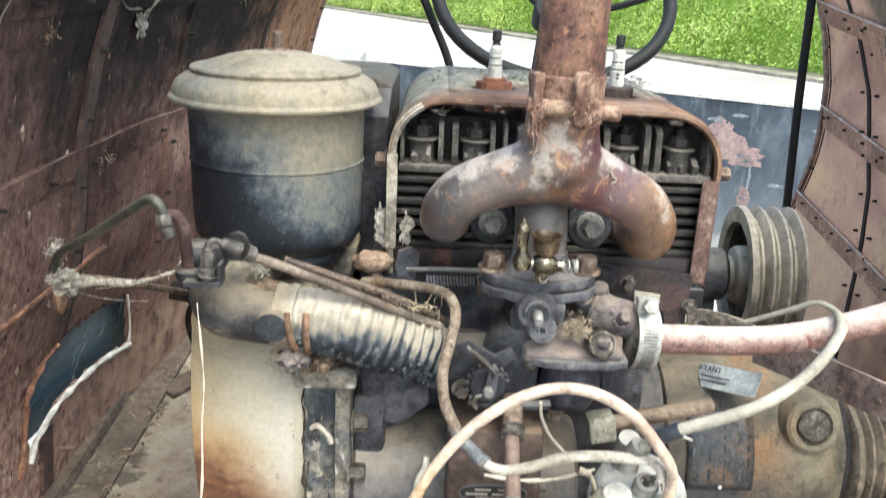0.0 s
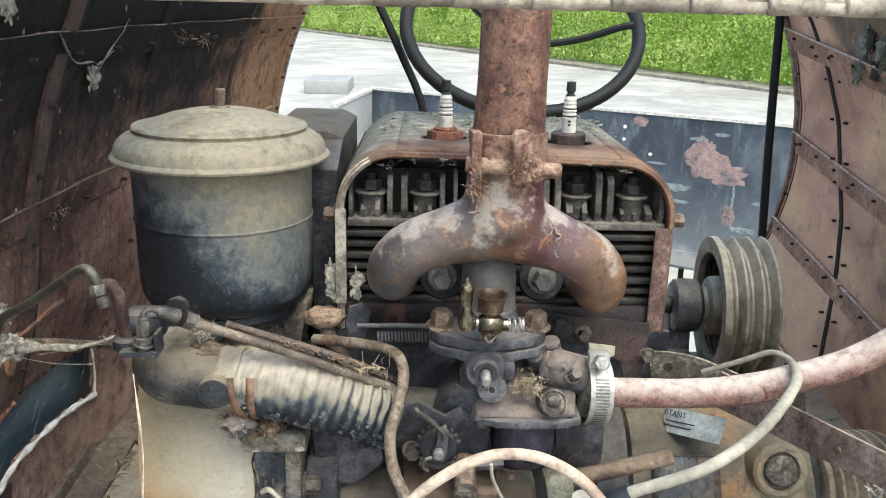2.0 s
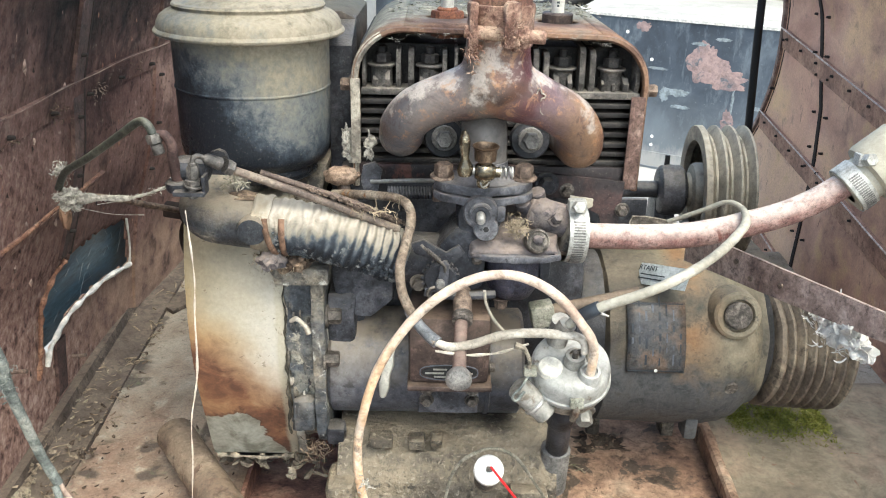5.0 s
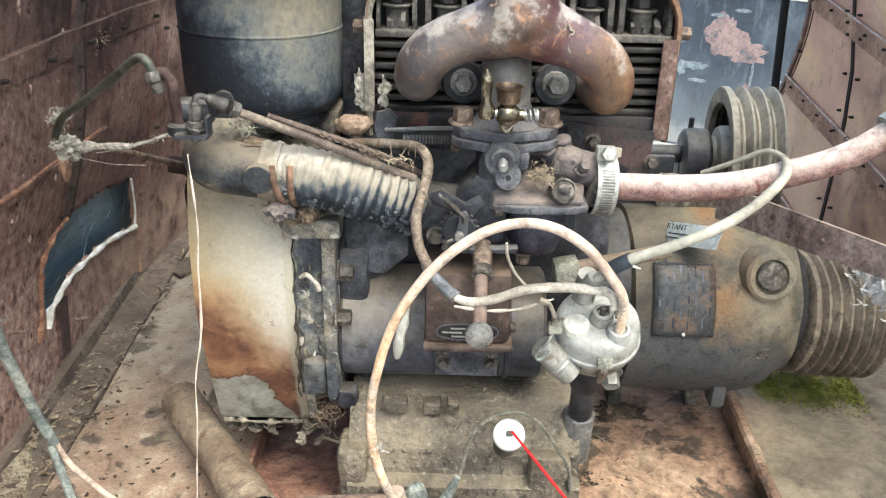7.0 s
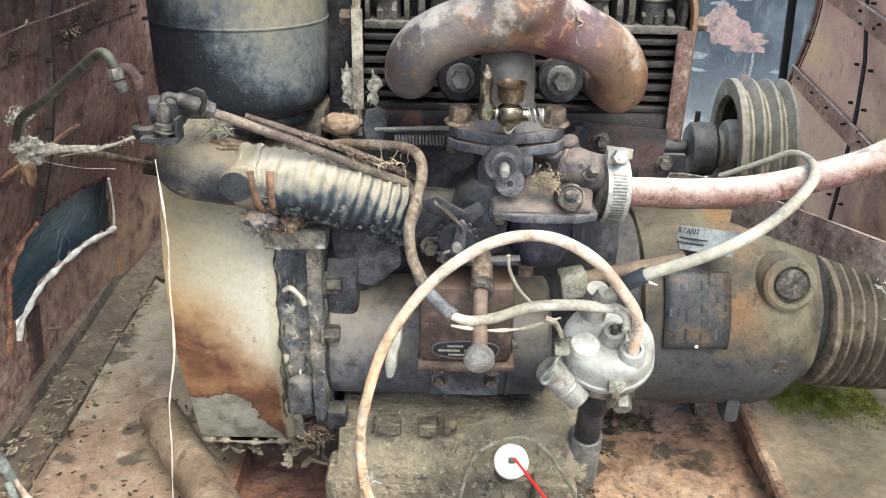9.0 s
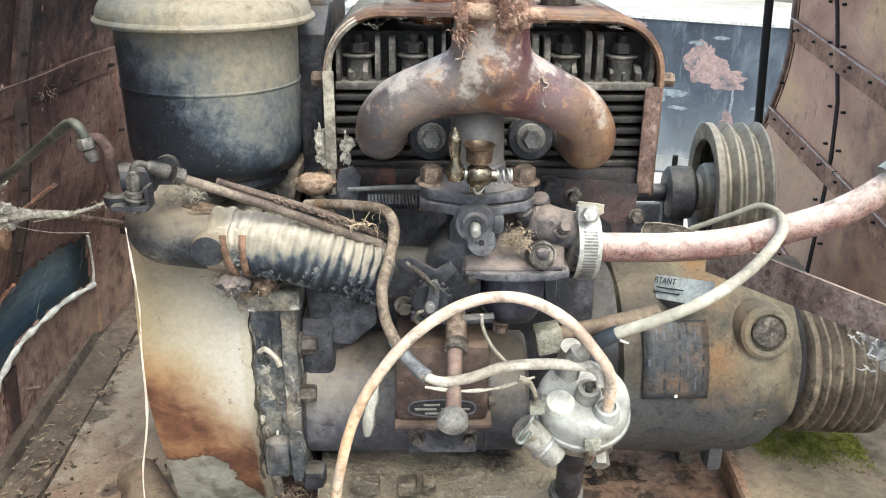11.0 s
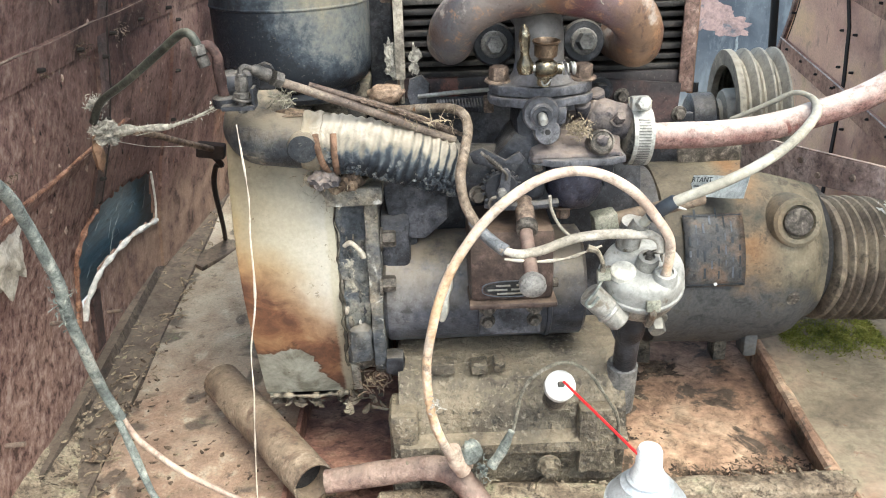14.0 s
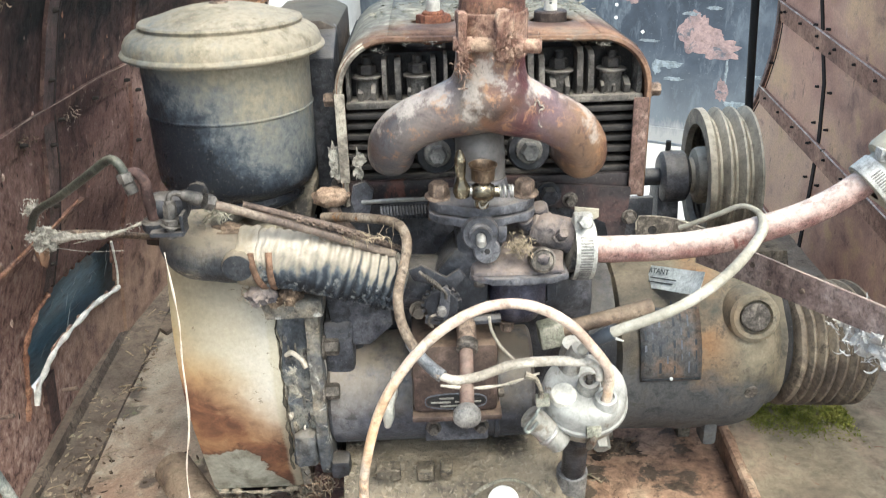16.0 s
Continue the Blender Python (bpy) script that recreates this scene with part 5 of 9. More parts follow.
for z1 in LAPS:
    e = right_end(z1) - 0.005
    for i in range(7):
        y = e - 0.04 - i * 0.075
        z = z1 + 0.15 * (y - e) - 0.012
        rivet((right_x(y, z) - 0.004, y, z), (-1, 0, 0.1), wall_right)
for k in range(11):
    z = 0.30 + 0.06 * k
    for y in (right_end(z) - 0.024, seam_y(z) + 0.022, seam_y(z) - 0.03):
        if k % 2 == 0 or y < 1.6:
            rivet((right_x(y, z) - 0.002, y, z + 0.01 * (k % 3)), (-1, 0, 0.1), wall_right)
for z in (0.868, 0.688):
    for i in range(12):
        y = 0.62 + i * 0.105
        rivet((left_x(y, z) + 0.004, y, z - 0.006), (1, 0, 0.1), wall_left)
for y in (1.475, 1.815):
    for i in range(9):
        z = 0.50 + i * 0.065
        rivet((left_x(y, z) + 0.004, y, z), (1, 0, 0.1), wall_left)
for y in (0.905, 1.18):
    for i in range(6):
        z = 0.51 + i * 0.075
        rivet((left_x(y, z) + 0.005, y, z), (1, 0, 0.1), wall_left)

for k in range(9):
    r = random.Random(610 + k)
    y, z = r.uniform(1.30, 1.47), r.uniform(0.815, 0.885)
    tagged(part("hanging_crust", rag((right_x(y, z) - 0.006, y, z), (0.003, r.uniform(0.006, 0.013), r.uniform(0.014, 0.030)), 90 + k), r.choice((M_crust, M_rag, M_mossdust))), "dark shredded crust hanging on the wall", "crust", kind="stuff")
# Dark blue-black sheet behind the hole, and the torn white edge below it.
tagged(part("outer_panel", block((-0.470, 1.01, 0.405), (0.004, 0.44, 0.150), 0.001, (0, 12, -3)), M_holeback, wall_left), "scratched blue-black outer panel behind the torn hole")
sr_ = random.Random(91)
scr = bmesh.new()
for k in range(22):
    y, z, a, l = sr_.uniform(0.86, 1.16), sr_.uniform(0.355, 0.455), sr_.choice((0.5, -0.9, 1.2)) + sr_.uniform(-0.2, 0.2), sr_.uniform(0.01, 0.045)
    x = -0.470 + (z - 0.405) * math.tan(radians(12)) + (y - 1.01) * math.tan(radians(3)) + 0.0026
    d = Vector((l * math.sin(a) * math.tan(radians(12)), l * math.cos(a), l * math.sin(a)))
    rod(Vector((x, y, z)), Vector((x, y, z)) + d, 0.00028, 4, bm=scr)
part("scratches", scr, M_paintwhite, wall_left, "fine pale scratches on the panel")
edge = [(left_x(y, z) + 0.004, y, z) for y, z in ((0.862, 0.334), (0.872, 0.350), (0.90, 0.364), (0.932, 0.373), (0.975, 0.374), (1.02, 0.372), (1.06, 0.370), (1.11, 0.362), (1.155, 0.355))]
part("torn_edge", sweep(edge, lambda t: 0.0030 + 0.0014 * math.sin(t * 17) ** 2, 8, 6, wobble=0.5), M_torn, wall_left, "curled white torn edge")
edge = [(left_x(y, z) + 0.003, y, z) for y, z in ((1.155, 0.355), (1.152, 0.385), (1.142, 0.415), (1.131, 0.443))]
part("torn_edge", sweep(edge, 0.0018, 6, 4, wobble=0.4), M_torn, wall_left)


# Bed of the housing: sheets that lie at slightly different heights round a sump opening.
def bed_z(x, y):
    return 0.232 + 0.07 * (y - 0.94) + 0.004 * noise.noise(Vector((x * 9, y * 9, 0))) + 0.0015 * noise.noise(Vector((x * 50, y * 50, 1)))


def bed(x0, x1, y0, y1, zf, nx=50, ny=60):
    bm = bmesh.new()
    g = [[bm.verts.new((x0 + (x1 - x0) * i / nx, y0 + (y1 - y0) * j / ny, zf(x0 + (x1 - x0) * i / nx, y0 + (y1 - y0) * j / ny))) for j in range(ny + 1)] for i in range(nx + 1)]
    for i in range(nx):
        for j in range(ny):
            bm.faces.new((g[i][j], g[i + 1][j], g[i + 1][j + 1], g[i][j + 1]))
    return bm


tagged(thick(part("floor_left", bed(-0.49, -0.185, 0.25, 2.0, bed_z), M_floor), 0.004), "earth-strewn rusty steel bed beside the engine", "floor", kind="structure")
tagged(thick(part("floor_rear", bed(-0.185, 0.82, 1.02, 1.56, lambda x, y: bed_z(x, y) - 0.045), M_floor), 0.004), "rusty steel bed behind the engine", "floor", kind="structure")
tagged(thick(part("floor_pit", bed(-0.185, 0.2, 0.25, 1.02, lambda x, y: 0.15 + 0.006 * noise.noise(Vector((x * 20, y * 20, 0)))), M_pit), 0.004), "dark red rusty sump under the engine", "floor", kind="structure")
tagged(thick(part("floor_plate", bed(0.2, 0.435, 0.25, 1.02, lambda x, y: 0.188 + 0.05 * (y - 0.85) + 0.004 * noise.noise(Vector((x * 14, y * 14, 0)))), M_floor_r), 0.004), "rust-brown steel floor plate", "floor", kind="structure")
tagged(thick(part("floor_step", bed(0.435, 0.82, 0.25, 1.02, lambda x, y: 0.222 + 0.05 * (y - 0.85) + 0.003 * noise.noise(Vector((x * 14, y * 14, 0)))), M_floor_g), 0.004), "greenish grey painted floor plate with rust freckles", "floor", kind="structure")
part("floor_ridge", sweep([(0.44, 0.98, 0.232), (0.436, 0.85, 0.226), (0.43, 0.72, 0.220), (0.425, 0.55, 0.212), (0.42, 0.3, 0.2)], 0.0075, 8, 6, wobble=0.3), M_floor_r, bpy.data.objects["floor_step"], "rusty folded edge")
for nm, c, sz in (("riser_left", (-0.186, 0.62, 0.185), (0.006, 0.80, 0.09)), ("riser_right", (0.201, 0.62, 0.165), (0.004, 0.80, 0.05)), ("riser_back", (0.13, 1.021, 0.19), (0.70, 0.004, 0.11)), ("riser_step", (0.4355, 0.63, 0.200), (0.004, 0.79, 0.04))):
    tagged(part(nm, block(c, sz, 0.001), M_floor_r if nm == "riser_step" else M_pit), "rusty upstand between the floor plates", "floor", kind="structure")
angle = prism([(-0.478, 0.262), (-0.458, 0.262), (-0.455, 0.246), (-0.41, 0.240), (-0.41, 0.232), (-0.478, 0.232)], 0.45, 1.9, "y")
for v in angle.verts:
    v.co.z += 0.07 * (v.co.y - 0.94)
tagged(part("skirting_angle", angle, M_skirt), "rusty angle iron along the foot of the wall", "angle iron", kind="structure")
bank = bmesh.new()
rows = []
for i in range(61):
    y = 0.42 + 0.62 * i / 60
    full = ease((0.98 - y) / 0.45)
    row = []
    for k in range(9):
        u = k / 8
        x = -0.476 + (0.030 + 0.075 * full) * u
        z = 0.232 + 0.07 * (y - 0.94) + (0.010 + 0.040 * full) * (1 - u) ** 1.6 + 0.004 * noise.noise(Vector((x * 60, y * 60, 3))) + 0.002 * noise.noise(Vector((x * 200, y * 200, 5)))
        row.append(bank.verts.new((x, y, z - (0.006 if k == 8 else 0))))
    rows.append(row)
for u, v in zip(rows, rows[1:]):
    for k in range(8):
        bank.faces.new((u[k], u[k + 1], v[k + 1], v[k]))
tagged(part("dirt_bank", bank, M_soil), "bank of dry soil washed against the foot of the wall", "soil", kind="stuff")
tagged(part("front_apron", prism([(-0.49, 0.25), (0.82, 0.25), (0.82, -0.362), (-0.49, -0.362)], 0.243, 0.249, "y"), M_wall), "rusty front skirt below the bed", "wall", kind="structure")
tagged(part("rear_apron", prism([(-0.40, 0.21), (0.80, 0.21), (0.80, -0.362), (-0.40, -0.362)], 1.56, 1.566, "y"), M_wall), "rusty rear skirt below the bed", "wall", kind="structure")

# Piano hinge bar over the front opening.
hinge = thing("hinge_bar", (0.2, 0.40, 0.925), "pale grey piano hinge bar across the open hatch", "hinge")
part("bar", block((0.17, 0.404, 0.9315), (1.2, 0.012, 0.006), 0.001, (0, -0.1, 0)), M_hinge, hinge)
part("pin", rod((-0.43, 0.398, 0.9265), (0.77, 0.398, 0.9265), 0.0028, 10), M_hinge, hinge)
for i in range(16):
    part("knuckle", rod((-0.02 + i * 0.034, 0.397, 0.9275), (0.004 + i * 0.034, 0.397, 0.9275), 0.0042, 10), M_hinge, hinge)

# ---- behind the engine: steering wheel, rods, pulley ----
wheel = thing("steering_wheel", (0.222, 1.75, 0.88), "black steering wheel on a slanting column", "steering wheel")
n0 = Vector((0, -0.66, 0.75)).normalized()
c0 = Vector((0.222, 1.75, 0.88))
ex = Vector((1, 0, 0))
ey = n0.cross(ex).normalized()
ringp = [c0 + ex * 0.232 * math.cos(a) + ey * 0.232 * math.sin(a) for a in [2 * math.pi * i / 48 for i in range(49)]]
part("rim", sweep(ringp, 0.0135, 12, 1, cap=False), M_wheel, wheel)
hub = c0 - n0 * 0.06
part("hub", rod(hub - n0 * 0.03, hub + n0 * 0.02, 0.035, 20), M_wheel, wheel)
for a in (0.02, math.pi - 0.75, -math.pi / 2):
    tip = c0 + ex * 0.23 * math.cos(a) + ey * 0.23 * math.sin(a)
    part("spoke", sweep([hub, hub.lerp(tip, 0.5) - n0 * 0.01, tip.lerp(hub, 0.12) + n0 * 0.004, tip], 0.0075, 8, 5), M_wheel, wheel)
part("column", rod(hub - n0 * 0.9, hub, 0.018, 14), M_wheel, wheel)
tagged(part("control_rod", sweep([(-0.075, 1.75, 0.935), (-0.02, 1.75, 0.82), (0.028, 1.75, 0.70), (0.05, 1.75, 0.5), (0.055, 1.75, 0.22)], 0.0085, 8, 5), M_wheel), "thin black bent control rod beside the steering column", "rod")
tagged(part("upright_rod", sweep([(0.706, 1.70, 1.1), (0.716, 1.70, 0.90), (0.726, 1.70, 0.68), (0.738, 1.70, 0.48), (0.752, 1.70, 0.24)], 0.0085, 10, 5), M_wheel), "tall thin black upright rod", "rod")

pul = thing("drive_pulley", (0.575, 1.40, 0.24), "dusty three-groove cast pulley on a shaft", "pulley")
R = 0.122
ax0, ax1 = Vector((0.535, 1.402, 0.420)), Vector((0.66, 1.392, 0.424))
prof = [(R - 0.030, 0.012), (R - 0.028, 0.001), (R - 0.025, 0.0), (R - 0.001, 0.0), (R, 0.002), (R, 0.011)]
h = 0.011
for k in range(3):
    prof += [(R - 0.004, h + 0.003), (R - 0.016, h + 0.009), (R - 0.016, h + 0.013), (R - 0.003, h + 0.020), (R, h + 0.022), (R, h + 0.026)]
    h += 0.026
part("rim", lathe(prof, ax0, ax1, 56), M_pulley, pul)
part("web", lathe([(0.02, 0.062), (R - 0.020, 0.062), (R - 0.020, 0.074), (0.02, 0.074), (0.02, 0.062)], ax0, ax1, 48), M_pulley, pul)
part("hub", lathe([(0.016, -0.005), (0.030, -0.012), (0.034, -0.006), (0.048, -0.002), (0.052, 0.004), (0.052, 0.06), (0.056, 0.064), (0.016, 0.066)], ax0, ax1, 28), M_pulley, pul)
part("shaft", rod((0.30, 1.42, 0.413), (0.56, 1.401, 0.421), 0.016, 18), M_engine_d, pul)
bear = part("bearing_housing", lathe([(0.017, 0), (0.038, 0), (0.046, 0.006), (0.048, 0.022), (0.046, 0.044), (0.038, 0.05), (0.017, 0.05)], (0.470, 1.407, 0.418), (0.535, 1.402, 0.420), 28), M_engine_d, pul, "black cast bearing housing")
part("foot", prism([(1.35, 0.29), (1.50, 0.29), (1.50, 0.32), (1.46, 0.34), (1.45, 0.40), (1.40, 0.40), (1.39, 0.34), (1.35, 0.32)], 0.468, 0.508, "x", 0.004), M_engine_d, bear)
part("grease_nipple", rod((0.487, 1.42, 0.46), (0.487, 1.42, 0.482), 0.005, 8), M_blackrub, bear)
part("foot_bolt", hexbolt((0.488, 1.368, 0.316), (0.488, 1.368, 0.342), 0.014), M_bolt, bear)
part("pedestal", prism([(0.44, 0.20), (0.72, 0.20), (0.70, 0.29), (0.455, 0.29)], 1.34, 1.50, "y", 0.004), M_dusty, pul)


# ---- the engine ----
engine = thing("engine", (0.1, 0.85, 0.16), "old two-cylinder air-cooled petrol engine, rusty and dust-covered", "engine")

# Cooling cowl: an arch of sheet round the cylinders, with a folded front flange.
def arch(inset, y, seg=10):
    x0, x1, z0, z1, r = -0.042 + inset, 0.262 - inset, 0.630, 0.797 - inset, 0.052 - inset
    pts = [(x0, y, z0)]
    for k in range(seg + 1):
        a = math.pi - k / seg * math.pi / 2
        pts.append((x0 + r + r * math.cos(a), y, z1 - r + r * math.sin(a)))
    for k in range(seg + 1):
        a = math.pi / 2 - k / seg * math.pi / 2
        pts.append((x1 - r + r * math.cos(a), y, z1 - r + r * math.sin(a) - 0.004))
    pts.append((x1, y, z0))
    return pts


def loft(loops):
    bm = bmesh.new()
    rings = [[bm.verts.new(p) for p in loop] for loop in loops]
    for u, v in zip(rings, rings[1:]):
        for k in range(len(u) - 1):
            bm.faces.new((u[k], u[k + 1], v[k + 1], v[k]))
    return bm


def cowl_side(lo, hi):
    loops = []
    for y in (0.757, 0.80, 0.87, 0.94, 1.02):
        loops.append(arch(0.0, y, 10)[lo:hi])
    return loft(loops)


cowl = part("cowl_side", cowl_side(0, 12), M_cowl, engine)
thick(cowl, 0.003)
cowl = part("cowl_side", cowl_side(12, 24), M_cowl, engine)
thick(cowl, 0.003)
# Top sheet with two round plug holes.
bm = bmesh.new()
tx0, tx1, ty0, ty1, tz = 0.010, 0.210, 0.757, 1.02, 0.797


def loop_of(pts):
    vs = [bm.verts.new(p) for p in pts]
    return [bm.edges.new((vs[i], vs[(i + 1) % len(vs)])) for i in range(len(vs))]


edges = loop_of([(tx0, ty0, tz), (tx1, ty0, tz - 0.004), (tx1, ty1, tz - 0.004), (tx0, ty1, tz)])
for cx in (0.054, 0.176):
    edges += loop_of([(cx + 0.023 * math.cos(a), 0.838 + 0.021 * math.sin(a), tz - 0.004 * (cx - tx0) / 0.2) for a in [2 * math.pi * i / 24 for i in range(24)]])
bmesh.ops.triangle_fill(bm, use_beauty=True, edges=edges)
thick(part("cowl_top", bm, M_cowl, engine, "rusted top sheet with two plug holes"), 0.003)
fl = loft([arch(0.0, 0.755), arch(0.001, 0.7525), arch(0.0035, 0.7522), arch(0.0055, 0.755)])
thick(part("cowl_flange", fl, M_cowl, engine, "worn rusty rolled front edge"), 0.0016)
lip = loft([arch(-0.001, 0.7535)[0:9], arch(0.003, 0.7505)[0:9], arch(0.006, 0.7535)[0:9]])
part("cowl_lip", lip, M_cowl_edge, engine, "bare bright worn edge")
part("cowl_sill", block((0.11, 0.760, 0.644), (0.30, 0.008, 0.020), 0.002), M_tin, engine)
bm = bmesh.new()
for y in (1.019, 1.025):
    bm.faces.new([bm.verts.new(p) for p in arch(0.001, y)])
bmesh.ops.bridge_loops(bm, edges=list(bm.edges))
part("cowl_back", bm, M_cowl_side, engine)
for x in (-0.044, 0.264):
    side = -1 if x < 0 else 1
    part("cowl_bolt", hexbolt((x, 0.772, 0.735), (x + side * 0.012, 0.772, 0.735), 0.007), M_rustbolt, engine)
part("cowl_bracket", block((-0.039, 0.752, 0.700), (0.010, 0.004, 0.09), 0.0015), M_cowl_edge, engine)
part("cowl_bracket", block((0.253, 0.752, 0.682), (0.015, 0.004, 0.10), 0.0015), M_post, engine)

duct = prism([(-0.128, 0.60), (-0.046, 0.60), (-0.046, 0.792), (-0.062, 0.800), (-0.118, 0.800), (-0.128, 0.79)], 0.85, 1.02, "y", 0.004)
part("air_duct", duct, M_duct, engine, "grimy dark air duct behind the filter")
part("air_duct_cheek", prism([(0.80, 0.60), (0.86, 0.60), (0.86, 0.795), (0.80, 0.77)], -0.072, -0.046, "x", 0.003), M_engine_d, engine)

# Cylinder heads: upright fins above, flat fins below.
# Black block behind the fins stands in for the shade between them.
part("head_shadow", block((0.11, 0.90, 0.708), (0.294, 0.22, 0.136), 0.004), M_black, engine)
NUTS_L, NUTS_R = (-0.013, 0.037), (0.176, 0.228)
for side in (0, 1):
    cx = 0.035 if side == 0 else 0.188
    r = random.Random(40 + side)
    nuts = (NUTS_L if side == 0 else NUTS_R)
    for k in range(12):
        x = cx - 0.066 + k * 0.012 + r.uniform(-0.001, 0.001)
        near = min(abs(x - q) for q in nuts) < 0.015
        top = (0.750 if near else 0.778) - r.choice((0, 0.003, 0.006))
        w = r.choice((0.0018, 0.0024, 0.0030))
        part("head_fin", prism([(0.768, 0.732), (0.764, 0.742), (0.768, top - 0.004), (0.774, top), (0.83, top + 0.002), (0.83, 0.73)], x - w, x + w, "x", 0.0007), M_fin, engine)
    part("head_base", block((cx, 0.778, 0.730), (0.138, 0.034, 0.007), 0.002), M_fin, engine)
    for q in nuts:
        part("head_boss", rod((q, 0.782, 0.732), (q, 0.782, 0.754), 0.0115, 16), M_fin, engine)
        part("head_washer", rod((q, 0.780, 0.754), (q, 0.780, 0.7565), 0.0150, 20), M_fin, engine)
        part("head_nut", hexbolt((q, 0.780, 0.7565), (q, 0.780, 0.767), 0.0095, False), M_sooty, engine)
        part("head_stud", rod((q, 0.780, 0.766), (q, 0.780, 0.774), 0.0045, 10), M_sooty, engine)
    for k in range(7):
        z = 0.719 - k * 0.0104
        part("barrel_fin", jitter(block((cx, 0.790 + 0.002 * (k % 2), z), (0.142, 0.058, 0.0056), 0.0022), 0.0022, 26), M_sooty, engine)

# Exhaust manifold.
def arm_r(t):
    return 0.0292 - 0.0068 * ease(t * 2.3)


bm = sweep([(0.100, 0.656, 0.762), (0.081, 0.656, 0.7560), (0.061, 0.657, 0.7500), (0.042, 0.661, 0.7430), (0.025, 0.668, 0.7325), (0.0135, 0.680, 0.7170), (0.0105, 0.702, 0.7010), (0.012, 0.77, 0.694)], arm_r, 28, 8, wobble=0.03)
sweep([(0.096, 0.656, 0.762), (0.115, 0.656, 0.7545), (0.135, 0.657, 0.7470), (0.154, 0.661, 0.7385), (0.171, 0.668, 0.7265), (0.1825, 0.680, 0.7100), (0.186, 0.702, 0.6925), (0.183, 0.77, 0.687)], arm_r, 28, 8, bm, 0.03)
sweep([(0.0975, 0.660, 0.744), (0.098, 0.657, 0.756), (0.098, 0.656, 0.770), (0.098, 0.656, 0.788), (0.0985, 0.656, 0.818)], lambda t: 0.020 + 0.0155 * ease(t * 2.6) - 0.0062 * ease((t - 0.35) * 2), 28, 8, bm, 0.02)
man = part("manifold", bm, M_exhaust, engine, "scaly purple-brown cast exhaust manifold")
md = man.modifiers.new("one_casting", "REMESH")
md.mode, md.voxel_size, md.use_smooth_shade = "VOXEL", 0.0022, True
md = man.modifiers.new("soft_joints", "SMOOTH")
md.factor, md.iterations = 0.5, 24
mark = [(0.1350 + 0.0042 * (1 + 0.35 * math.cos(a * 4)) * math.cos(a), 0.6338, 0.7560 + 0.0048 * (1 + 0.35 * math.cos(a * 4)) * math.sin(a)) for a in [2 * math.pi * k / 24 for k in range(25)]]
part("cast_mark", sweep(mark, 0.0007, 6, 1, cap=False), M_cowl_edge, man, "pale raised foundry mark")
part("scratch", sweep([(0.1315, 0.6338, 0.7475), (0.1340, 0.6338, 0.7445), (0.1362, 0.6338, 0.7462), (0.1372, 0.6340, 0.7415), (0.1395, 0.6346, 0.7390)], 0.0007, 6, 4, wobble=0.6), M_cowl_edge, man)

# Intake elbow, carburettor and what hangs on it.
part("intake_elbow", sweep([(0.090, 0.668, 0.660), (0.090, 0.668, 0.690), (0.090, 0.674, 0.712), (0.090, 0.692, 0.724), (0.090, 0.74, 0.722)], lambda t: 0.0225 - 0.001 * t, 28, 7), M_elbowcast, engine, "grey cast intake elbow")
for x in (0.053, 0.140):
    port = part("port_washer", lathe([(0, 0), (0.019, 0), (0.021, 0.004), (0.019, 0.009), (0, 0.009)], (x, 0.728, 0.692), (x, 0.70, 0.696), 24), M_engine_d, engine)
    part("port_nut", hexbolt((x, 0.720, 0.693), (x, 0.700, 0.696), 0.009), M_bolt2, port)
flange = [(0.043, 0.655), (0.050, 0.645), (0.072, 0.634), (0.090, 0.629), (0.108, 0.634), (0.130, 0.645), (0.138, 0.655), (0.138, 0.675), (0.125, 0.69), (0.056, 0.69), (0.043, 0.675)]
cb = part("carburettor", rough(prism(flange, 0.651, 0.659, "z", 0.002), 1, 0.001, 60), M_engine, engine, "grimy blue-black cast carburettor")
part("top_flange", rough(prism([(0.09 + (x - 0.09) * 0.985, 0.662 + (y - 0.662) * 0.97) for x, y in flange], 0.6605, 0.670, "z", 0.003), 1, 0.001, 60), M_engine, cb)
part("saddle", lathe([(0.032, 0.0), (0.028, 0.003), (0.0245, 0.009), (0.0228, 0.018), (0, 0.018)], (0.090, 0.664, 0.6695), (0.090, 0.666, 0.72), 28), M_engine, cb)
for x in (0.052, 0.129):
    part("flange_bolt", hexbolt((x, 0.662, 0.670), (x, 0.661, 0.684), 0.0090), M_rustbolt, cb)
part("throat", prism([(0.070, 0.652), (0.112, 0.652), (0.110, 0.636), (0.104, 0.618), (0.080, 0.612), (0.066, 0.622), (0.066, 0.640)], 0.640, 0.70, "y", 0.006), M_engine_d, cb)
deck = rough(prism([(0.628, 0.602), (0.629, 0.609), (0.660, 0.622), (0.690, 0.634), (0.705, 0.630), (0.705, 0.602)], 0.080, 0.163, "x", 0.004), 4, 0.0035, 55)
part("fuel_chamber", deck, M_carbdust, cb, "dust-caked carburettor cover")
part("cover_lip", rough(prism([(0.078, 0.636), (0.088, 0.628), (0.096, 0.622), (0.150, 0.622), (0.166, 0.630), (0.166, 0.69), (0.078, 0.69)], 0.5985, 0.6055, "z", 0.002), 2, 0.001, 70), M_engine, cb)
bowl = lathe([(0, 0.549), (0.010, 0.549), (0.0205, 0.554), (0.0265, 0.565), (0.0278, 0.580), (0.0278, 0.5965), (0.030, 0.5985), (0, 0.600)], (0.123, 0.655, 0), (0.123, 0.655, 1), 40)
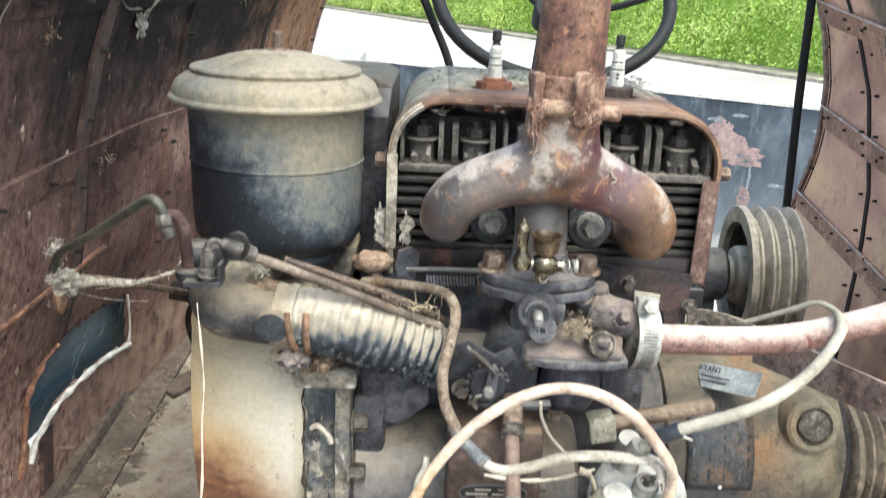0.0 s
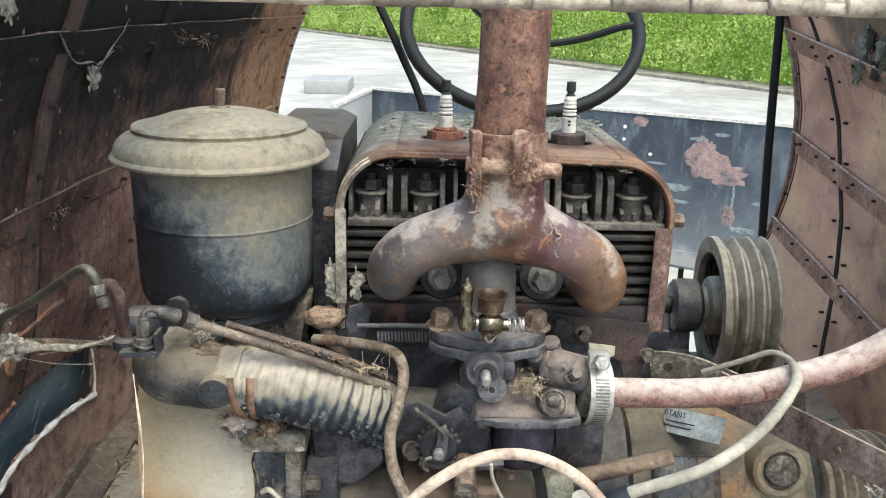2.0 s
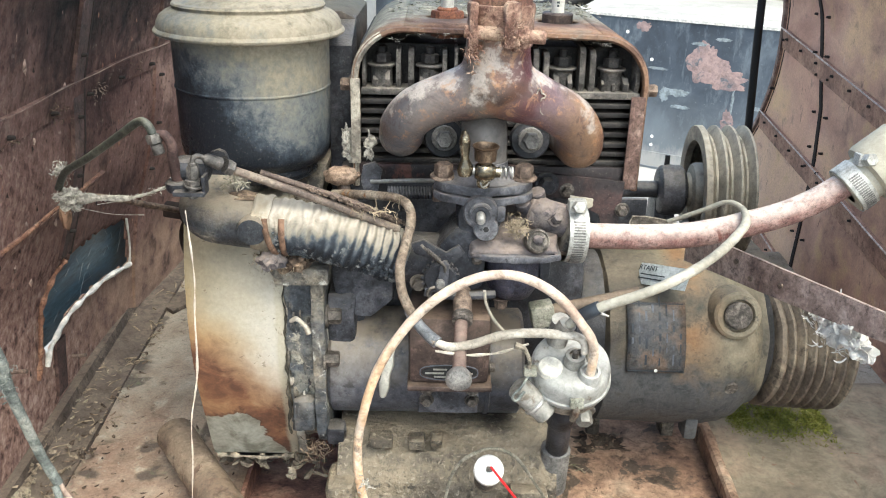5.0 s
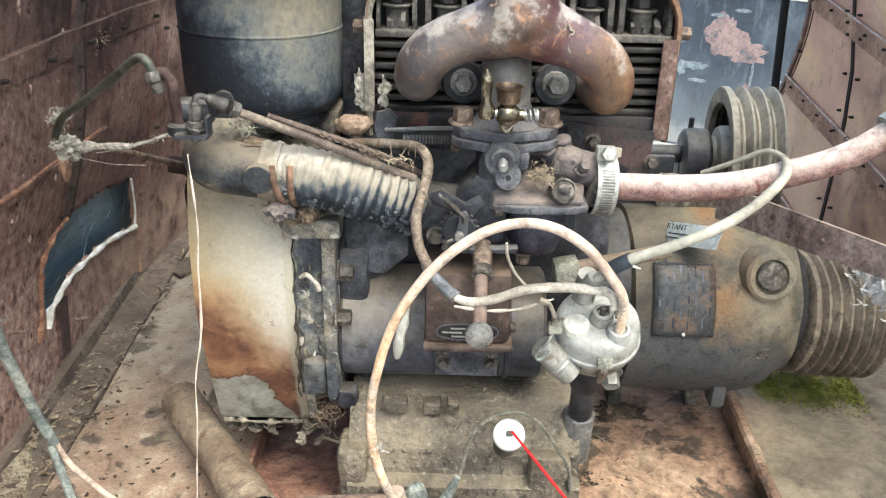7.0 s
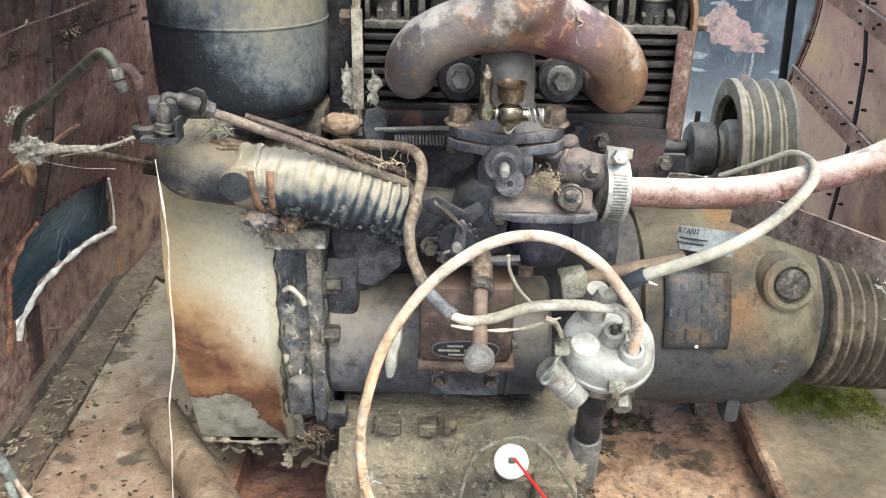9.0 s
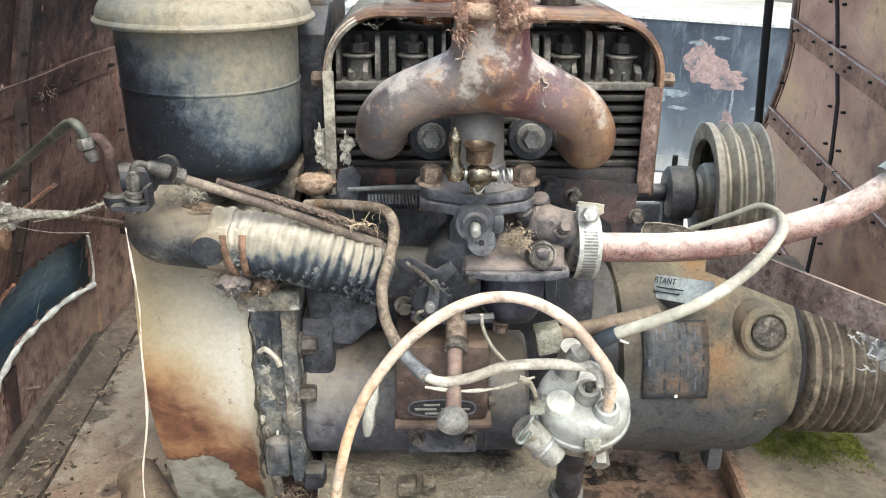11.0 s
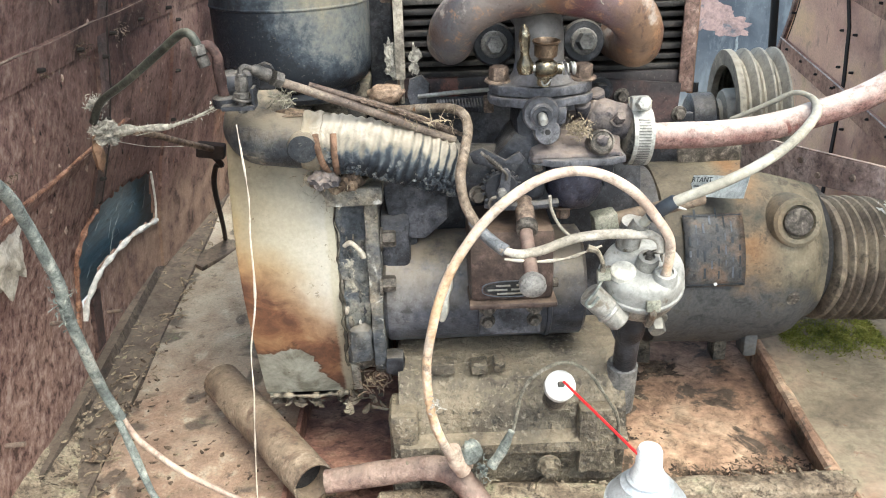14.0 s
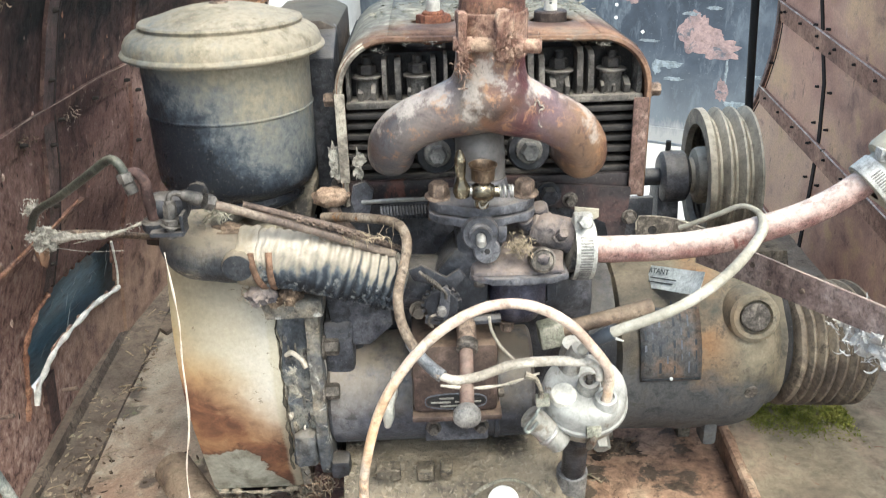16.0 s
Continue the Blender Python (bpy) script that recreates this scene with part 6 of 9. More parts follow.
part("bowl", jitter(bowl, 0.0016, 50), M_bowl, cb, "oily black float bowl with rust at its foot")
part("drain_plug", hexbolt((0.112, 0.645, 0.552), (0.112, 0.644, 0.541), 0.0065), M_rustbolt, cb)
part("bowl_web", prism([(0.146, 0.60), (0.158, 0.60), (0.158, 0.575), (0.149, 0.57)], 0.640, 0.66, "y", 0.003), M_engine_d, cb)
boss = part("spindle_boss", lathe([(0, 0), (0.0165, 0), (0.0165, 0.012), (0.0150, 0.015), (0.0105, 0.0155), (0.0105, 0.018), (0.0085, 0.0195), (0, 0.0195)], (0.087, 0.642, 0.646), (0.0868, 0.60, 0.649), 26), M_engine, cb)
part("spindle_ring", lathe([(0.005, 0), (0.0085, 0), (0.0085, 0.003), (0.005, 0.003), (0.005, 0)], (0.0868, 0.6225, 0.647), (0.0866, 0.60, 0.649), 20), M_engine_d, cb)
part("spindle_pin", lathe([(0, 0), (0.0044, 0), (0.0044, 0.010), (0.0032, 0.0125), (0, 0.013)], (0.0867, 0.622, 0.6465), (0.0863, 0.60, 0.643), 14), M_steel, cb)
part("side_lobe", rough(block((0.1035, 0.640, 0.6435), (0.016, 0.016, 0.018), 0.006), 2, 0.001, 70), M_engine, cb)
boss = part("jet_boss", lathe([(0, 0), (0.0120, 0), (0.0120, 0.012), (0.0108, 0.0145), (0, 0.0145)], (0.0925, 0.640, 0.630), (0.0925, 0.60, 0.633), 22), M_engine, cb)
# Flat black disc stands in for the shade inside the jet.
part("jet_hole_shade", lathe([(0, 0), (0.0028, 0), (0.0028, 0.0006), (0, 0.0006)], (0.0925, 0.6255, 0.6312), (0.0925, 0.60, 0.633), 6), M_black, cb)
boss = part("side_boss", lathe([(0, 0), (0.0120, 0), (0.0125, 0.012), (0.0110, 0.022), (0.0095, 0.023), (0.0085, 0.0215), (0, 0.0215)], (0.142, 0.645, 0.612), (0.1425, 0.60, 0.632), 24), M_bolt, cb)
part("side_screw", lump((0.1423, 0.6235, 0.6220), 0.005, 0.5, 2.5, 3, (1, 0.5, 1), 2), M_carbdust, cb)
part("inlet_boss", rod((0.136, 0.668, 0.635), (0.180, 0.660, 0.626), 0.0165, 22), M_carbdust, cb)
part("inlet_hump", lump((0.150, 0.662, 0.638), 0.0145, 0.25, 2.2, 6, (1.1, 1, 0.9), 3), M_carbdust, cb)
part("lug", rod((0.134, 0.668, 0.634), (0.128, 0.655, 0.650), 0.0075, 14), M_carbdust, cb)
part("lug", rod((0.148, 0.676, 0.636), (0.143, 0.668, 0.656), 0.0080, 14), M_carbdust, cb)
part("lug_screw", hexbolt((0.160, 0.650, 0.632), (0.162, 0.640, 0.640), 0.0050), M_carbdust, cb)
part("choke_body", rod((0.070, 0.668, 0.582), (0.004, 0.668, 0.585), 0.026, 24), M_engine_d, cb)
part("throttle_body", rough(prism([(0.044, 0.600), (0.050, 0.610), (0.064, 0.628), (0.082, 0.626), (0.094, 0.604), (0.094, 0.562), (0.070, 0.556), (0.050, 0.566)], 0.640, 0.69, "y", 0.006), 2, 0.0025, 50), M_engine_d, cb)
part("arm_plate", prism([(0.022, 0.612), (0.034, 0.617), (0.056, 0.604), (0.068, 0.612), (0.074, 0.604), (0.060, 0.588), (0.046, 0.596), (0.026, 0.602)], 0.632, 0.637, "y", 0.0015), M_engine_d, cb)
part("sector", rod((0.051, 0.630, 0.580), (0.051, 0.624, 0.580), 0.0160, 24), M_engine_d, cb)
for k in range(16):
    a = 0.2 + k * 0.36
    tooth = part("tooth", block((0.051 + 0.0170 * math.cos(a), 0.627, 0.580 + 0.0170 * math.sin(a)), (0.0030, 0.005, 0.0026), 0, (0, -math.degrees(a), 0)), M_engine_d, cb)
part("choke_lever", prism([(0.0505, 0.599), (0.0545, 0.601), (0.0590, 0.597), (0.0585, 0.580), (0.056, 0.571), (0.047, 0.570), (0.0455, 0.577), (0.0490, 0.584)], 0.619, 0.623, "y", 0.0012), M_engine, cb)
part("lever_screw", rod((0.051, 0.620, 0.5785), (0.051, 0.613, 0.5785), 0.0042, 12), M_bolt2, cb)
part("lever_hook", sweep([(0.046, 0.619, 0.574), (0.041, 0.618, 0.572), (0.039, 0.618, 0.566), (0.043, 0.618, 0.562)], 0.0015, 8, 4), M_bolt, cb)
part("link_spring", sweep([(0.038 + i * 0.00042, 0.620 + 0.0026 * math.cos(i * 1.57), 0.611 - i * 0.00036 + 0.0026 * math.sin(i * 1.57)) for i in range(32)], 0.0008, 6, 2), M_bolt, cb)
part("link_rod", sweep([(0.032, 0.622, 0.616), (0.040, 0.620, 0.609), (0.054, 0.618, 0.597), (0.055, 0.618, 0.590)], 0.0014, 8, 4), M_bolt, cb)
part("stay_rod", sweep([(0.036, 0.634, 0.562), (0.065, 0.632, 0.559), (0.105, 0.634, 0.560)], 0.0045, 8, 4), M_engine_d, cb)
part("pivot_bolt", hexbolt((0.030, 0.636, 0.571), (0.030, 0.626, 0.571), 0.006), M_bolt, cb)
part("stop_screw", hexbolt((0.086, 0.640, 0.599), (0.086, 0.634, 0.593), 0.005), M_bolt, cb)

# Priming cup in brass, with its lever.
cup = part("priming_cup", lathe([(0.004, 0), (0.0062, 0.002), (0.0066, 0.004), (0.0098, 0.006), (0.0104, 0.0165), (0.0118, 0.0175), (0.0122, 0.0190), (0.0108, 0.0192), (0.0092, 0.0165), (0.0086, 0.008), (0, 0.008)], (0.0885, 0.621, 0.6945), (0.0888, 0.6195, 0.72), 28), M_cupbrown, engine, "brown varnished priming cup")
part("cock_body", lathe([(0, 0), (0.006, 0.001), (0.0088, 0.005), (0.0096, 0.010), (0.0088, 0.015), (0.0060, 0.019), (0.0048, 0.020), (0.0048, 0.024), (0, 0.025)], (0.0785, 0.620, 0.6895), (0.11, 0.620, 0.6885), 24), M_brass, cup)
part("cock_foot", rod((0.088, 0.622, 0.690), (0.088, 0.625, 0.674), 0.0062, 14), M_brass, cup)
part("cock_neck", rod((0.066, 0.619, 0.690), (0.080, 0.620, 0.690), 0.0045, 14), M_chrome, cup)
part("cock_spring", sweep([(0.1015 + i * 0.0009, 0.620 + 0.0050 * math.cos(i * 1.4), 0.689 + 0.0050 * math.sin(i * 1.4)) for i in range(15)], 0.0009, 6, 3), M_steel, cup)
part("spring_cap", rod((0.112, 0.620, 0.689), (0.1145, 0.620, 0.689), 0.0056, 16), M_steel, cup)
part("cock_handle", lathe([(0, 0), (0.0060, 0.002), (0.0075, 0.007), (0.0070, 0.011), (0.0044, 0.016), (0.0036, 0.019), (0.0048, 0.028), (0.0052, 0.034), (0.0036, 0.040), (0.0015, 0.0435), (0, 0.044)], (0.0708, 0.617, 0.6845), (0.0692, 0.616, 0.73), 20), M_brass, cup)
part("cock_chain", sweep([(0.085, 0.6185, 0.6795), (0.0865, 0.6165, 0.6760), (0.090, 0.6165, 0.6770), (0.093, 0.618, 0.6805)], 0.0007, 6, 5, wobble=0.5), M_chrome, cup)

# Flywheel shroud, bell flange and crankcase.
sy, sz, sr = 0.97, 0.50, 0.298
poly = [(0.729, 0.303), (0.722, 0.303)]
for k in range(12):
    z = 0.40 + (0.615 - 0.40) * k / 11
    poly.append((sy - math.sqrt(sr * sr - (z - sz) ** 2), z))
poly += [(0.74, 0.622), (0.98, 0.622), (0.98, 0.303)]
sh = part("flywheel_shroud", prism(poly, -0.212, -0.108, "x", 0.009), M_shroud, engine, "ivory flywheel shroud with orange rust stains")
part("edge_crust", sweep([(-0.206, 0.7225, 0.3005), (-0.18, 0.7215, 0.3010), (-0.15, 0.7220, 0.3000), (-0.125, 0.7215, 0.3012), (-0.110, 0.7225, 0.3025)], lambda t: 0.0016 + 0.0016 * math.sin(t * 23) ** 2, 8, 8, wobble=1.2), M_dusty, sh, "crumbling dirt along the lower edge")
part("shroud_rim", prism([(p[0] + 0.004, p[1]) for p in poly[1:14]] + [(0.75, 0.60), (0.80, 0.31)], -0.110, -0.100, "x"), M_cowl_edge, sh)
bell = [(0.672, 0.365), (0.664, 0.40), (0.660, 0.47), (0.662, 0.55), (0.674, 0.578), (0.70, 0.60), (0.80, 0.60), (0.80, 0.30), (0.72, 0.33)]
part("bell_housing", rough(prism([(p[0] + 0.012, p[1]) for p in bell], -0.108, -0.079, "x", 0.005), 6, 0.006, 45), M_recess, engine, "bell housing with flaking slate paint")
part("bell_flange", rough(prism([(p[0] - 0.004, p[1]) for p in bell], -0.079, -0.066, "x", 0.003), 3, 0.002, 50), M_peel, engine, "worn bell flange")
part("bell_top", rough(block((-0.088, 0.668, 0.566), (0.056, 0.034, 0.018), 0.004), 3, 0.003, 60), M_peel, engine)
part("bell_boss", rough(block((-0.092, 0.668, 0.398), (0.024, 0.020, 0.040), 0.008), 3, 0.004, 50), M_peel, engine)
part("bell_claw", sweep([(-0.101, 0.663, 0.512), (-0.094, 0.660, 0.516), (-0.086, 0.660, 0.508), (-0.082, 0.660, 0.500)], 0.0024, 10, 6, wobble=0.8), M_lead, engine, "white-crusted spring clip")
for k in range(18):
    r = random.Random(700 + k)
    part("paint_flake", lump((r.uniform(-0.105, -0.080), 0.6715 + r.uniform(-0.002, 0.002), r.uniform(0.375, 0.555)), 1.0, 0.8, 2.2, k, (r.uniform(0.0008, 0.0026), 0.0016, r.uniform(0.0015, 0.008)), 3), r.choice((M_lead, M_peel, M_peel, M_dusty, M_recess, M_engine_d)), engine)
crust = [(-0.1090 + 0.0014 * math.sin(k * 2.3), 0.6745 + 0.0015 * math.cos(k * 1.7), 0.560 - 0.0138 * k) for k in range(15)]
part("crust_line", sweep(crust, lambda t: 0.0008 + 0.0010 * math.sin(t * 41) ** 2, 8, 4, wobble=1.2), M_crust, engine, "cracked crust along the shroud edge")
for y, z, x0 in ((0.672, 0.514, -0.066), (0.664, 0.468, -0.068), (0.70, 0.345, -0.066)):
    part("bell_bolt", hexbolt((x0, y, z), (x0 + 0.016, y, z), 0.0085), M_bolt, engine)
part("bell_lug", rough(prism([(0.685, 0.535), (0.678, 0.515), (0.680, 0.475), (0.70, 0.462), (0.76, 0.462), (0.76, 0.54)], -0.066, -0.036, "x", 0.006), 2, 0.002, 50), M_engine, engine)
part("bell_lug", rough(block((-0.058, 0.672, 0.372), (0.020, 0.024, 0.022), 0.006), 2, 0.002, 50), M_engine_d, engine)
part("filter_stay", prism([(-0.062, 0.562), (-0.055, 0.508), (-0.02, 0.505), (0.004, 0.527), (0.004, 0.572), (-0.03, 0.60)], 0.685, 0.76, "y", 0.006), M_engine, engine)
part("crankcase", prism([(0.80, 0.22), (0.76, 0.30), (0.73, 0.52), (0.76, 0.645), (1.0, 0.645), (1.0, 0.22)], -0.06, 0.212, "x", 0.01), M_engine_d, engine, "black oily crankcase")
part("drive_flange", lathe([(0, 0), (0.082, 0), (0.088, 0.004), (0.090, 0.040), (0, 0.040)], (0.208, 0.850, 0.425), (1, 0.850, 0.42), 48), M_engine_d, engine)
# Added dark backing blocks keep the bright yard from showing through engine gaps.
part("gap_backing", block((-0.09, 0.905, 0.53), (0.09, 0.01, 0.26), 0.003), M_engine_d, engine)
part("gap_backing", block((0.2625, 0.935, 0.46), (0.125, 0.01, 0.20), 0.003), M_engine_d, engine)
part("tin_plate", prism([(0.150, 0.652), (0.246, 0.643), (0.2435, 0.60), (0.240, 0.574), (0.231, 0.570), (0.222, 0.606), (0.190, 0.622), (0.150, 0.628)], 0.742, 0.746, "y"), M_tin, engine, "rust-flaked black tin below the cowl")
for x, z in ((0.185, 0.633), (0.246, 0.612)):
    part("tin_screw", hexbolt((x, 0.742, z), (x, 0.734, z), 0.0055), M_bolt, engine)
part("tin_bolt", hexbolt((0.163, 0.742, 0.640), (0.163, 0.728, 0.640), 0.009), M_engine_d, engine)

# Dynamotor tube with regulator box.
tz0, ty0_, tr = 0.438, 0.722, 0.060
tb = part("starter_tube", lathe([(0, 0), (tr - 0.004, 0), (tr, 0.004), (tr, 0.168), (tr + 0.0015, 0.169), (tr + 0.0015, 0.173), (tr, 0.174), (tr, 0.206), (tr - 0.005, 0.210), (0, 0.210)], (-0.066, ty0_, tz0), (0.2, ty0_, tz0), 48), M_tube, engine, "black dust-streaked starter tube")
part("paint_drip", sweep([(0.003, 0.6655, 0.486), (0.0005, 0.6635, 0.470), (-0.003, 0.6620, 0.450), (-0.0065, 0.6625, 0.427), (-0.0070, 0.6628, 0.423)], lambda t: 0.0018 + 0.0034 * math.sin(min(1.0, t * 1.05) * math.pi) ** 0.7, 10, 8, wobble=0.8), M_ivory, tb, "thick white paint drip")
part("tube_shoulder", prism([(0.69, 0.475), (0.76, 0.475), (0.76, 0.53), (0.72, 0.53)], -0.055, -0.028, "x", 0.006), M_engine_d, tb)
reg = part("regulator_box", block((0.062, 0.667, 0.498), (0.082, 0.076, 0.074), 0.007), M_regul, engine, "dark brown regulator box with a worn label")
part("box_skirt", block((0.063, 0.652, 0.458), (0.086, 0.058, 0.006), 0.002), M_regul, reg)
ring = [(0.062 + 0.030 * math.cos(a) * (1 if abs(math.cos(a)) < 0.8 else 0.98), 0.6285, 0.4745 + 0.0085 * math.copysign(abs(math.sin(a)) ** 0.6, math.sin(a))) for a in [2 * math.pi * i / 28 for i in range(29)]]
part("name_label", sweep(ring, 0.0006, 6, 1, cap=False), M_print, reg, "raised oval label rim")
part("label_field", prism([(0.0625 + 0.0285 * math.cos(2 * math.pi * i / 28), 0.4745 + 0.0078 * math.sin(2 * math.pi * i / 28)) for i in range(28)], 0.6284, 0.6292, "y"), M_black, reg)
for z, x0, x1 in ((0.4785, 0.046, 0.060), (0.4785, 0.066, 0.078), (0.4742, 0.038, 0.057), (0.4742, 0.061, 0.086), (0.4700, 0.047, 0.074)):
    part("print_bar", block(((x0 + x1) / 2, 0.6275, z), (x1 - x0, 0.0012, 0.0014), 0), M_alu, reg)
part("mount_plate", block((0.063, 0.661, 0.430), (0.064, 0.006, 0.046), 0.002), M_engine, reg)
for x in (0.040, 0.088):
    part("mount_screw", hexbolt((x, 0.658, 0.440), (x, 0.648, 0.440), 0.0065), M_bolt, reg)
    part("mount_screw", hexbolt((x, 0.658, 0.424), (x, 0.650, 0.424), 0.0055), M_bolt, reg)
part("side_screw", rod((0.104, 0.648, 0.470), (0.110, 0.648, 0.470), 0.005, 10), M_bolt, reg)
tap = part("oil_fitting", sweep([(0.073, 0.640, 0.560), (0.073, 0.622, 0.553), (0.072, 0.605, 0.545)], 0.009, 14, 4), M_rustbolt, engine, "rusty threaded fitting with a grey knob")
part("thread", lathe([(0.008, 0), (0.010, 0.002), (0.008, 0.004), (0.010, 0.006), (0.008, 0.008), (0.010, 0.010), (0.008, 0.012), (0.0, 0.012)], (0.073, 0.612, 0.550), (0.071, 0.58, 0.536), 14), M_bolt, tap)
part("stem", rod((0.0715, 0.606, 0.546), (0.068, 0.535, 0.531), 0.0062, 14), M_pipe2, tap)
part("knob", lathe([(0, 0), (0.009, 0.001), (0.0115, 0.005), (0.0115, 0.011), (0.008, 0.014), (0, 0.0145)], (0.0678, 0.534, 0.531), (0.0665, 0.50, 0.524), 16), M_bolt2, tap)

# Base casting below the tube.
def casting(profile, x0, x1, amp):
    """A cast block: the profile pulled along x as a dense, lumpy skin."""
    bm = bmesh.new()
    dense = []
    for (y0, z0), (y1, z1) in zip(profile, profile[1:]):
        n = max(1, round(math.hypot(y1 - y0, z1 - z0) / 0.0032))
        dense += [(y0 + (y1 - y0) * k / n, z0 + (z1 - z0) * k / n) for k in range(n)]
    dense.append(profile[-1])
    n = round((x1 - x0) / 0.0032)
    rows = []
    for i in range(n + 1):
        x = x0 + (x1 - x0) * i / n
        row = []
        for y, z in dense:
            q = Vector((x, y, z))
            k = 1.3 * noise.noise(q * 26) + 0.7 * noise.noise(q * 70) + 0.6 * noise.noise(q * 150)
            row.append(bm.verts.new(q + Vector((0, -0.8, 0.5)) * amp * k))
        rows.append(row)
    for u, v in zip(rows, rows[1:]):
        for k in range(len(u) - 1):
            bm.faces.new((u[k], u[k + 1], v[k + 1], v[k]))
    bm.faces.new(rows[0])
    bm.faces.new(list(reversed(rows[-1])))
    return bm


bc = part("base_casting", casting([(0.64, 0.20), (0.629, 0.24), (0.625, 0.285), (0.612, 0.290), (0.612, 0.302), (0.627, 0.308), (0.634, 0.335), (0.650, 0.360), (0.68, 0.372), (0.80, 0.378)], -0.055, 0.182, 0.0030), M_base, engine, "oily dust-caked engine base casting")
for k, (x, w) in enumerate(((-0.008, 0.026), (0.030, 0.018), (0.052, 0.012))):
    part("base_tab", rough(block((x, 0.656, 0.374 - 0.002 * (k % 2)), (w, 0.020, 0.012), 0.003), 2, 0.002, 60), M_base, bc)
part("base_rib", rough(block((0.150, 0.622, 0.30), (0.040, 0.022, 0.08), 0.006), 3, 0.004, 40), M_base, bc)
for x, z in ((-0.045, 0.285), (0.10, 0.272), (0.02, 0.26)):
    part("base_bolt", hexbolt((x, 0.615, z), (x, 0.600, z), 0.009), M_base, bc)
part("foot_block", rough(block((-0.050, 0.640, 0.285), (0.030, 0.05, 0.11), 0.008), 4, 0.004, 40), M_base, bc)
part("filler_neck", rod((0.103, 0.612, 0.355), (0.103, 0.580, 0.392), 0.012, 20), M_dusty, bc)
part("filler_cap", lathe([(0, 0), (0.0135, 0.0), (0.0148, 0.003), (0.0148, 0.014), (0.0125, 0.0165), (0, 0.017)], (0.103, 0.588, 0.385), (0.103, 0.566, 0.406), 28), M_white, bc, "white filler cap")
part("cap_dimple", block((0.103, 0.574, 0.3985), (0.006, 0.005, 0.005), 0.001, (-43, 0, 0)), M_bolt, bc)
tagged(part("bed_beam", rough(block((0.17, 0.60, 0.225), (0.50, 0.03, 0.05), 0.006), 12, 0.004, 45), M_soil), "dust-covered steel cross beam before the engine", "beam", kind="structure")

tagged(part("frame_rail", rough(block((-0.128, 0.775, 0.196), (0.125, 0.17, 0.012), 0.003, (-10, 0, 0)), 4, 0.003, 50), M_pit), "red-rusted plate in the sump under the flywheel", "plate", kind="structure")
part("straw_fringe", clump((-0.082, 0.668, 0.352), (0.020, 0.014, 0.022), 40, 77, width=0.0004, curl=0.3), M_dirt, engine, "grey straw and debris hanging under the flange")
part("dirt_crust", lump((-0.100, 0.656, 0.583), 0.016, 0.5, 2.6, 21, (1.5, 0.8, 0.7), 4), M_dirt, engine)
part("dry_leaf", rough(block((-0.183, 0.690, 0.545), (0.020, 0.0015, 0.007), 0.0005, (20, 14, 0)), 2, 0.002, 90), M_dirt, engine)
part("dirt_crust", lump((-0.182, 0.694, 0.570), 0.011, 0.4, 2.4, 22, (0.8, 0.5, 1.1), 4), M_nest, engine)
# ---- distributor ----
dist = part("distributor", lathe([(0, -0.066), (0.018, -0.066), (0.024, -0.064), (0.0315, -0.060), (0.0348, -0.053), (0.0356, -0.045), (0.0356, -0.036), (0, -0.036)], (0.175, 0.574, 0.534), (0.174, 0.542, 0.614), 40), M_bodybrown, engine, "dull brown-stained alloy distributor body")
D0, D1 = Vector((0.175, 0.574, 0.534)), Vector((0.174, 0.542, 0.614))
dw = (D1 - D0).normalized()
dx = Vector((1, 0, 0))
dy = dw.cross(dx).normalized()


def dpt(u, v, h):
    return D0 + dx * u + dy * v + dw * h


part("distributor_cap", lathe([(0.0340, -0.041), (0.0392, -0.0405), (0.0400, -0.0385), (0.0396, -0.0355), (0.0380, -0.0345), (0.0374, -0.0230), (0.0360, -0.0180), (0.0335, -0.0148), (0.0290, -0.0130), (0.018, -0.0118), (0, -0.0115)], D0, D1, 48), M_cap, dist, "pale grey distributor cap")
part("tower", lathe([(0.0118, -0.004), (0.0108, 0.003), (0.0094, 0.0065), (0.0070, 0.0070), (0.0068, 0.004), (0, 0.004)], dpt(0.0140, -0.0195, -0.013), dpt(0.0140, -0.0195, 0.05), 22), M_cap, dist)
part("tower", lathe([(0.0108, -0.003), (0.0098, 0.008), (0.0088, 0.0115), (0.0056, 0.0120), (0.0054, 0.008), (0, 0.008)], dpt(0.001, -0.006, -0.012), dpt(0.001, -0.006, 0.05), 22), M_alu, dist)
part("tower", lathe([(0.0105, -0.010), (0.0100, 0.016), (0.0088, 0.024), (0.0085, 0.032), (0, 0.032)], dpt(-0.012, 0.021, -0.014), dpt(-0.0115, 0.021, 0.05), 20), M_alu, dist)
part("blank_boss", lathe([(0.0120, -0.003), (0.0114, 0.0022), (0.0104, 0.0032), (0, 0.0036)], dpt(-0.0215, -0.0115, -0.0132), dpt(-0.0225, -0.013, 0.05), 28), M_ivory, dist)
part("terminal_stud", rod(dpt(0.001, -0.006, -0.004), dpt(0.001, -0.006, 0.005), 0.0030, 12), M_bolt, dist)
for k in range(3):
    part("frayed_wire", sweep([dpt(0.002, -0.004, 0.002), dpt(0.004 + 0.003 * k, -0.006 - 0.002 * k, 0.007), dpt(0.008 + 0.002 * k, -0.008, 0.009 - 0.003 * k), dpt(0.010, -0.012 - 0.002 * k, 0.003)], 0.0009, 6, 5, wobble=0.6), M_dusty, dist)
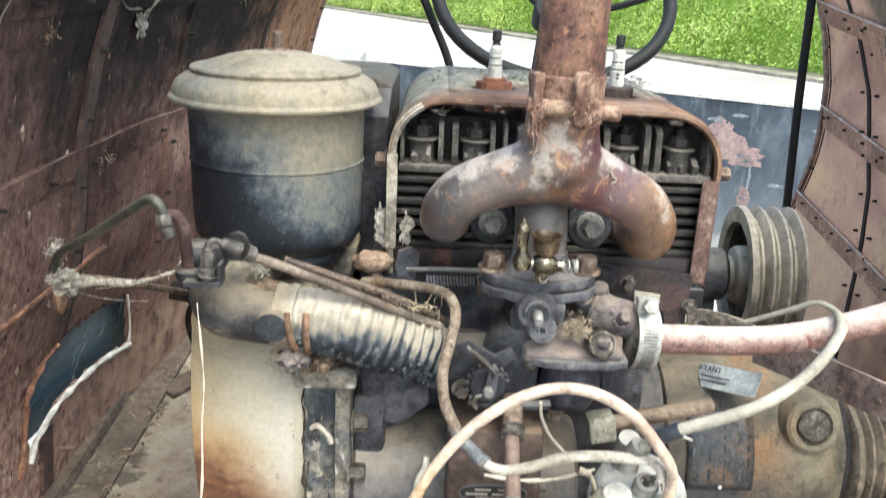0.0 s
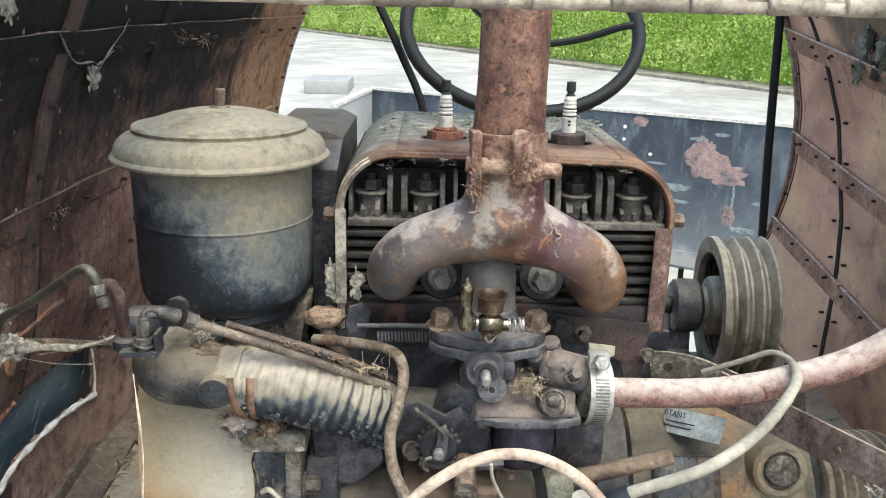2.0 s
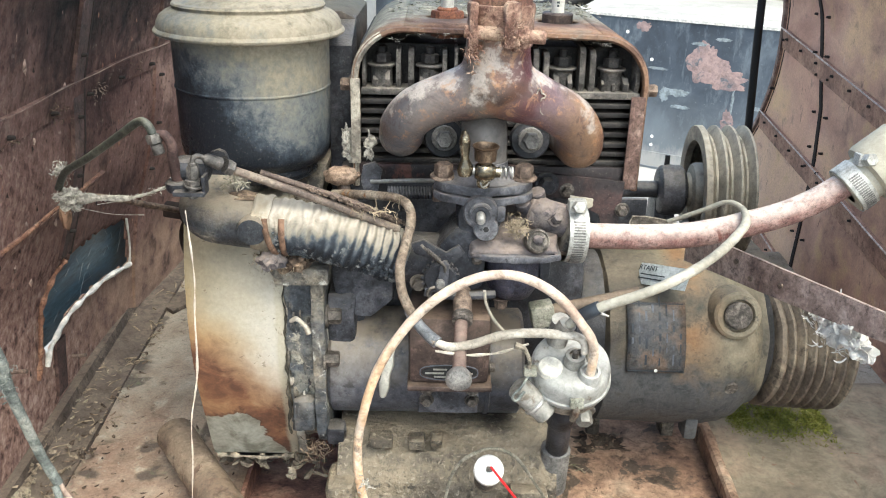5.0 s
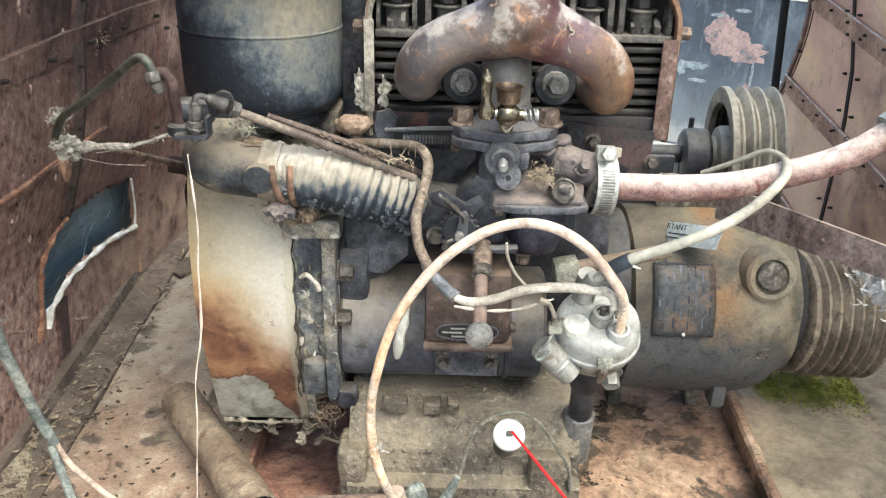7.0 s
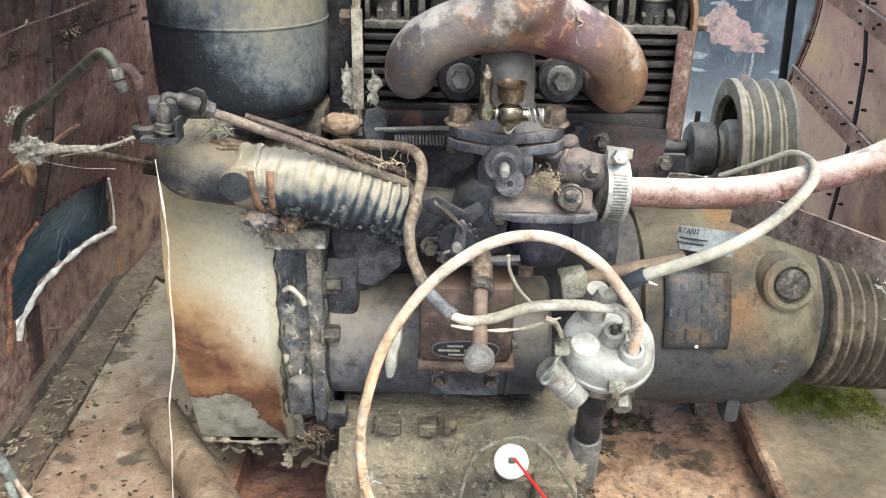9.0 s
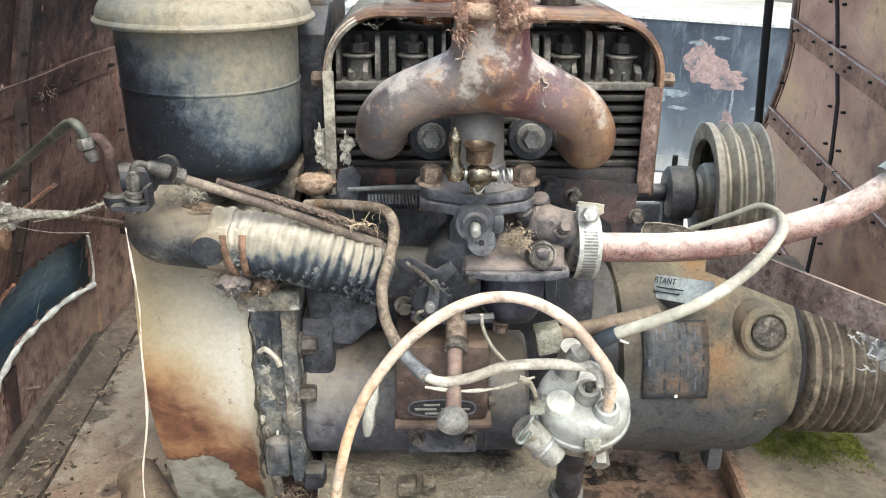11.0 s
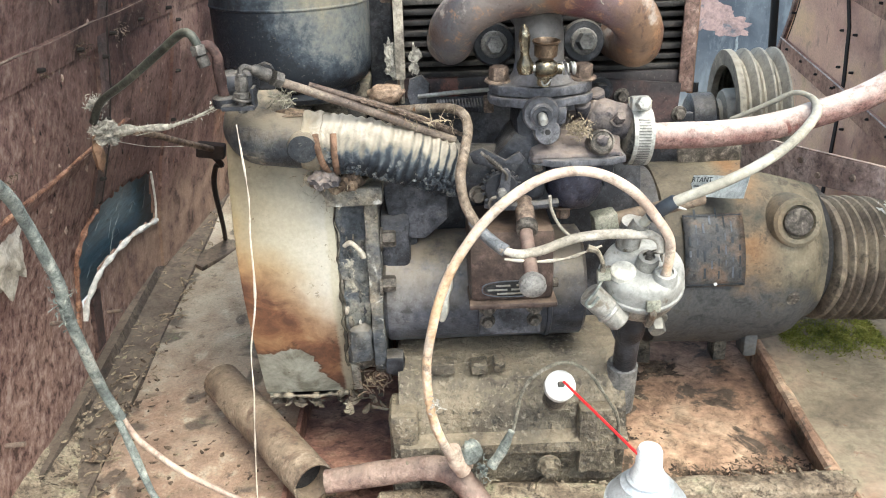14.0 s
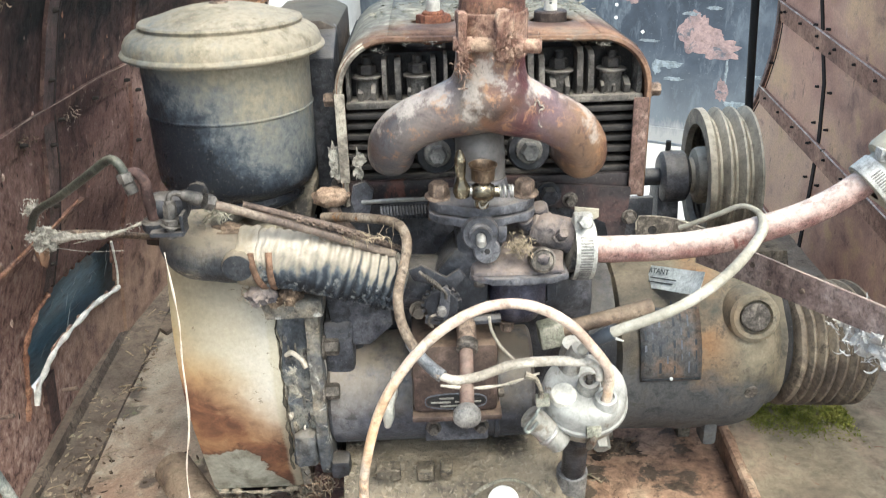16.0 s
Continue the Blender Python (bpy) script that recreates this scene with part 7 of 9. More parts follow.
part("spring_clip", sweep([dpt(0.002, -0.0385, -0.029), dpt(0.002, -0.0425, -0.036), dpt(0.002, -0.0405, -0.046), dpt(0.002, -0.0365, -0.058)], 0.0036, 6, 4), M_bodybrown, dist)
part("clip_head", block(dpt(0.002, -0.0395, -0.0285), (0.013, 0.006, 0.010), 0.0015), M_union, dist)
part("condenser", rod(dpt(-0.052, -0.020, -0.030), dpt(-0.022, -0.034, -0.055), 0.0115, 20), M_alu, dist, "small grey condenser can")
part("condenser_strap", rod(dpt(-0.036, -0.028, -0.044), dpt(-0.032, -0.030, -0.047), 0.0125, 20), M_steel, dist)
part("clamp_bolt", hexbolt((0.195, 0.600, 0.452), (0.195, 0.586, 0.444), 0.0085), M_alu, dist)
part("terminal", block((0.1335, 0.555, 0.522), (0.012, 0.008, 0.009), 0.0015), M_union, dist, "dull square brass terminal")
part("terminal_wire", sweep([(0.132, 0.553, 0.518), (0.126, 0.550, 0.508), (0.118, 0.549, 0.498), (0.122, 0.549, 0.494), (0.129, 0.550, 0.503)], 0.0013, 6, 5, wobble=0.3), M_greencab, dist, "thin blue-green wire loop")
part("base_nipple", rod((0.181, 0.650, 0.372), (0.181, 0.660, 0.310), 0.0160, 20), M_bolt2, dist)
part("drive_shaft", sweep([(0.176, 0.602, 0.474), (0.178, 0.622, 0.43), (0.181, 0.645, 0.375)], lambda t: 0.0122 + 0.0028 * (1 if 0.35 < t < 0.6 else 0), 18, 8), M_engine_d, dist)

# ---- ignition leads ----
def cable(name, pts, r, material, label, category="cable", wob=0.06, segs=12):
    return tagged(part(name, sweep(pts, r, segs, 8, wobble=wob), material), label, category)


lead = cable("ignition_lead", [(0.1885, 0.5585, 0.514), (0.1890, 0.553, 0.532), (0.186, 0.545, 0.556), (0.175, 0.542, 0.575), (0.152, 0.542, 0.602), (0.123, 0.543, 0.619), (0.095, 0.545, 0.621), (0.068, 0.545, 0.612), (0.040, 0.546, 0.591), (0.016, 0.546, 0.562), (-0.004, 0.546, 0.526), (-0.017, 0.547, 0.482), (-0.024, 0.55, 0.436), (-0.021, 0.552, 0.387), (-0.009, 0.555, 0.345), (0.004, 0.57, 0.318), (0.015, 0.59, 0.295)], 0.0043, M_wire, "stiff cream ignition lead looping over the engine")
part("frayed_tape", clump((-0.019, 0.548, 0.40), (0.005, 0.005, 0.014), 14, 3, width=0.0005, curl=1.4), M_wool, lead)
cable("ignition_lead", [(-0.062, 0.735, 0.626), (-0.039, 0.715, 0.633), (-0.015, 0.695, 0.639), (0.008, 0.672, 0.644), (0.019, 0.656, 0.642), (0.022, 0.640, 0.632), (0.018, 0.624, 0.618), (0.013, 0.608, 0.600), (0.015, 0.598, 0.580), (0.022, 0.589, 0.566), (0.032, 0.577, 0.554), (0.048, 0.562, 0.545)], 0.0046, M_dustlead, "brown dusty lead bent down beside the carburettor")
lead = cable("ignition_lead", [(0.044, 0.565, 0.546), (0.060, 0.559, 0.543), (0.080, 0.559, 0.546), (0.109, 0.559, 0.556), (0.138, 0.557, 0.5595), (0.155, 0.556, 0.559), (0.172, 0.555, 0.558), (0.180, 0.553, 0.552), (0.181, 0.551, 0.543)], lambda t: 0.0036 + 0.0006 * ease(t / 0.15) - 0.0006 * ease((t - 0.7) / 0.1), M_lead, "cream ignition lead running into the distributor cap", wob=0.1)
part("frayed_tape", sweep([(0.047, 0.556, 0.540), (0.075, 0.555, 0.537), (0.10, 0.555, 0.539), (0.118, 0.553, 0.546), (0.130, 0.552, 0.551)], lambda t: 0.0009 + 0.0006 * math.sin(t * 13) ** 2, 6, 6, wobble=0.4), M_lead, lead, "loose strip of frayed cream tape")
part("frayed_tape", sweep([(0.118, 0.553, 0.549), (0.126, 0.552, 0.546), (0.131, 0.552, 0.537), (0.132, 0.553, 0.526)], lambda t: 0.0034 - 0.0016 * t, 8, 6, wobble=0.6), M_dusty, lead)
lead = cable("coil_lead", [(0.158, 0.562, 0.548), (0.162, 0.561, 0.560), (0.170, 0.556, 0.574), (0.180, 0.549, 0.585), (0.190, 0.544, 0.593), (0.215, 0.540, 0.605), (0.241, 0.541, 0.616), (0.275, 0.562, 0.624), (0.305, 0.592, 0.629), (0.328, 0.620, 0.634), (0.341, 0.640, 0.639), (0.342, 0.657, 0.646), (0.332, 0.672, 0.647), (0.314, 0.684, 0.634), (0.285, 0.70, 0.615)], lambda t: 0.0045 - 0.0020 * ease((t - 0.70) / 0.12), M_coil, "pale grey coil lead hooked over the hose", wob=0.08)
part("tape_wrap", sweep([(0.171, 0.5555, 0.575), (0.180, 0.549, 0.585), (0.188, 0.545, 0.592)], 0.0062, 12, 4), M_seam2, lead, "dark blue insulating tape")
part("tape_tail", sweep([(0.187, 0.544, 0.588), (0.192, 0.541, 0.587), (0.196, 0.540, 0.586)], lambda t: 0.0014 - 0.0008 * t, 8, 4, wobble=0.4), M_torn, lead)
part("boot", sweep([(0.158, 0.566, 0.544), (0.160, 0.564, 0.556), (0.165, 0.560, 0.568)], 0.0082, 14, 4), M_alu, lead)
part("grey_sleeve", sweep([(0.022, 0.590, 0.563), (0.030, 0.579, 0.556), (0.040, 0.570, 0.549), (0.049, 0.563, 0.5445)], lambda t: 0.0050 + 0.0008 * t, 12, 5), M_sleeve, bpy.data.objects["ignition_lead.001"], "blue-grey joint sleeve")
cable("green_wire", [(0.022, 0.572, 0.295), (0.036, 0.572, 0.310), (0.053, 0.574, 0.334), (0.061, 0.578, 0.36), (0.066, 0.580, 0.385), (0.078, 0.580, 0.405), (0.103, 0.578, 0.420), (0.128, 0.582, 0.408), (0.150, 0.59, 0.372), (0.166, 0.60, 0.338), (0.172, 0.61, 0.30)], 0.0017, M_wiregrey, "thin frayed grey-green wire arched over the filler cap", wob=0.3, segs=8)
part("end_sleeve", sweep([(-0.003, 0.566, 0.334), (0.002, 0.570, 0.316), (0.008, 0.574, 0.302)], 0.0085, 14, 5, wobble=0.15), M_wire, bpy.data.objects["ignition_lead"], "split tan end sleeve")
part("end_wrap", jitter(lump((0.016, 0.574, 0.324), 0.012, 0.4, 2.2, 4, (0.9, 0.7, 1.1), 3), 0.001, 90), M_greencab, bpy.data.objects["ignition_lead"], "grey-green tape wrap")
part("wire_sleeve", sweep([(0.036, 0.572, 0.308), (0.046, 0.572, 0.324), (0.056, 0.572, 0.348)], lambda t: 0.0058 - 0.002 * t, 10, 5, wobble=0.4), M_greencab, bpy.data.objects["green_wire"])
tagged(part("wire_rag", clump((0.028, 0.572, 0.302), (0.008, 0.008, 0.012), 26, 11, width=0.0009, curl=1.2), M_greencab), "frayed grey-green rag of tape on the wire", "tape")
cable("earth_wire", [(0.092, 0.60, 0.580), (0.094, 0.602, 0.566), (0.102, 0.60, 0.550), (0.116, 0.59, 0.538)], 0.0015, M_lead, "short thin pale wire under the carburettor", segs=8)

# ---- air filter ----
fx, fy = -0.146, 0.770
filt = thing("air_filter", (fx, fy, 0.64), "round oil-bath air filter, black enamel under tan dust", "air filter")
part("bowl", lathe([(0, 0.639), (0.058, 0.640), (0.0635, 0.643), (0.0656, 0.648), (0.0640, 0.6535), (0.0665, 0.6550), (0.0730, 0.6595), (0.0768, 0.668), (0.0782, 0.680), (0.0785, 0.733), (0.0792, 0.7335), (0.0792, 0.7355), (0.0785, 0.736), (0.0792, 0.788), (0, 0.788)], (fx, fy, 0), (fx, fy, 1), 64), M_filter, filt)
lid = part("lid", lathe([(0.078, 0.787), (0.0925, 0.7865), (0.0948, 0.7878), (0.0955, 0.7898), (0.0945, 0.7918), (0.0922, 0.7930), (0.0915, 0.7985), (0.0885, 0.8040), (0.0825, 0.8085), (0.0765, 0.8108), (0.0748, 0.8116), (0.0750, 0.8134), (0.0762, 0.8148), (0.0750, 0.8166), (0.0715, 0.8174), (0.0685, 0.8168), (0.062, 0.8198), (0.046, 0.8250), (0.030, 0.8285), (0.012, 0.8305), (0, 0.831)], (fx, fy, 0), (fx, fy, 1), 64), M_filter, filt, "tan-dusted domed lid with a rolled rim")
part("wing_stud", rod((fx, fy, 0.829), (fx + 0.001, fy, 0.847), 0.0045, 10), M_rustbolt, lid)
part("stud_washer", rod((fx, fy, 0.8295), (fx, fy, 0.832), 0.009, 16), M_rustbolt, lid)
part("seam_bead", lathe([(0.0785, 0.7335), (0.0797, 0.7342), (0.0797, 0.7350), (0.0785, 0.7357)], (fx, fy, 0), (fx, fy, 1), 64), M_filter, filt)
part("pedestal", prism([(-0.208, 0.60), (-0.080, 0.60), (-0.070, 0.652), (-0.218, 0.652)], 0.76, 0.86, "y", 0.006), M_dusty, filt)
part("outlet_elbow", sweep([(-0.150, 0.755, 0.648), (-0.168, 0.715, 0.645), (-0.180, 0.680, 0.636), (-0.172, 0.660, 0.628), (-0.150, 0.655, 0.625), (-0.112, 0.655, 0.621)], lambda t: 0.0265 - 0.002 * t, 28, 7, wobble=0.03), M_elbow, filt, "dusty black outlet elbow")
part("elbow_boss", lathe([(0, 0), (0.0142, 0), (0.0142, 0.022), (0.0130, 0.0245), (0, 0.0250)], (-0.127, 0.650, 0.626), (-0.127, 0.625, 0.6235), 24), M_elbow, filt)

part("straw_debris", clump((-0.150, 0.668, 0.660), (0.018, 0.012, 0.006), 26, 83, width=0.0004, curl=0.5), M_mossdust, filt, "dry grass caught on the elbow")
part("dust_crust", lump((-0.140, 0.660, 0.647), 0.012, 0.5, 2.5, 17, (1.6, 1.0, 0.35), 4), M_dirt, filt)

# Corrugated intake hose.
def corr(t):
    if t < 0.16:
        return 0.0272 + 0.0008 * math.sin(t * 60)
    if t > 0.94:
        return 0.0250
    return 0.0262 + (0.0004 + 0.0012 * ease(t)) * math.sin((t - 0.16) * 2 * math.pi * 19.5) + 0.0008 * math.sin(t * 31)


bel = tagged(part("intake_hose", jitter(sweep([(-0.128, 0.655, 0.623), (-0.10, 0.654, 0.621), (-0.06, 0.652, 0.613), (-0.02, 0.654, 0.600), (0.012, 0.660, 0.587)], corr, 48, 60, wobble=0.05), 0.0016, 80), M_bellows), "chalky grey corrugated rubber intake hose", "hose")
for x, lean in ((-0.115, 0.012), (-0.099, 0.0)):
    arc = [(x + lean * (k / 11) ** 1.5, 0.6545 - 0.0276 * math.cos(0.175 * k - 0.55), 0.621 - 0.0276 * math.sin(0.175 * k - 0.55)) for k in range(12)]
    part("hose_strap", sweep(arc, 0.0030, 10, 3, wobble=0.12), M_tape, bel, "perished orange-brown strap")
tar = bmesh.new()
tr_ = random.Random(8)
for k in range(900):
    x = -0.108 + 0.116 * tr_.random()
    zz = 0.621 - 0.030 * ((x + 0.112) / 0.12) ** 1.3
    a = 0.05 + 1.2 * tr_.random() ** 0.8 + 0.3 * math.sin(x * 190)
    q = Vector((x, 0.655 - 0.0260 * math.cos(a), zz - 0.0260 * math.sin(a)))
    bmesh.ops.create_icosphere(tar, subdivisions=1, radius=0.0006 + 0.0020 * tr_.random() ** 2, matrix=Matrix.Translation(q))
part("tar_crust", jitter(tar, 0.0012, 300), M_tar, bel, "flaking blue-black tarry crust")
part("mud_lump", lump((-0.112, 0.640, 0.590), 0.011, 0.6, 2.4, 4, (1.2, 0.9, 0.9), 3), M_carbdust, bel)
part("mud_lump", lump((-0.088, 0.642, 0.586), 0.008, 0.7, 2.4, 7, (1.1, 0.9, 1.0), 3), M_dirt, bel)
tagged(part("nest_straw", clump((-0.105, 0.650, 0.586), (0.030, 0.012, 0.008), 60, 21, width=0.0005, curl=1.2), M_nest), "dry straw and lint under the hose", "straw", kind="stuff")
tagged(part("nest_straw", clump((0.122, 0.636, 0.630), (0.012, 0.010, 0.010), 110, 22, width=0.0004, curl=1.0), M_nest), "dry straw lodged on the carburettor", "straw", kind="stuff")
tagged(part("nest_straw", clump((-0.01, 0.645, 0.640), (0.03, 0.003, 0.003), 16, 23, width=0.0004, curl=0.8), M_nest), "dry straw caught along the fuel pipe", "straw", kind="stuff")

# ---- exhaust stack with its clamp ----
stack = thing("exhaust_stack", (0.099, 0.657, 0.81), "tall rusty exhaust stack clamped on the manifold", "exhaust pipe")
part("pipe", sweep([(0.099, 0.657, 0.812), (0.1005, 0.657, 0.87), (0.102, 0.658, 0.95), (0.104, 0.659, 1.25)], lambda t: 0.0282 - 0.0022 * min(1, t * 3), 32, 10), M_stack, stack)
cl = part("clamp_band", jitter(lathe([(0.0270, -0.020), (0.0292, -0.019), (0.0300, -0.010), (0.0296, 0.004), (0.0304, 0.012), (0.0296, 0.0165), (0.0270, 0.017)], (0.099, 0.657, 0.816), (0.099, 0.657, 1), 40), 0.0016, 85), M_rustcrust, stack, "crusted rust clamp band")
part("clamp_ear", jitter(rough(block((0.0735, 0.631, 0.814), (0.007, 0.024, 0.042), 0.002), 2, 0.0015, 120), 0.0015, 90), M_rustcrust, cl)
part("clamp_ear", jitter(rough(block((0.106, 0.623, 0.819), (0.013, 0.024, 0.036), 0.003), 2, 0.003, 110), 0.0015, 90), M_rustcrust, cl)
part("clamp_bolt", rod((0.066, 0.626, 0.812), (0.136, 0.624, 0.808), 0.0058, 12), M_rustcrust, cl)
part("clamp_nut", hexbolt((0.108, 0.624, 0.810), (0.121, 0.624, 0.809), 0.010), M_rustcrust, cl)
part("lint", clump((0.106, 0.612, 0.812), (0.010, 0.006, 0.018), 60, 31, width=0.0004, curl=1.6), M_rustcrust, cl)
part("lint", clump((0.074, 0.616, 0.800), (0.007, 0.005, 0.018), 40, 32, width=0.0004, curl=1.6), M_rustcrust, cl)

fringe = bmesh.new()
for k in range(9):
    fx_ = 0.0 + 0.026 * k
    clump((fx_, 0.752, 0.790 - (0.004 if k in (0, 8) else 0)), (0.012, 0.0015, 0.003), 5, 600 + k, fringe, 0.00016, 0.8)
tagged(part("lint_fringe", fringe, M_wool), "fine dusty lint hanging along the cowl mouth", "lint", kind="stuff")

# ---- spark plugs ----
def plug(x, socket):
    p = thing("spark_plug", (x, 0.84, 0.79), "white ceramic spark plug with a dark terminal", "spark plug", "spark plugs on the cowl")
    y = 0.84
    a, b = (x, y, 0), (x, y, 1)
    if socket:
        body = part("socket", lathe([(0, 0.760), (0.0165, 0.760), (0.0165, 0.7905), (0.0155, 0.7915), (0.0170, 0.7925), (0.0170, 0.803), (0.0155, 0.8045), (0, 0.8045)], a, b, 24), M_socket, p, "dark brown plug socket")
        for k in range(10):
            w = 2 * math.pi * k / 10
            part("socket_rib", block((x + 0.0168 * math.cos(w), y + 0.0168 * math.sin(w), 0.776), (0.0026, 0.0026, 0.024), 0.0006, (0, 0, math.degrees(w))), M_socket, body)
        lift = 0.004
    else:
        part("hexagon", lathe([(0, 0.770), (0.0180, 0.770), (0.0180, 0.8020), (0.0168, 0.8040), (0, 0.8040)], a, b, 6), M_plugrust, p, "rusty plug hexagon")
        part("collar", lathe([(0.0115, 0.8035), (0.0115, 0.8060), (0.0100, 0.8075), (0, 0.8075)], a, b, 24), M_plugrust, p)
        lift = 0.003
    rings = [(0.0070, 0.796), (0.0070, 0.8150)]
    z = 0.8150
    for k in range(5):
        rings += [(0.0058, z + 0.0006), (0.0058, z + 0.0016), (0.0068 - 0.0002 * k, z + 0.0022), (0.0068 - 0.0002 * k, z + 0.0034)]
        z += 0.0036
    rings += [(0.0052, z + 0.0006), (0.0048, z + 0.0024), (0, z + 0.0026)]
    ins = part("insulator", lathe([(r, h + lift) for r, h in rings], a, b, 28), M_ceram, p)
    for h in (0.8155, 0.8227):
        part("print_band", lathe([(0.0058, h + lift), (0.0062, h + lift + 0.0002), (0.0062, h + lift + 0.0010), (0.0058, h + lift + 0.0012)], a, b, 20), M_darkprint, ins)
    if socket:
        for w, h in ((0.0030, 0.8118), (0.0022, 0.8082)):
            part("print_bar", block((x - 0.001, y - 0.0071, h + lift), (w, 0.0006, 0.0022), 0), M_darkprint, ins)
    part("terminal", lathe([(0.0046, z + lift), (0.0046, z + lift + 0.0035), (0.0034, z + lift + 0.0045), (0.0034, z + lift + 0.0062), (0.0046, z + lift + 0.0072), (0.0044, z + lift + 0.0160), (0, z + lift + 0.0168)], a, b, 14), M_darkterm, p)
    part("seat", rod((x, y, 0.742), (x, y, 0.768), 0.018, 20), M_engine_d, p)
    return p


plug(0.055, False)
plug(0.1755, True)

# ---- fuel hose and clamps ----
def jubilee(c, way, r, w, name="hose_clamp"):
    """A slotted worm-drive clamp round an axis."""
    c, way = Vector(c), Vector(way).normalized()
    t = thing(name, c, "zinc worm-drive hose clamp with a slotted band", "hose clamp", "hose clamps")
    part("band", lathe([(r, -w / 2), (r + 0.0016, -w / 2), (r + 0.0016, w / 2), (r, w / 2), (r, -w / 2)], c, c + way, 40), M_zinc, t)
    m = frame_of(c, c + way)
    inv = m.to_3x3()
    for k in range(22):
        a = math.atan2(*(inv.transposed() @ Vector((0, -1, -0.25))).yx) + (k - 10.5) * 0.095
        p = m @ Vector((math.cos(a), math.sin(a), 0)) * 1.0
        d = inv @ Vector((math.cos(a), math.sin(a), 0))
        one = bmesh.new()
        e = way
        f = d.cross(e)
        base = c + d * (r + 0.0018)
        vs = [one.verts.new(base + e * (w * 0.30) * u + f * 0.0007 * v + d * hh) for hh in (0, 0.0004) for u, v in ((-1, -1), (1, -1), (1, 1), (-1, 1))]
        one.faces.new(vs[4:])
        for q in range(4):
            one.faces.new((vs[q], vs[(q + 1) % 4], vs[4 + (q + 1) % 4], vs[4 + q]))
        part("slot", one, M_bolt2, t)
    top = c + Vector((0, -0.25, 1)).normalized() * (r + 0.006)
    part("worm_housing", block(top, (w * 0.9, 0.012, 0.012), 0.002), M_zinc, t)
    part("worm_screw", hexbolt(top + Vector((0, -0.004, 0)), top + Vector((0, -0.016, 0.004)), 0.0065, False), M_zinc, t)
    return t


tagged(part("fuel_hose", sweep([(0.178, 0.658, 0.618), (0.196, 0.660, 0.614), (0.225, 0.661, 0.613), (0.254, 0.661, 0.613), (0.30, 0.66, 0.617), (0.345, 0.659, 0.628), (0.394, 0.660, 0.644), (0.434, 0.661, 0.668), (0.47, 0.662, 0.698)], lambda t: 0.0125, 20, 8, wobble=0.03), M_hose), "dusty pink rubber fuel hose", "hose")
part("hose_cuff", sweep([(0.168, 0.657, 0.617), (0.178, 0.658, 0.615), (0.188, 0.660, 0.614)], 0.0215, 24, 4, wobble=0.06), M_dusty, bpy.data.objects["fuel_hose"], "dusty swollen hose cuff")
jubilee((0.180, 0.656, 0.617), (1, 0.05, -0.05), 0.0268, 0.019)
jubilee((0.448, 0.661, 0.670), (0.72, 0.02, 0.62), 0.0235, 0.017)
tagged(part("hose_connector", lathe([(0.0135, -0.012), (0.0225, -0.012), (0.0228, 0.012), (0.0300, 0.014), (0.0315, 0.018), (0.0315, 0.052), (0.030, 0.055), (0.0275, 0.057), (0.0270, 0.15), (0, 0.15)], (0.450, 0.661, 0.672), (0.522, 0.663, 0.734), 32), M_connector), "grey-tan plastic hose connector", "connector")

# ---- generator on the drive end ----
gen = thing("generator", (0.35, 0.86, 0.23), "dust-caked olive cast generator with a worn nameplate", "generator")
gy, gz, gr = 0.886, 0.390, 0.118
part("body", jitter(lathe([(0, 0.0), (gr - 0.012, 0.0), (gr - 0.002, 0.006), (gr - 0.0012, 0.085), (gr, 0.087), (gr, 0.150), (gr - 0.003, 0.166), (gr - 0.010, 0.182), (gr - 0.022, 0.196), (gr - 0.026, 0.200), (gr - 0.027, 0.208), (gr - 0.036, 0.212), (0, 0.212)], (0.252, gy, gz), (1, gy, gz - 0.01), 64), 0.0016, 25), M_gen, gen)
def round_body(x, a, r):
    return (x, gy - r * math.cos(radians(a)), gz + r * math.sin(radians(a)))


bm = bmesh.new()
rows = [[bm.verts.new(round_body(0.2785 + 0.07 * i / 6, 3.5 + 41 * j / 12, gr + 0.0022)) for i in range(7)] for j in range(13)]
for j in range(12):
    for i in range(6):
        bm.faces.new((rows[j][i], rows[j][i + 1], rows[j + 1][i + 1], rows[j + 1][i]))
plate = thick(part("nameplate", bm, M_plate, gen, "scratched dark nameplate bent to the casting"), 0.0016)
pr = random.Random(14)
for i in range(8):
    a = 7.0
    while a < 41:
        step = pr.uniform(3.0, 9.0)
        if pr.random() < 0.6:
            part("print_bar", block(round_body(0.2845 + 0.0082 * i, a + step / 2, gr + 0.0031), (pr.choice((0.0012, 0.0017, 0.0026)), 0.0006, 0.0019 * step * 0.8), 0, (-a - step / 2, 0, 0)), pr.choice((M_print, M_darkprint, M_darkprint)), plate)
        a += step + 1.2
for e, x0, x1 in ((4.6, 0.2785, 0.3485), (43.4, 0.2785, 0.3485)):
    part("plate_rim", block(round_body((x0 + x1) / 2, e, gr + 0.0030), (x1 - x0 - 0.004, 0.0007, 0.0012), 0, (-e, 0, 0)), M_darkprint, plate)
p0, p1 = Vector(round_body(0.314, 4.8, gr + 0.003)), Vector(round_body(0.314, 4.8, gr + 0.03))
part("plate_pin", lathe([(0.0022, 0), (0.0018, 0.0012), (0, 0.0015)], p0, p1, 10), M_white, plate)
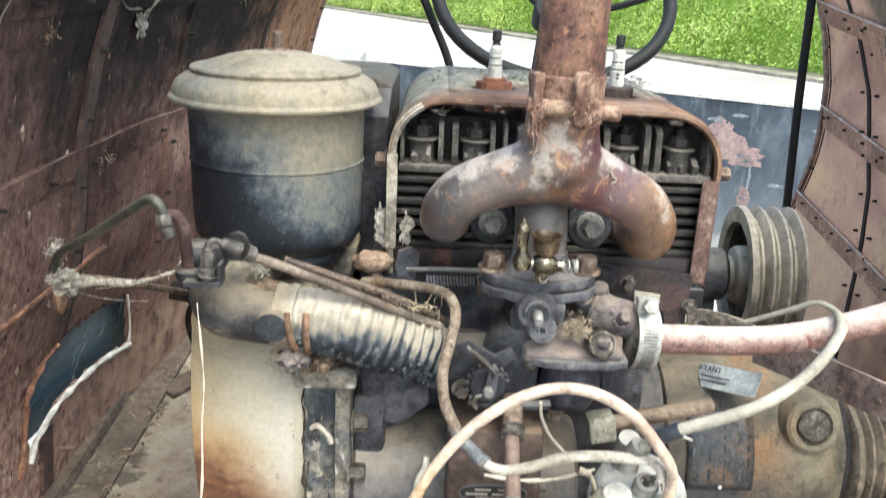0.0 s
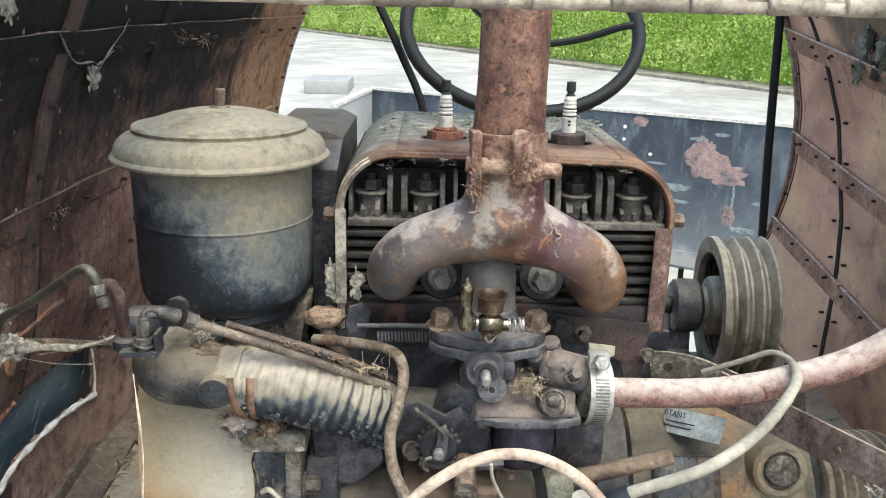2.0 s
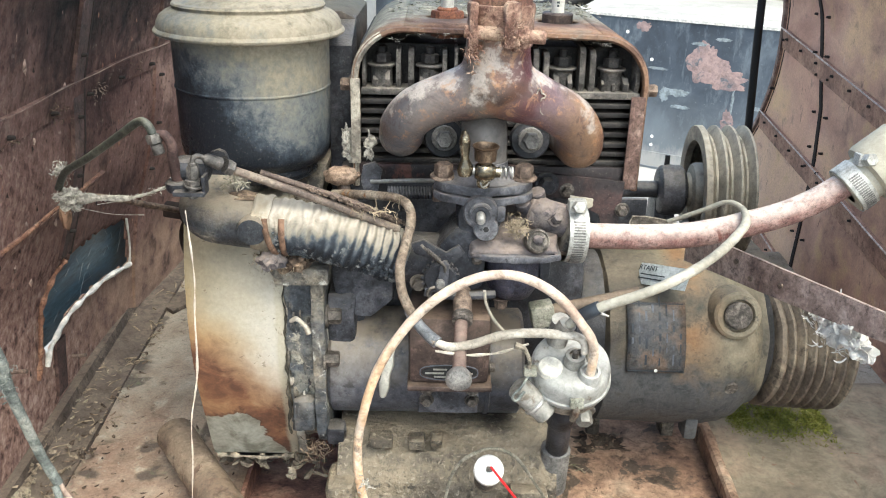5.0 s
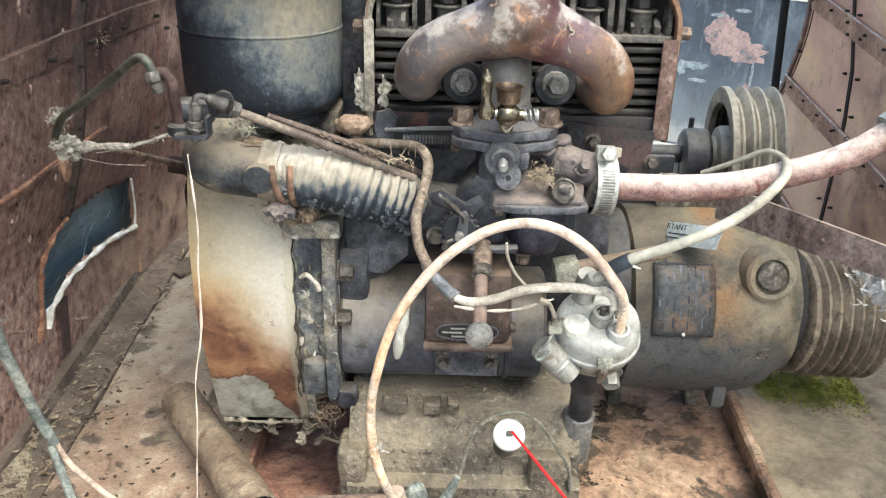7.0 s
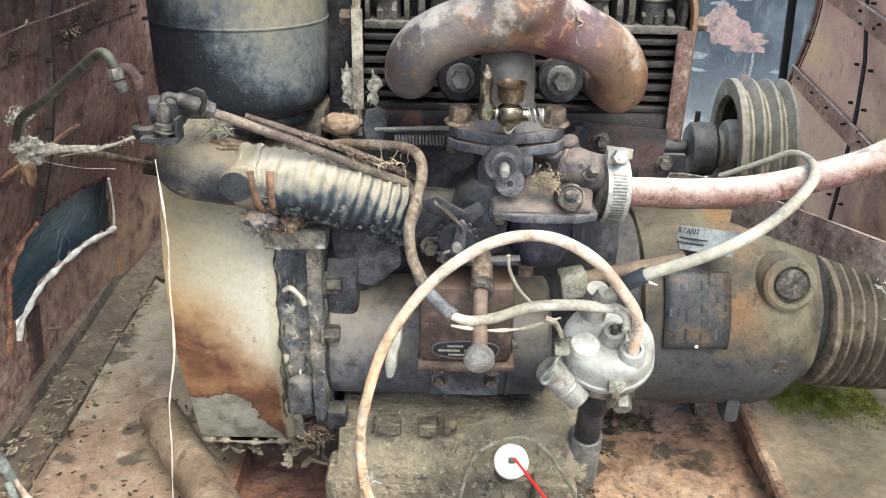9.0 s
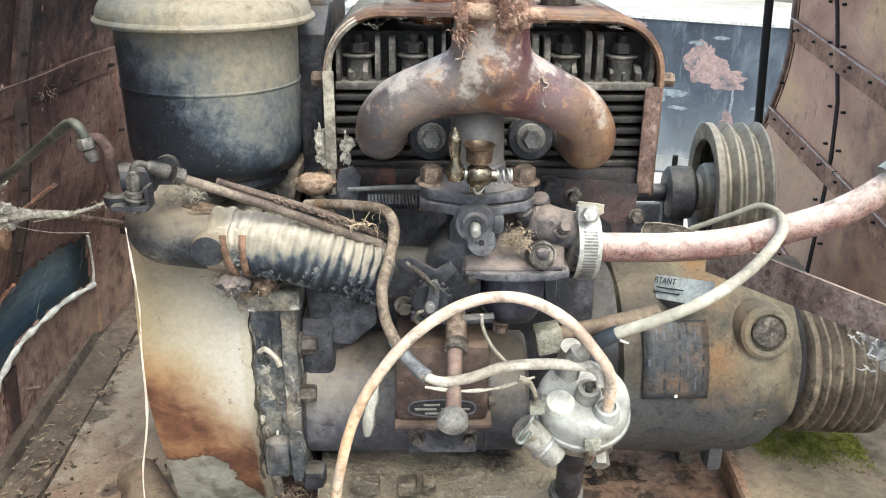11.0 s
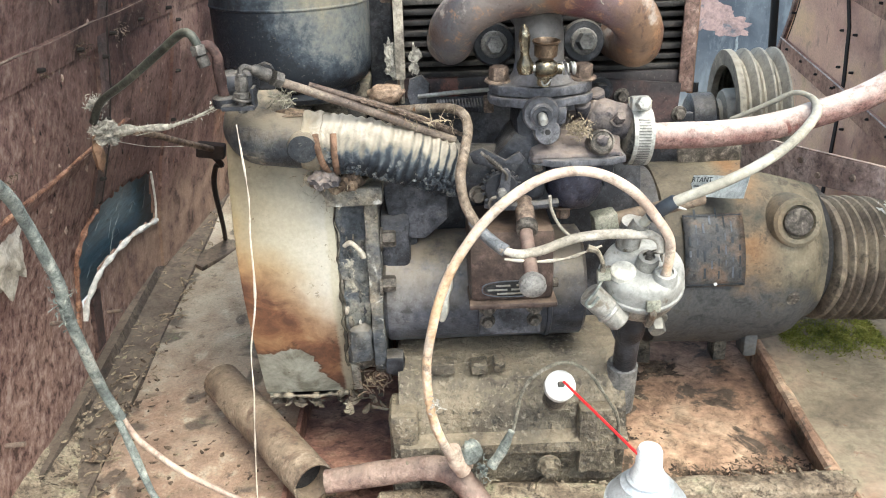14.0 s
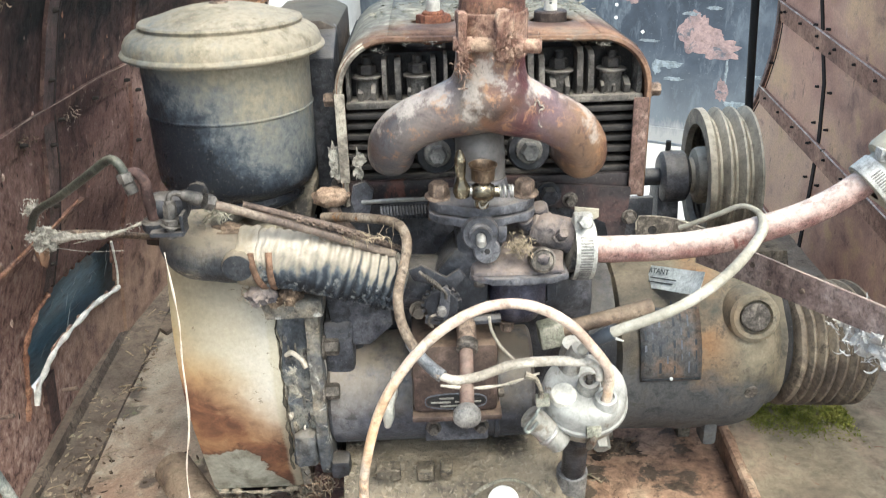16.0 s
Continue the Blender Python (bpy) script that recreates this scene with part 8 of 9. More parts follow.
port = part("oil_port", lathe([(0, -0.03), (0.034, -0.03), (0.0325, -0.012), (0.0305, -0.002), (0.0285, 0.002), (0.0285, 0.008), (0.025, 0.011), (0.020, 0.011), (0.0185, 0.006), (0, 0.006)], (0.408, 0.789, 0.465), (0.408, 0.706, 0.493), 36), M_gen, gen)
part("port_cap", lathe([(0, 0.004), (0.0165, 0.004), (0.0165, 0.012), (0.0145, 0.014), (0, 0.014)], (0.408, 0.789, 0.465), (0.408, 0.706, 0.493), 28), M_bolt, port, "round grey port cap")
part("end_boss", rod((0.410, 0.785, 0.378), (0.410, 0.768, 0.374), 0.009, 16), M_bolt, gen)
part("foot", block((0.380, 0.812, 0.296), (0.018, 0.03, 0.034), 0.006), M_gen, gen)
for x in (0.285, 0.395):
    part("support", rough(block((x, 0.945, 0.262), (0.018, 0.03, 0.14), 0.003), 1, 0.002, 40), M_dusty, gen)
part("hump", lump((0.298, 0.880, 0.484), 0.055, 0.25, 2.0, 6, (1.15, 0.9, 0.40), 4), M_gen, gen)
rp = [(0.050, 0.0), (0.074, 0.001), (0.0790, 0.004), (0.0800, 0.009), (0.0765, 0.013)]
for k in range(7):
    o = 0.014 + k * 0.0135
    rp += [(0.0700, o), (0.0740, o + 0.002), (0.0800, o + 0.005), (0.0808, o + 0.0072), (0.0790, o + 0.0095), (0.0700, o + 0.0122)]
rp += [(0.072, 0.110), (0, 0.111)]
# Black ring paints the shade in the gap before the ribs.
part("gap_shade", lathe([(0.05, 0), (0.0775, 0.001), (0.0775, 0.010), (0.05, 0.011)], (0.4625, gy, gz - 0.004), (0.60, gy, gz - 0.008), 48), M_black, gen)
part("ribbed_end", jitter(lathe(rp, (0.4730, 0.880, 0.3757), (0.60, 0.886, 0.366), 64), 0.0012, 30), M_ribs, gen, "grey-brown ribbed drive end")
tag = thing("warning_tag", (0.320, 0.808, 0.505), "bent silver warning tag with dark print", "tag")
tx = Vector((0.043, -0.0635, 0.019)).normalized()
tz_ = Vector((0.006, 0.0125, 0.020))
ty_ = tz_.cross(tx).normalized()
tz_ = tx.cross(ty_)
TAG = Matrix.Translation((0.320, 0.808, 0.505)) @ Matrix((tx, ty_, tz_)).transposed().to_4x4()
leaf = rough(block((0, 0, 0), (0.080, 0.0010, 0.027), 0), 3, 0.0, 40)
for v in leaf.verts:
    v.co.y += 0.0016 * math.sin(v.co.x * 110) + 0.0012 * math.sin(v.co.z * 150)
bmesh.ops.transform(leaf, matrix=TAG, verts=leaf.verts)
part("sheet", leaf, M_tag, tag)
txt = bpy.data.curves.new("lettering", "FONT")
txt.body, txt.size, txt.extrude = "RTANT", 0.0090, 0.0002
t_ob = new("lettering", txt)
t_ob.matrix_world = TAG @ Matrix.Translation((-0.036, -0.0036, 0.004)) @ Matrix.Rotation(radians(90), 4, "X")
bpy.context.view_layer.update()
t_me = bpy.data.meshes.new_from_object(t_ob)
t_me.transform(t_ob.matrix_world)
bpy.data.objects.remove(t_ob)
t_me.materials.clear()
t_me.materials.append(M_darkprint)
t_part = new("lettering", t_me)
t_part.parent = tag
t_part.matrix_parent_inverse = Matrix.Translation(-tag.location)
for z, x0, x1 in ((-0.001, -0.032, 0.006), (-0.006, -0.034, 0.002)):
    one = block(((x0 + x1) / 2, -0.0030, z), (x1 - x0, 0.0008, 0.0013), 0)
    bmesh.ops.transform(one, matrix=TAG, verts=one.verts)
    part("print_bar", one, M_darkprint, tag)

bent = tagged(part("bent_bracket", rough(prism([(0.299, 0.5485), (0.3315, 0.5460), (0.358, 0.5385), (0.424, 0.512), (0.424, 0.505), (0.300, 0.505), (0.296, 0.5305)], 0.898, 0.902, "y", 0.0008), 2, 0.001, 40), M_bolt), "bent grey steel bracket with a bolt hole above the generator", "bracket")
# Nothing is cut through: a black disc paints the opening's dark inside.
part("bolt_hole_shade", lathe([(0, 0), (0.0055, 0), (0.0055, 0.0008), (0, 0.0008)], (0.3165, 0.8972, 0.5300), (0.3165, 0.80, 0.5300), 16), M_black, bent)
part("worn_edge", sweep([(0.2965, 0.8975, 0.5305), (0.2990, 0.8975, 0.5480), (0.3315, 0.8975, 0.5458), (0.358, 0.8975, 0.5383), (0.422, 0.8975, 0.5125)], 0.0009, 6, 2), M_cowl_edge, bent, "bright worn edge")


def bar_x(y):
    return 0.386 - 0.3415 * (y - 0.67)


def bar(poly, t):
    bm = prism(poly, -t / 2, t / 2, "x", 0.0008)
    for v in bm.verts:
        v.co.x += bar_x(v.co.y)
    return bm


brk = tagged(part("angle_bracket", rough(bar([(0.80, 0.569), (0.62, 0.5875), (0.45, 0.605), (0.45, 0.583), (0.62, 0.557), (0.80, 0.530)], 0.004), 2, 0.0006, 60), M_bracket), "rusty flat bracket bar running out from the engine", "bracket")
part("bar_edge", sweep([(bar_x(y) - 0.0005, y, 0.569 + 0.103 * (0.80 - y)) for y in (0.80, 0.70, 0.60, 0.52, 0.45)], 0.0014, 8, 4), M_strip, brk, "pale worn upper edge")
for y, z in ((0.691, 0.557), (0.715, 0.566), (0.650, 0.568)):
    part("bar_bolt", rod((bar_x(y) - 0.001, y, z), (bar_x(y) - 0.004, y - 0.0015, z), 0.0032, 10), M_rustbolt, brk)
flock = rag((0.424, 0.580, 0.556), (0.008, 0.022, 0.014), 41)
for c, size, k in (((0.425, 0.615, 0.549), (0.007, 0.020, 0.012), 42), ((0.431, 0.560, 0.549), (0.008, 0.018, 0.010), 43)):
    other = bpy.data.meshes.new("flock_part")
    rag(c, size, k).to_mesh(other)
    flock.from_mesh(other)
    bpy.data.meshes.remove(other)
clump((0.425, 0.595, 0.552), (0.014, 0.045, 0.018), 120, 44, flock, 0.0005, 0.9)
tagged(part("wool_tuft", flock, M_torn), "dirty white wool tuft caught on the bracket", "wool", kind="stuff")
tagged(part("metal_tab", rough(prism([(0.182, 0.641), (0.206, 0.638), (0.2055, 0.630), (0.197, 0.6255), (0.190, 0.6285), (0.183, 0.6300)], 0.699, 0.702, "y", 0.0008), 2, 0.0008, 80), M_connector), "small bent pale metal tab behind the hose", "bracket")
uni = tagged(part("brass_union", block((0.156, 0.660, 0.527), (0.024, 0.02, 0.024), 0.003, (0, -10, 4)), M_union), "square dull brass pipe union", "union")
part("tail_pipe", sweep([(0.164, 0.661, 0.529), (0.20, 0.668, 0.534), (0.258, 0.680, 0.542)], 0.0075, 14, 4, wobble=0.06), M_rustpipe, uni, "tan copper tail pipe")

# ---- governor linkage under the cowl ----
gov = thing("governor_linkage", (-0.01, 0.74, 0.64), "spring and rod linkage below the cowl", "linkage")
part("lever_plate", prism([(-0.030, 0.660), (-0.018, 0.664), (-0.010, 0.655), (-0.016, 0.628), (-0.028, 0.626), (-0.033, 0.645)], 0.728, 0.733, "y", 0.001), M_engine, gov)
part("rod", sweep([(-0.022, 0.727, 0.643), (0.02, 0.715, 0.649), (0.052, 0.70, 0.654)], 0.0022, 8, 4), M_steel, gov)
part("spring", sweep([(-0.004 + i * 0.00075, 0.720 + 0.006 * math.cos(i * 1.57), 0.634 + 0.006 * math.sin(i * 1.57)) for i in range(64)], 0.0013, 6, 2), M_engine, gov)
part("spring_end", block((0.047, 0.715, 0.636), (0.010, 0.012, 0.016), 0.002), M_rustbolt, gov)
tagged(part("oil_cap_knob", lump((-0.055, 0.752, 0.641), 0.019, 0.22, 2.4, 7, (1.0, 0.6, 0.55), 4), M_mushroom), "rough pinkish tan mushroom-shaped knob on a stem", "knob")
tagged(part("knob_stem", sweep([(-0.055, 0.756, 0.636), (-0.05, 0.75, 0.620), (-0.035, 0.745, 0.600), (-0.03, 0.745, 0.585)], 0.007, 10, 4), M_tubeb), "rusty stem under the knob", "stem")

# ---- fuel valve and pipes on the air side ----
val = thing("fuel_valve", (-0.180, 0.612, 0.66), "black fuel valve with a steel clamp", "valve")
part("elbow", sweep([(-0.198, 0.606, 0.7210), (-0.1915, 0.606, 0.7208), (-0.1870, 0.607, 0.712), (-0.1875, 0.609, 0.700), (-0.187, 0.612, 0.687), (-0.186, 0.613, 0.674)], lambda t: 0.0040 + 0.0010 * ease(t * 1.2), 16, 8), M_ribwine, val, "dark brown rubber elbow")
part("foot_cap", lathe([(0, 0), (0.010, 0), (0.0112, 0.003), (0.0112, 0.008), (0.009, 0.010), (0, 0.010)], (-0.186, 0.613, 0.668), (-0.186, 0.613, 0.70), 20), M_engine_d, val)
part("body", rough(block((-0.176, 0.623, 0.685), (0.034, 0.026, 0.022), 0.008), 3, 0.0015, 60), M_engine_d, val)
part("clamp_plate", block((-0.1725, 0.602, 0.6705), (0.028, 0.017, 0.0045), 0.0015), M_engine_d, val)
part("clamp_cheek", block((-0.1595, 0.603, 0.678), (0.003, 0.015, 0.017), 0.001), M_engine_d, val)
part("bolt", rod((-0.1698, 0.599, 0.666), (-0.1675, 0.599, 0.699), 0.0042, 14), M_zincdull, val, "dull zinc bolt")
part("bolt_washer", rod((-0.1692, 0.599, 0.6765), (-0.1688, 0.599, 0.6785), 0.0085, 18), M_zincdull, val)
part("bolt_nut", hexbolt((-0.1690, 0.599, 0.6780), (-0.1685, 0.599, 0.6835), 0.0074, False), M_zincdull, val)
part("bolt_hexagon", hexbolt((-0.1685, 0.599, 0.6835), (-0.1677, 0.599, 0.6960), 0.0056, False), M_zincdull, val)
tab = prism([(-0.1665, 0.675), (-0.1660, 0.690), (-0.1620, 0.697), (-0.1550, 0.6995), (-0.1490, 0.697), (-0.1460, 0.690), (-0.1470, 0.675)], 0.638, 0.645, "y", 0.002)
part("mounting_lug", tab, M_engine_d, val)
# Thin black disc in place of the lug opening's shaded inside.
part("lug_hole_shade", lathe([(0, 0), (0.0030, 0), (0.0030, 0.0006), (0, 0.0006)], (-0.1490, 0.6382, 0.6915), (-0.1490, 0.60, 0.6915), 14), M_black, val)
pipe = tagged(part("fuel_pipe", sweep([(-0.1985, 0.603, 0.7120), (-0.2005, 0.603, 0.722), (-0.206, 0.605, 0.731), (-0.216, 0.612, 0.730), (-0.240, 0.630, 0.713), (-0.287, 0.668, 0.680), (-0.325, 0.702, 0.655), (-0.345, 0.724, 0.630)], 0.0038, 12, 7), M_pipegreen), "dull green-grey fuel pipe bent over to the wall", "pipe")
part("union_nut", hexbolt((-0.1990, 0.603, 0.7135), (-0.2008, 0.603, 0.7225), 0.0068, False), M_zincdull, pipe, "dull zinc union nut")
part("union_tail", rod((-0.1965, 0.603, 0.7045), (-0.1990, 0.603, 0.7140), 0.0052, 14), M_zincdull, pipe)
pipe = tagged(part("fuel_line", sweep([(-0.145, 0.6195, 0.6885), (-0.125, 0.627, 0.679), (-0.108, 0.632, 0.671), (-0.063, 0.642, 0.651), (-0.017, 0.650, 0.630), (0.011, 0.655, 0.618)], 0.0039, 12, 7, wobble=0.06), M_purplepipe), "purple-brown fuel line lying along the hose", "pipe")
part("hooked_tube", sweep([(-0.1676, 0.599, 0.697), (-0.1672, 0.5995, 0.7020), (-0.1640, 0.603, 0.7035), (-0.1585, 0.608, 0.7000)], 0.0024, 10, 6), M_zincdull, pipe, "thin hooked steel tube")
part("union_body", lathe([(0, 0), (0.0030, 0), (0.0050, 0.003), (0.0056, 0.012), (0.0060, 0.017), (0, 0.017)], (-0.1600, 0.6070, 0.7010), (-0.1450, 0.6180, 0.6905), 18), M_zincdull, pipe)
part("union_nut", hexbolt((-0.1455, 0.6178, 0.6908), (-0.1385, 0.6225, 0.6865), 0.0074, False), M_zincdull, pipe)
tagged(part("vent_line", sweep([(-0.118, 0.640, 0.678), (-0.076, 0.647, 0.662), (-0.047, 0.651, 0.651), (-0.013, 0.657, 0.636), (0.010, 0.660, 0.622)], 0.0030, 10, 6, wobble=0.1), M_tubeb), "thin rusty vent pipe beside the fuel line", "pipe")
chain = bmesh.new()
cpts = curve_points([(-0.076, 0.639, 0.664), (-0.047, 0.643, 0.653), (-0.013, 0.649, 0.638), (0.005, 0.654, 0.630), (0.018, 0.658, 0.622)], 9)
for k, (a, b) in enumerate(zip(cpts, cpts[1:])):
    w = Vector((0, 0.6, 0.8)) if k % 2 else Vector((0, -0.8, 0.6))
    for sgn in (-1, 1):
        rod(a + w * 0.0016 * sgn, b + (b - a) * 0.25 + w * 0.0016 * sgn, 0.0008, 6, bm=chain)
tagged(part("bead_chain", chain, M_rustbolt), "thin rusty chain lying on the fuel line", "chain")
tagged(part("throttle_rod", sweep([(-0.340, 0.735, 0.618), (-0.312, 0.765, 0.606), (-0.295, 0.82, 0.580), (-0.273, 0.88, 0.551)], 0.0038, 10, 5), M_rustbolt), "thin rusty throttle rod from the wall", "rod")
clip = tagged(part("rod_clip", block((-0.277, 0.892, 0.546), (0.034, 0.016, 0.018), 0.003, (0, 8, 0)), M_seam), "small black clip at the end of the rod", "clip")
tagged(part("bent_wire_rod", sweep([(-0.276, 0.90, 0.534), (-0.270, 0.905, 0.523), (-0.284, 0.93, 0.512), (-0.30, 0.97, 0.47), (-0.335, 1.12, 0.36), (-0.378, 1.29, 0.262), (-0.384, 1.306, 0.258)], 0.0036, 8, 5), M_seam), "thin dark bent rod reaching down to the floor", "rod")
tuft = rag((-0.331, 0.720, 0.620), (0.014, 0.008, 0.009), 51)
clump((-0.330, 0.719, 0.620), (0.015, 0.010, 0.011), 150, 52, tuft, 0.0004, 0.9)
tagged(part("wool_tuft", tuft, M_wool), "dirty white wool tuft knotted on the pipe", "wool", kind="stuff")
tuft = rag((-0.343, 0.733, 0.645), (0.006, 0.005, 0.005), 55)
clump((-0.343, 0.733, 0.645), (0.010, 0.008, 0.010), 70, 57, tuft, 0.0004, 0.8)
tagged(part("wool_tuft", tuft, M_wool), "dirty white wool caught at the pipe bend", "wool", kind="stuff")
rope = [(-0.322, 0.716, 0.621), (-0.302, 0.710, 0.625), (-0.282, 0.705, 0.627), (-0.262, 0.702, 0.629), (-0.238, 0.700, 0.637), (-0.208, 0.697, 0.652)]
strand = sweep(rope, lambda t: 0.0034 * (1 - t) ** 1.2 + 0.0008, 8, 10, wobble=1.1)
for k, q in enumerate(curve_points(rope, 3)):
    clump(q, (0.007, 0.003, 0.003), 8, 300 + k, strand, 0.0003, 0.9)
tagged(part("wool_strand", strand, M_wool), "twisted fuzzy strand of wool on the rod", "wool")
threads = bmesh.new()
for a, b in (((-0.300, 0.707, 0.619), (-0.212, 0.698, 0.646)), ((-0.325, 0.716, 0.612), (-0.262, 0.73, 0.600))):
    a, b = Vector(a), Vector(b)
    sweep([a, a.lerp(b, 0.5) + Vector((0, 0, -0.003)), b], 0.0004, 5, 5, threads, 0.6)
tagged(part("web_threads", threads, M_wool), "thin web threads from the wool to the valve", "cobweb", kind="stuff")
for c, size, k in (((-0.0495, 0.760, 0.678), (0.0050, 0.003, 0.012), 53), ((-0.046, 0.760, 0.662), (0.0062, 0.003, 0.006), 56), ((-0.0245, 0.747, 0.674), (0.0042, 0.003, 0.012), 54)):
    tagged(part("lint_rag", rag(c, size, k), M_wool), "white lint rag hanging on the cowl edge", "lint", kind="stuff")
tagged(part("orange_flake", lump((-0.372, 0.79, 0.578), 0.02, 0.4, 2, 3, (0.25, 0.45, 1.0)), M_tape), "flake of orange rust on the wall", "rust flake")
tagged(part("hanging_string", sweep([(-0.173, 0.583, 0.660), (-0.170, 0.580, 0.60), (-0.173, 0.580, 0.56), (-0.176, 0.580, 0.50), (-0.186, 0.580, 0.446), (-0.189, 0.58, 0.40), (-0.193, 0.580, 0.36), (-0.200, 0.58, 0.28), (-0.203, 0.58, 0.21)], 0.00075, 6, 22, wobble=1.1), M_string), "pale frayed string hanging from the valve", "string")

def wall_pt(y, z, o=0.006):
    return (left_x(y, z) + o, y, z)


web = bmesh.new()
for q in (((0.744, 0.908), (0.725, 0.902), (0.705, 0.892), (0.685, 0.878), (0.672, 0.858), (0.664, 0.836)), ((1.052, 0.896), (1.045, 0.880), (1.030, 0.862), (1.016, 0.846), (1.010, 0.838)), ((0.870, 0.886), (0.905, 0.866), (0.940, 0.852), (0.985, 0.850), (1.010, 0.842)), ((1.0, 0.845), (1.02, 0.851), (1.045, 0.862)), ((1.23, 0.885), (1.26, 0.868), (1.30, 0.862), (1.34, 0.868))):
    sweep([wall_pt(y, z, 0.007 + 0.003 * math.sin(9 * y)) for y, z in q], lambda t: 0.0005 + 0.0010 * math.sin(t * 8) ** 2, 6, 6, web, 0.9)
tagged(part("cobweb", web, M_cobweb), "grey cobweb strands hanging on the wall", "cobweb", kind="stuff")
for y, z, w, h, seed in ((0.752, 0.914, 0.013, 0.012, 3), (1.004, 0.832, 0.017, 0.014, 5)):
    bm = lump((0, 0, 0), 1.0, 0.9, 2.0, seed, (0.0022, w, h), 4)
    jitter(bm, 0.003, 140)
    bmesh.ops.translate(bm, vec=wall_pt(y, z, 0.006), verts=bm.verts)
    tagged(part("web_rag", bm, M_rag), "grey rag of matted cobweb on the wall", "cobweb", kind="stuff")
for y, z, sy2, sz2, n, seed in ((0.765, 0.838, 0.016, 0.008, 40, 1), (0.833, 0.686, 0.022, 0.012, 60, 2), (0.967, 0.682, 0.022, 0.010, 50, 3), (0.740, 0.676, 0.010, 0.006, 20, 4), (1.25, 0.872, 0.03, 0.010, 50, 5), (1.33, 0.862, 0.03, 0.008, 40, 6), (1.10, 0.690, 0.03, 0.008, 30, 7), (0.64, 0.60, 0.02, 0.02, 20, 8)):
    tagged(part("lap_debris", clump(wall_pt(y, z, 0.004), (0.002, sy2 * 1.4, sz2), n // 2, 900 + seed, width=0.0004, curl=1.6), M_dirt if seed % 3 else M_lapdull), "dry straw and dirt caught on the wall lap", "debris", kind="stuff")
for k in range(150):
    r = random.Random(2000 + k)
    y, z = r.uniform(0.5, 1.25), r.uniform(0.32, 0.92)
    if in_hole(y, z) or in_hole(y, z - 0.02) or in_hole(y, z + 0.02):
        continue
    part("paint_scab", lump(wall_pt(y, z, 0.0008), 1.0, 0.8, 2.3, k, (0.0014, r.uniform(0.0012, 0.0028), r.uniform(0.002, 0.008)), 1), r.choice((M_lapdull, M_strip, M_rustlip, M_seam)), wall_left)
for y, z in ((0.763, 0.385), (0.632, 0.313), (0.95, 0.30)):
    part("wall_pin", rod(wall_pt(y, z, -0.002), wall_pt(y, z + 0.002, 0.022), 0.0028, 10), M_lapdull, wall_left)
lip_pts = [(left_x(y, z) + 0.004, y, z) for y, z in ((0.835, 0.330), (0.845, 0.365), (0.846, 0.402), (0.850, 0.430), (0.880, 0.456), (0.91, 0.466))]
part("rust_lip", sweep(lip_pts, lambda t: 0.0025 + 0.002 * math.sin(t * 23) ** 2, 7, 8, wobble=0.5), M_rustlip, wall_left, "curled orange rust lip of the hole")

peel_bm = lump((-0.420, 0.640, 0.540), 1.0, 0.5, 2.6, 5, (0.005, 0.036, 0.046), 4)
part("paint_scab", jitter(peel_bm, 0.003, 90), M_lead, wall_left, "pale peeling scab on the sheet")
for k in range(26):
    rr = random.Random(300 + k)
    y, z = rr.uniform(0.55, 0.92), rr.uniform(0.47, 0.76)
    part("paint_scab", lump((left_x(y, z) + 0.001, y, z), 1.0, 0.7, 2.4, k, (0.0022, rr.uniform(0.002, 0.005), rr.uniform(0.004, 0.012)), 2), M_strip, wall_left)

# ---- foreground cable, low pipes, litter ----
fc = tagged(part("armoured_cable", sweep([(-0.300, 0.385, 0.700), (-0.292, 0.42, 0.667), (-0.2945, 0.445, 0.634), (-0.292, 0.464, 0.582), (-0.295, 0.475, 0.544), (-0.295, 0.488, 0.504), (-0.294, 0.502, 0.460), (-0.285, 0.505, 0.429)], 0.0044, 14, 8, wobble=0.15), M_greencab), "grey-green armoured cable hanging before the wall", "cable")
axis = curve_points([(-0.300, 0.385, 0.700), (-0.292, 0.42, 0.667), (-0.2945, 0.445, 0.634), (-0.2925, 0.462, 0.588)], 120)
wound = [q + Vector((math.cos(k * 0.8), 0.5 * math.sin(k * 0.8), 0.35 * math.sin(k * 0.8))) * 0.0040 for k, q in enumerate(axis)]
part("armour", sweep(wound, 0.0011, 6, 1), M_greencab, fc, "wound grey-green armour")
part("white_core", sweep([(-0.287, 0.505, 0.436), (-0.277, 0.505, 0.410), (-0.261, 0.505, 0.389), (-0.239, 0.503, 0.369), (-0.210, 0.498, 0.353), (-0.170, 0.492, 0.330)], 0.0027, 12, 6), M_wire, fc, "bare cream inner core")
part("loose_strand", sweep([(-0.286, 0.50, 0.430), (-0.275, 0.49, 0.405), (-0.264, 0.48, 0.376), (-0.255, 0.475, 0.355), (-0.245, 0.47, 0.32)], 0.0032, 8, 6, wobble=0.2), M_greencab, fc)
part("frayed_knot", clump((-0.294, 0.469, 0.560), (0.0045, 0.0045, 0.020), 44, 61, width=0.0004, curl=1.6), M_greencab, fc)
lp = tagged(part("drain_pipe", lathe([(0.0215, 0.0), (0.0235, 0.0), (0.0235, 0.235), (0.0215, 0.235), (0.0205, 0.20), (0.0205, 0.03), (0.0215, 0.0)], (-0.283, 0.805, 0.272), (-0.143, 0.606, 0.262), 28), M_rustpipe), "rusty open-ended drain pipe lying in the sump", "pipe")
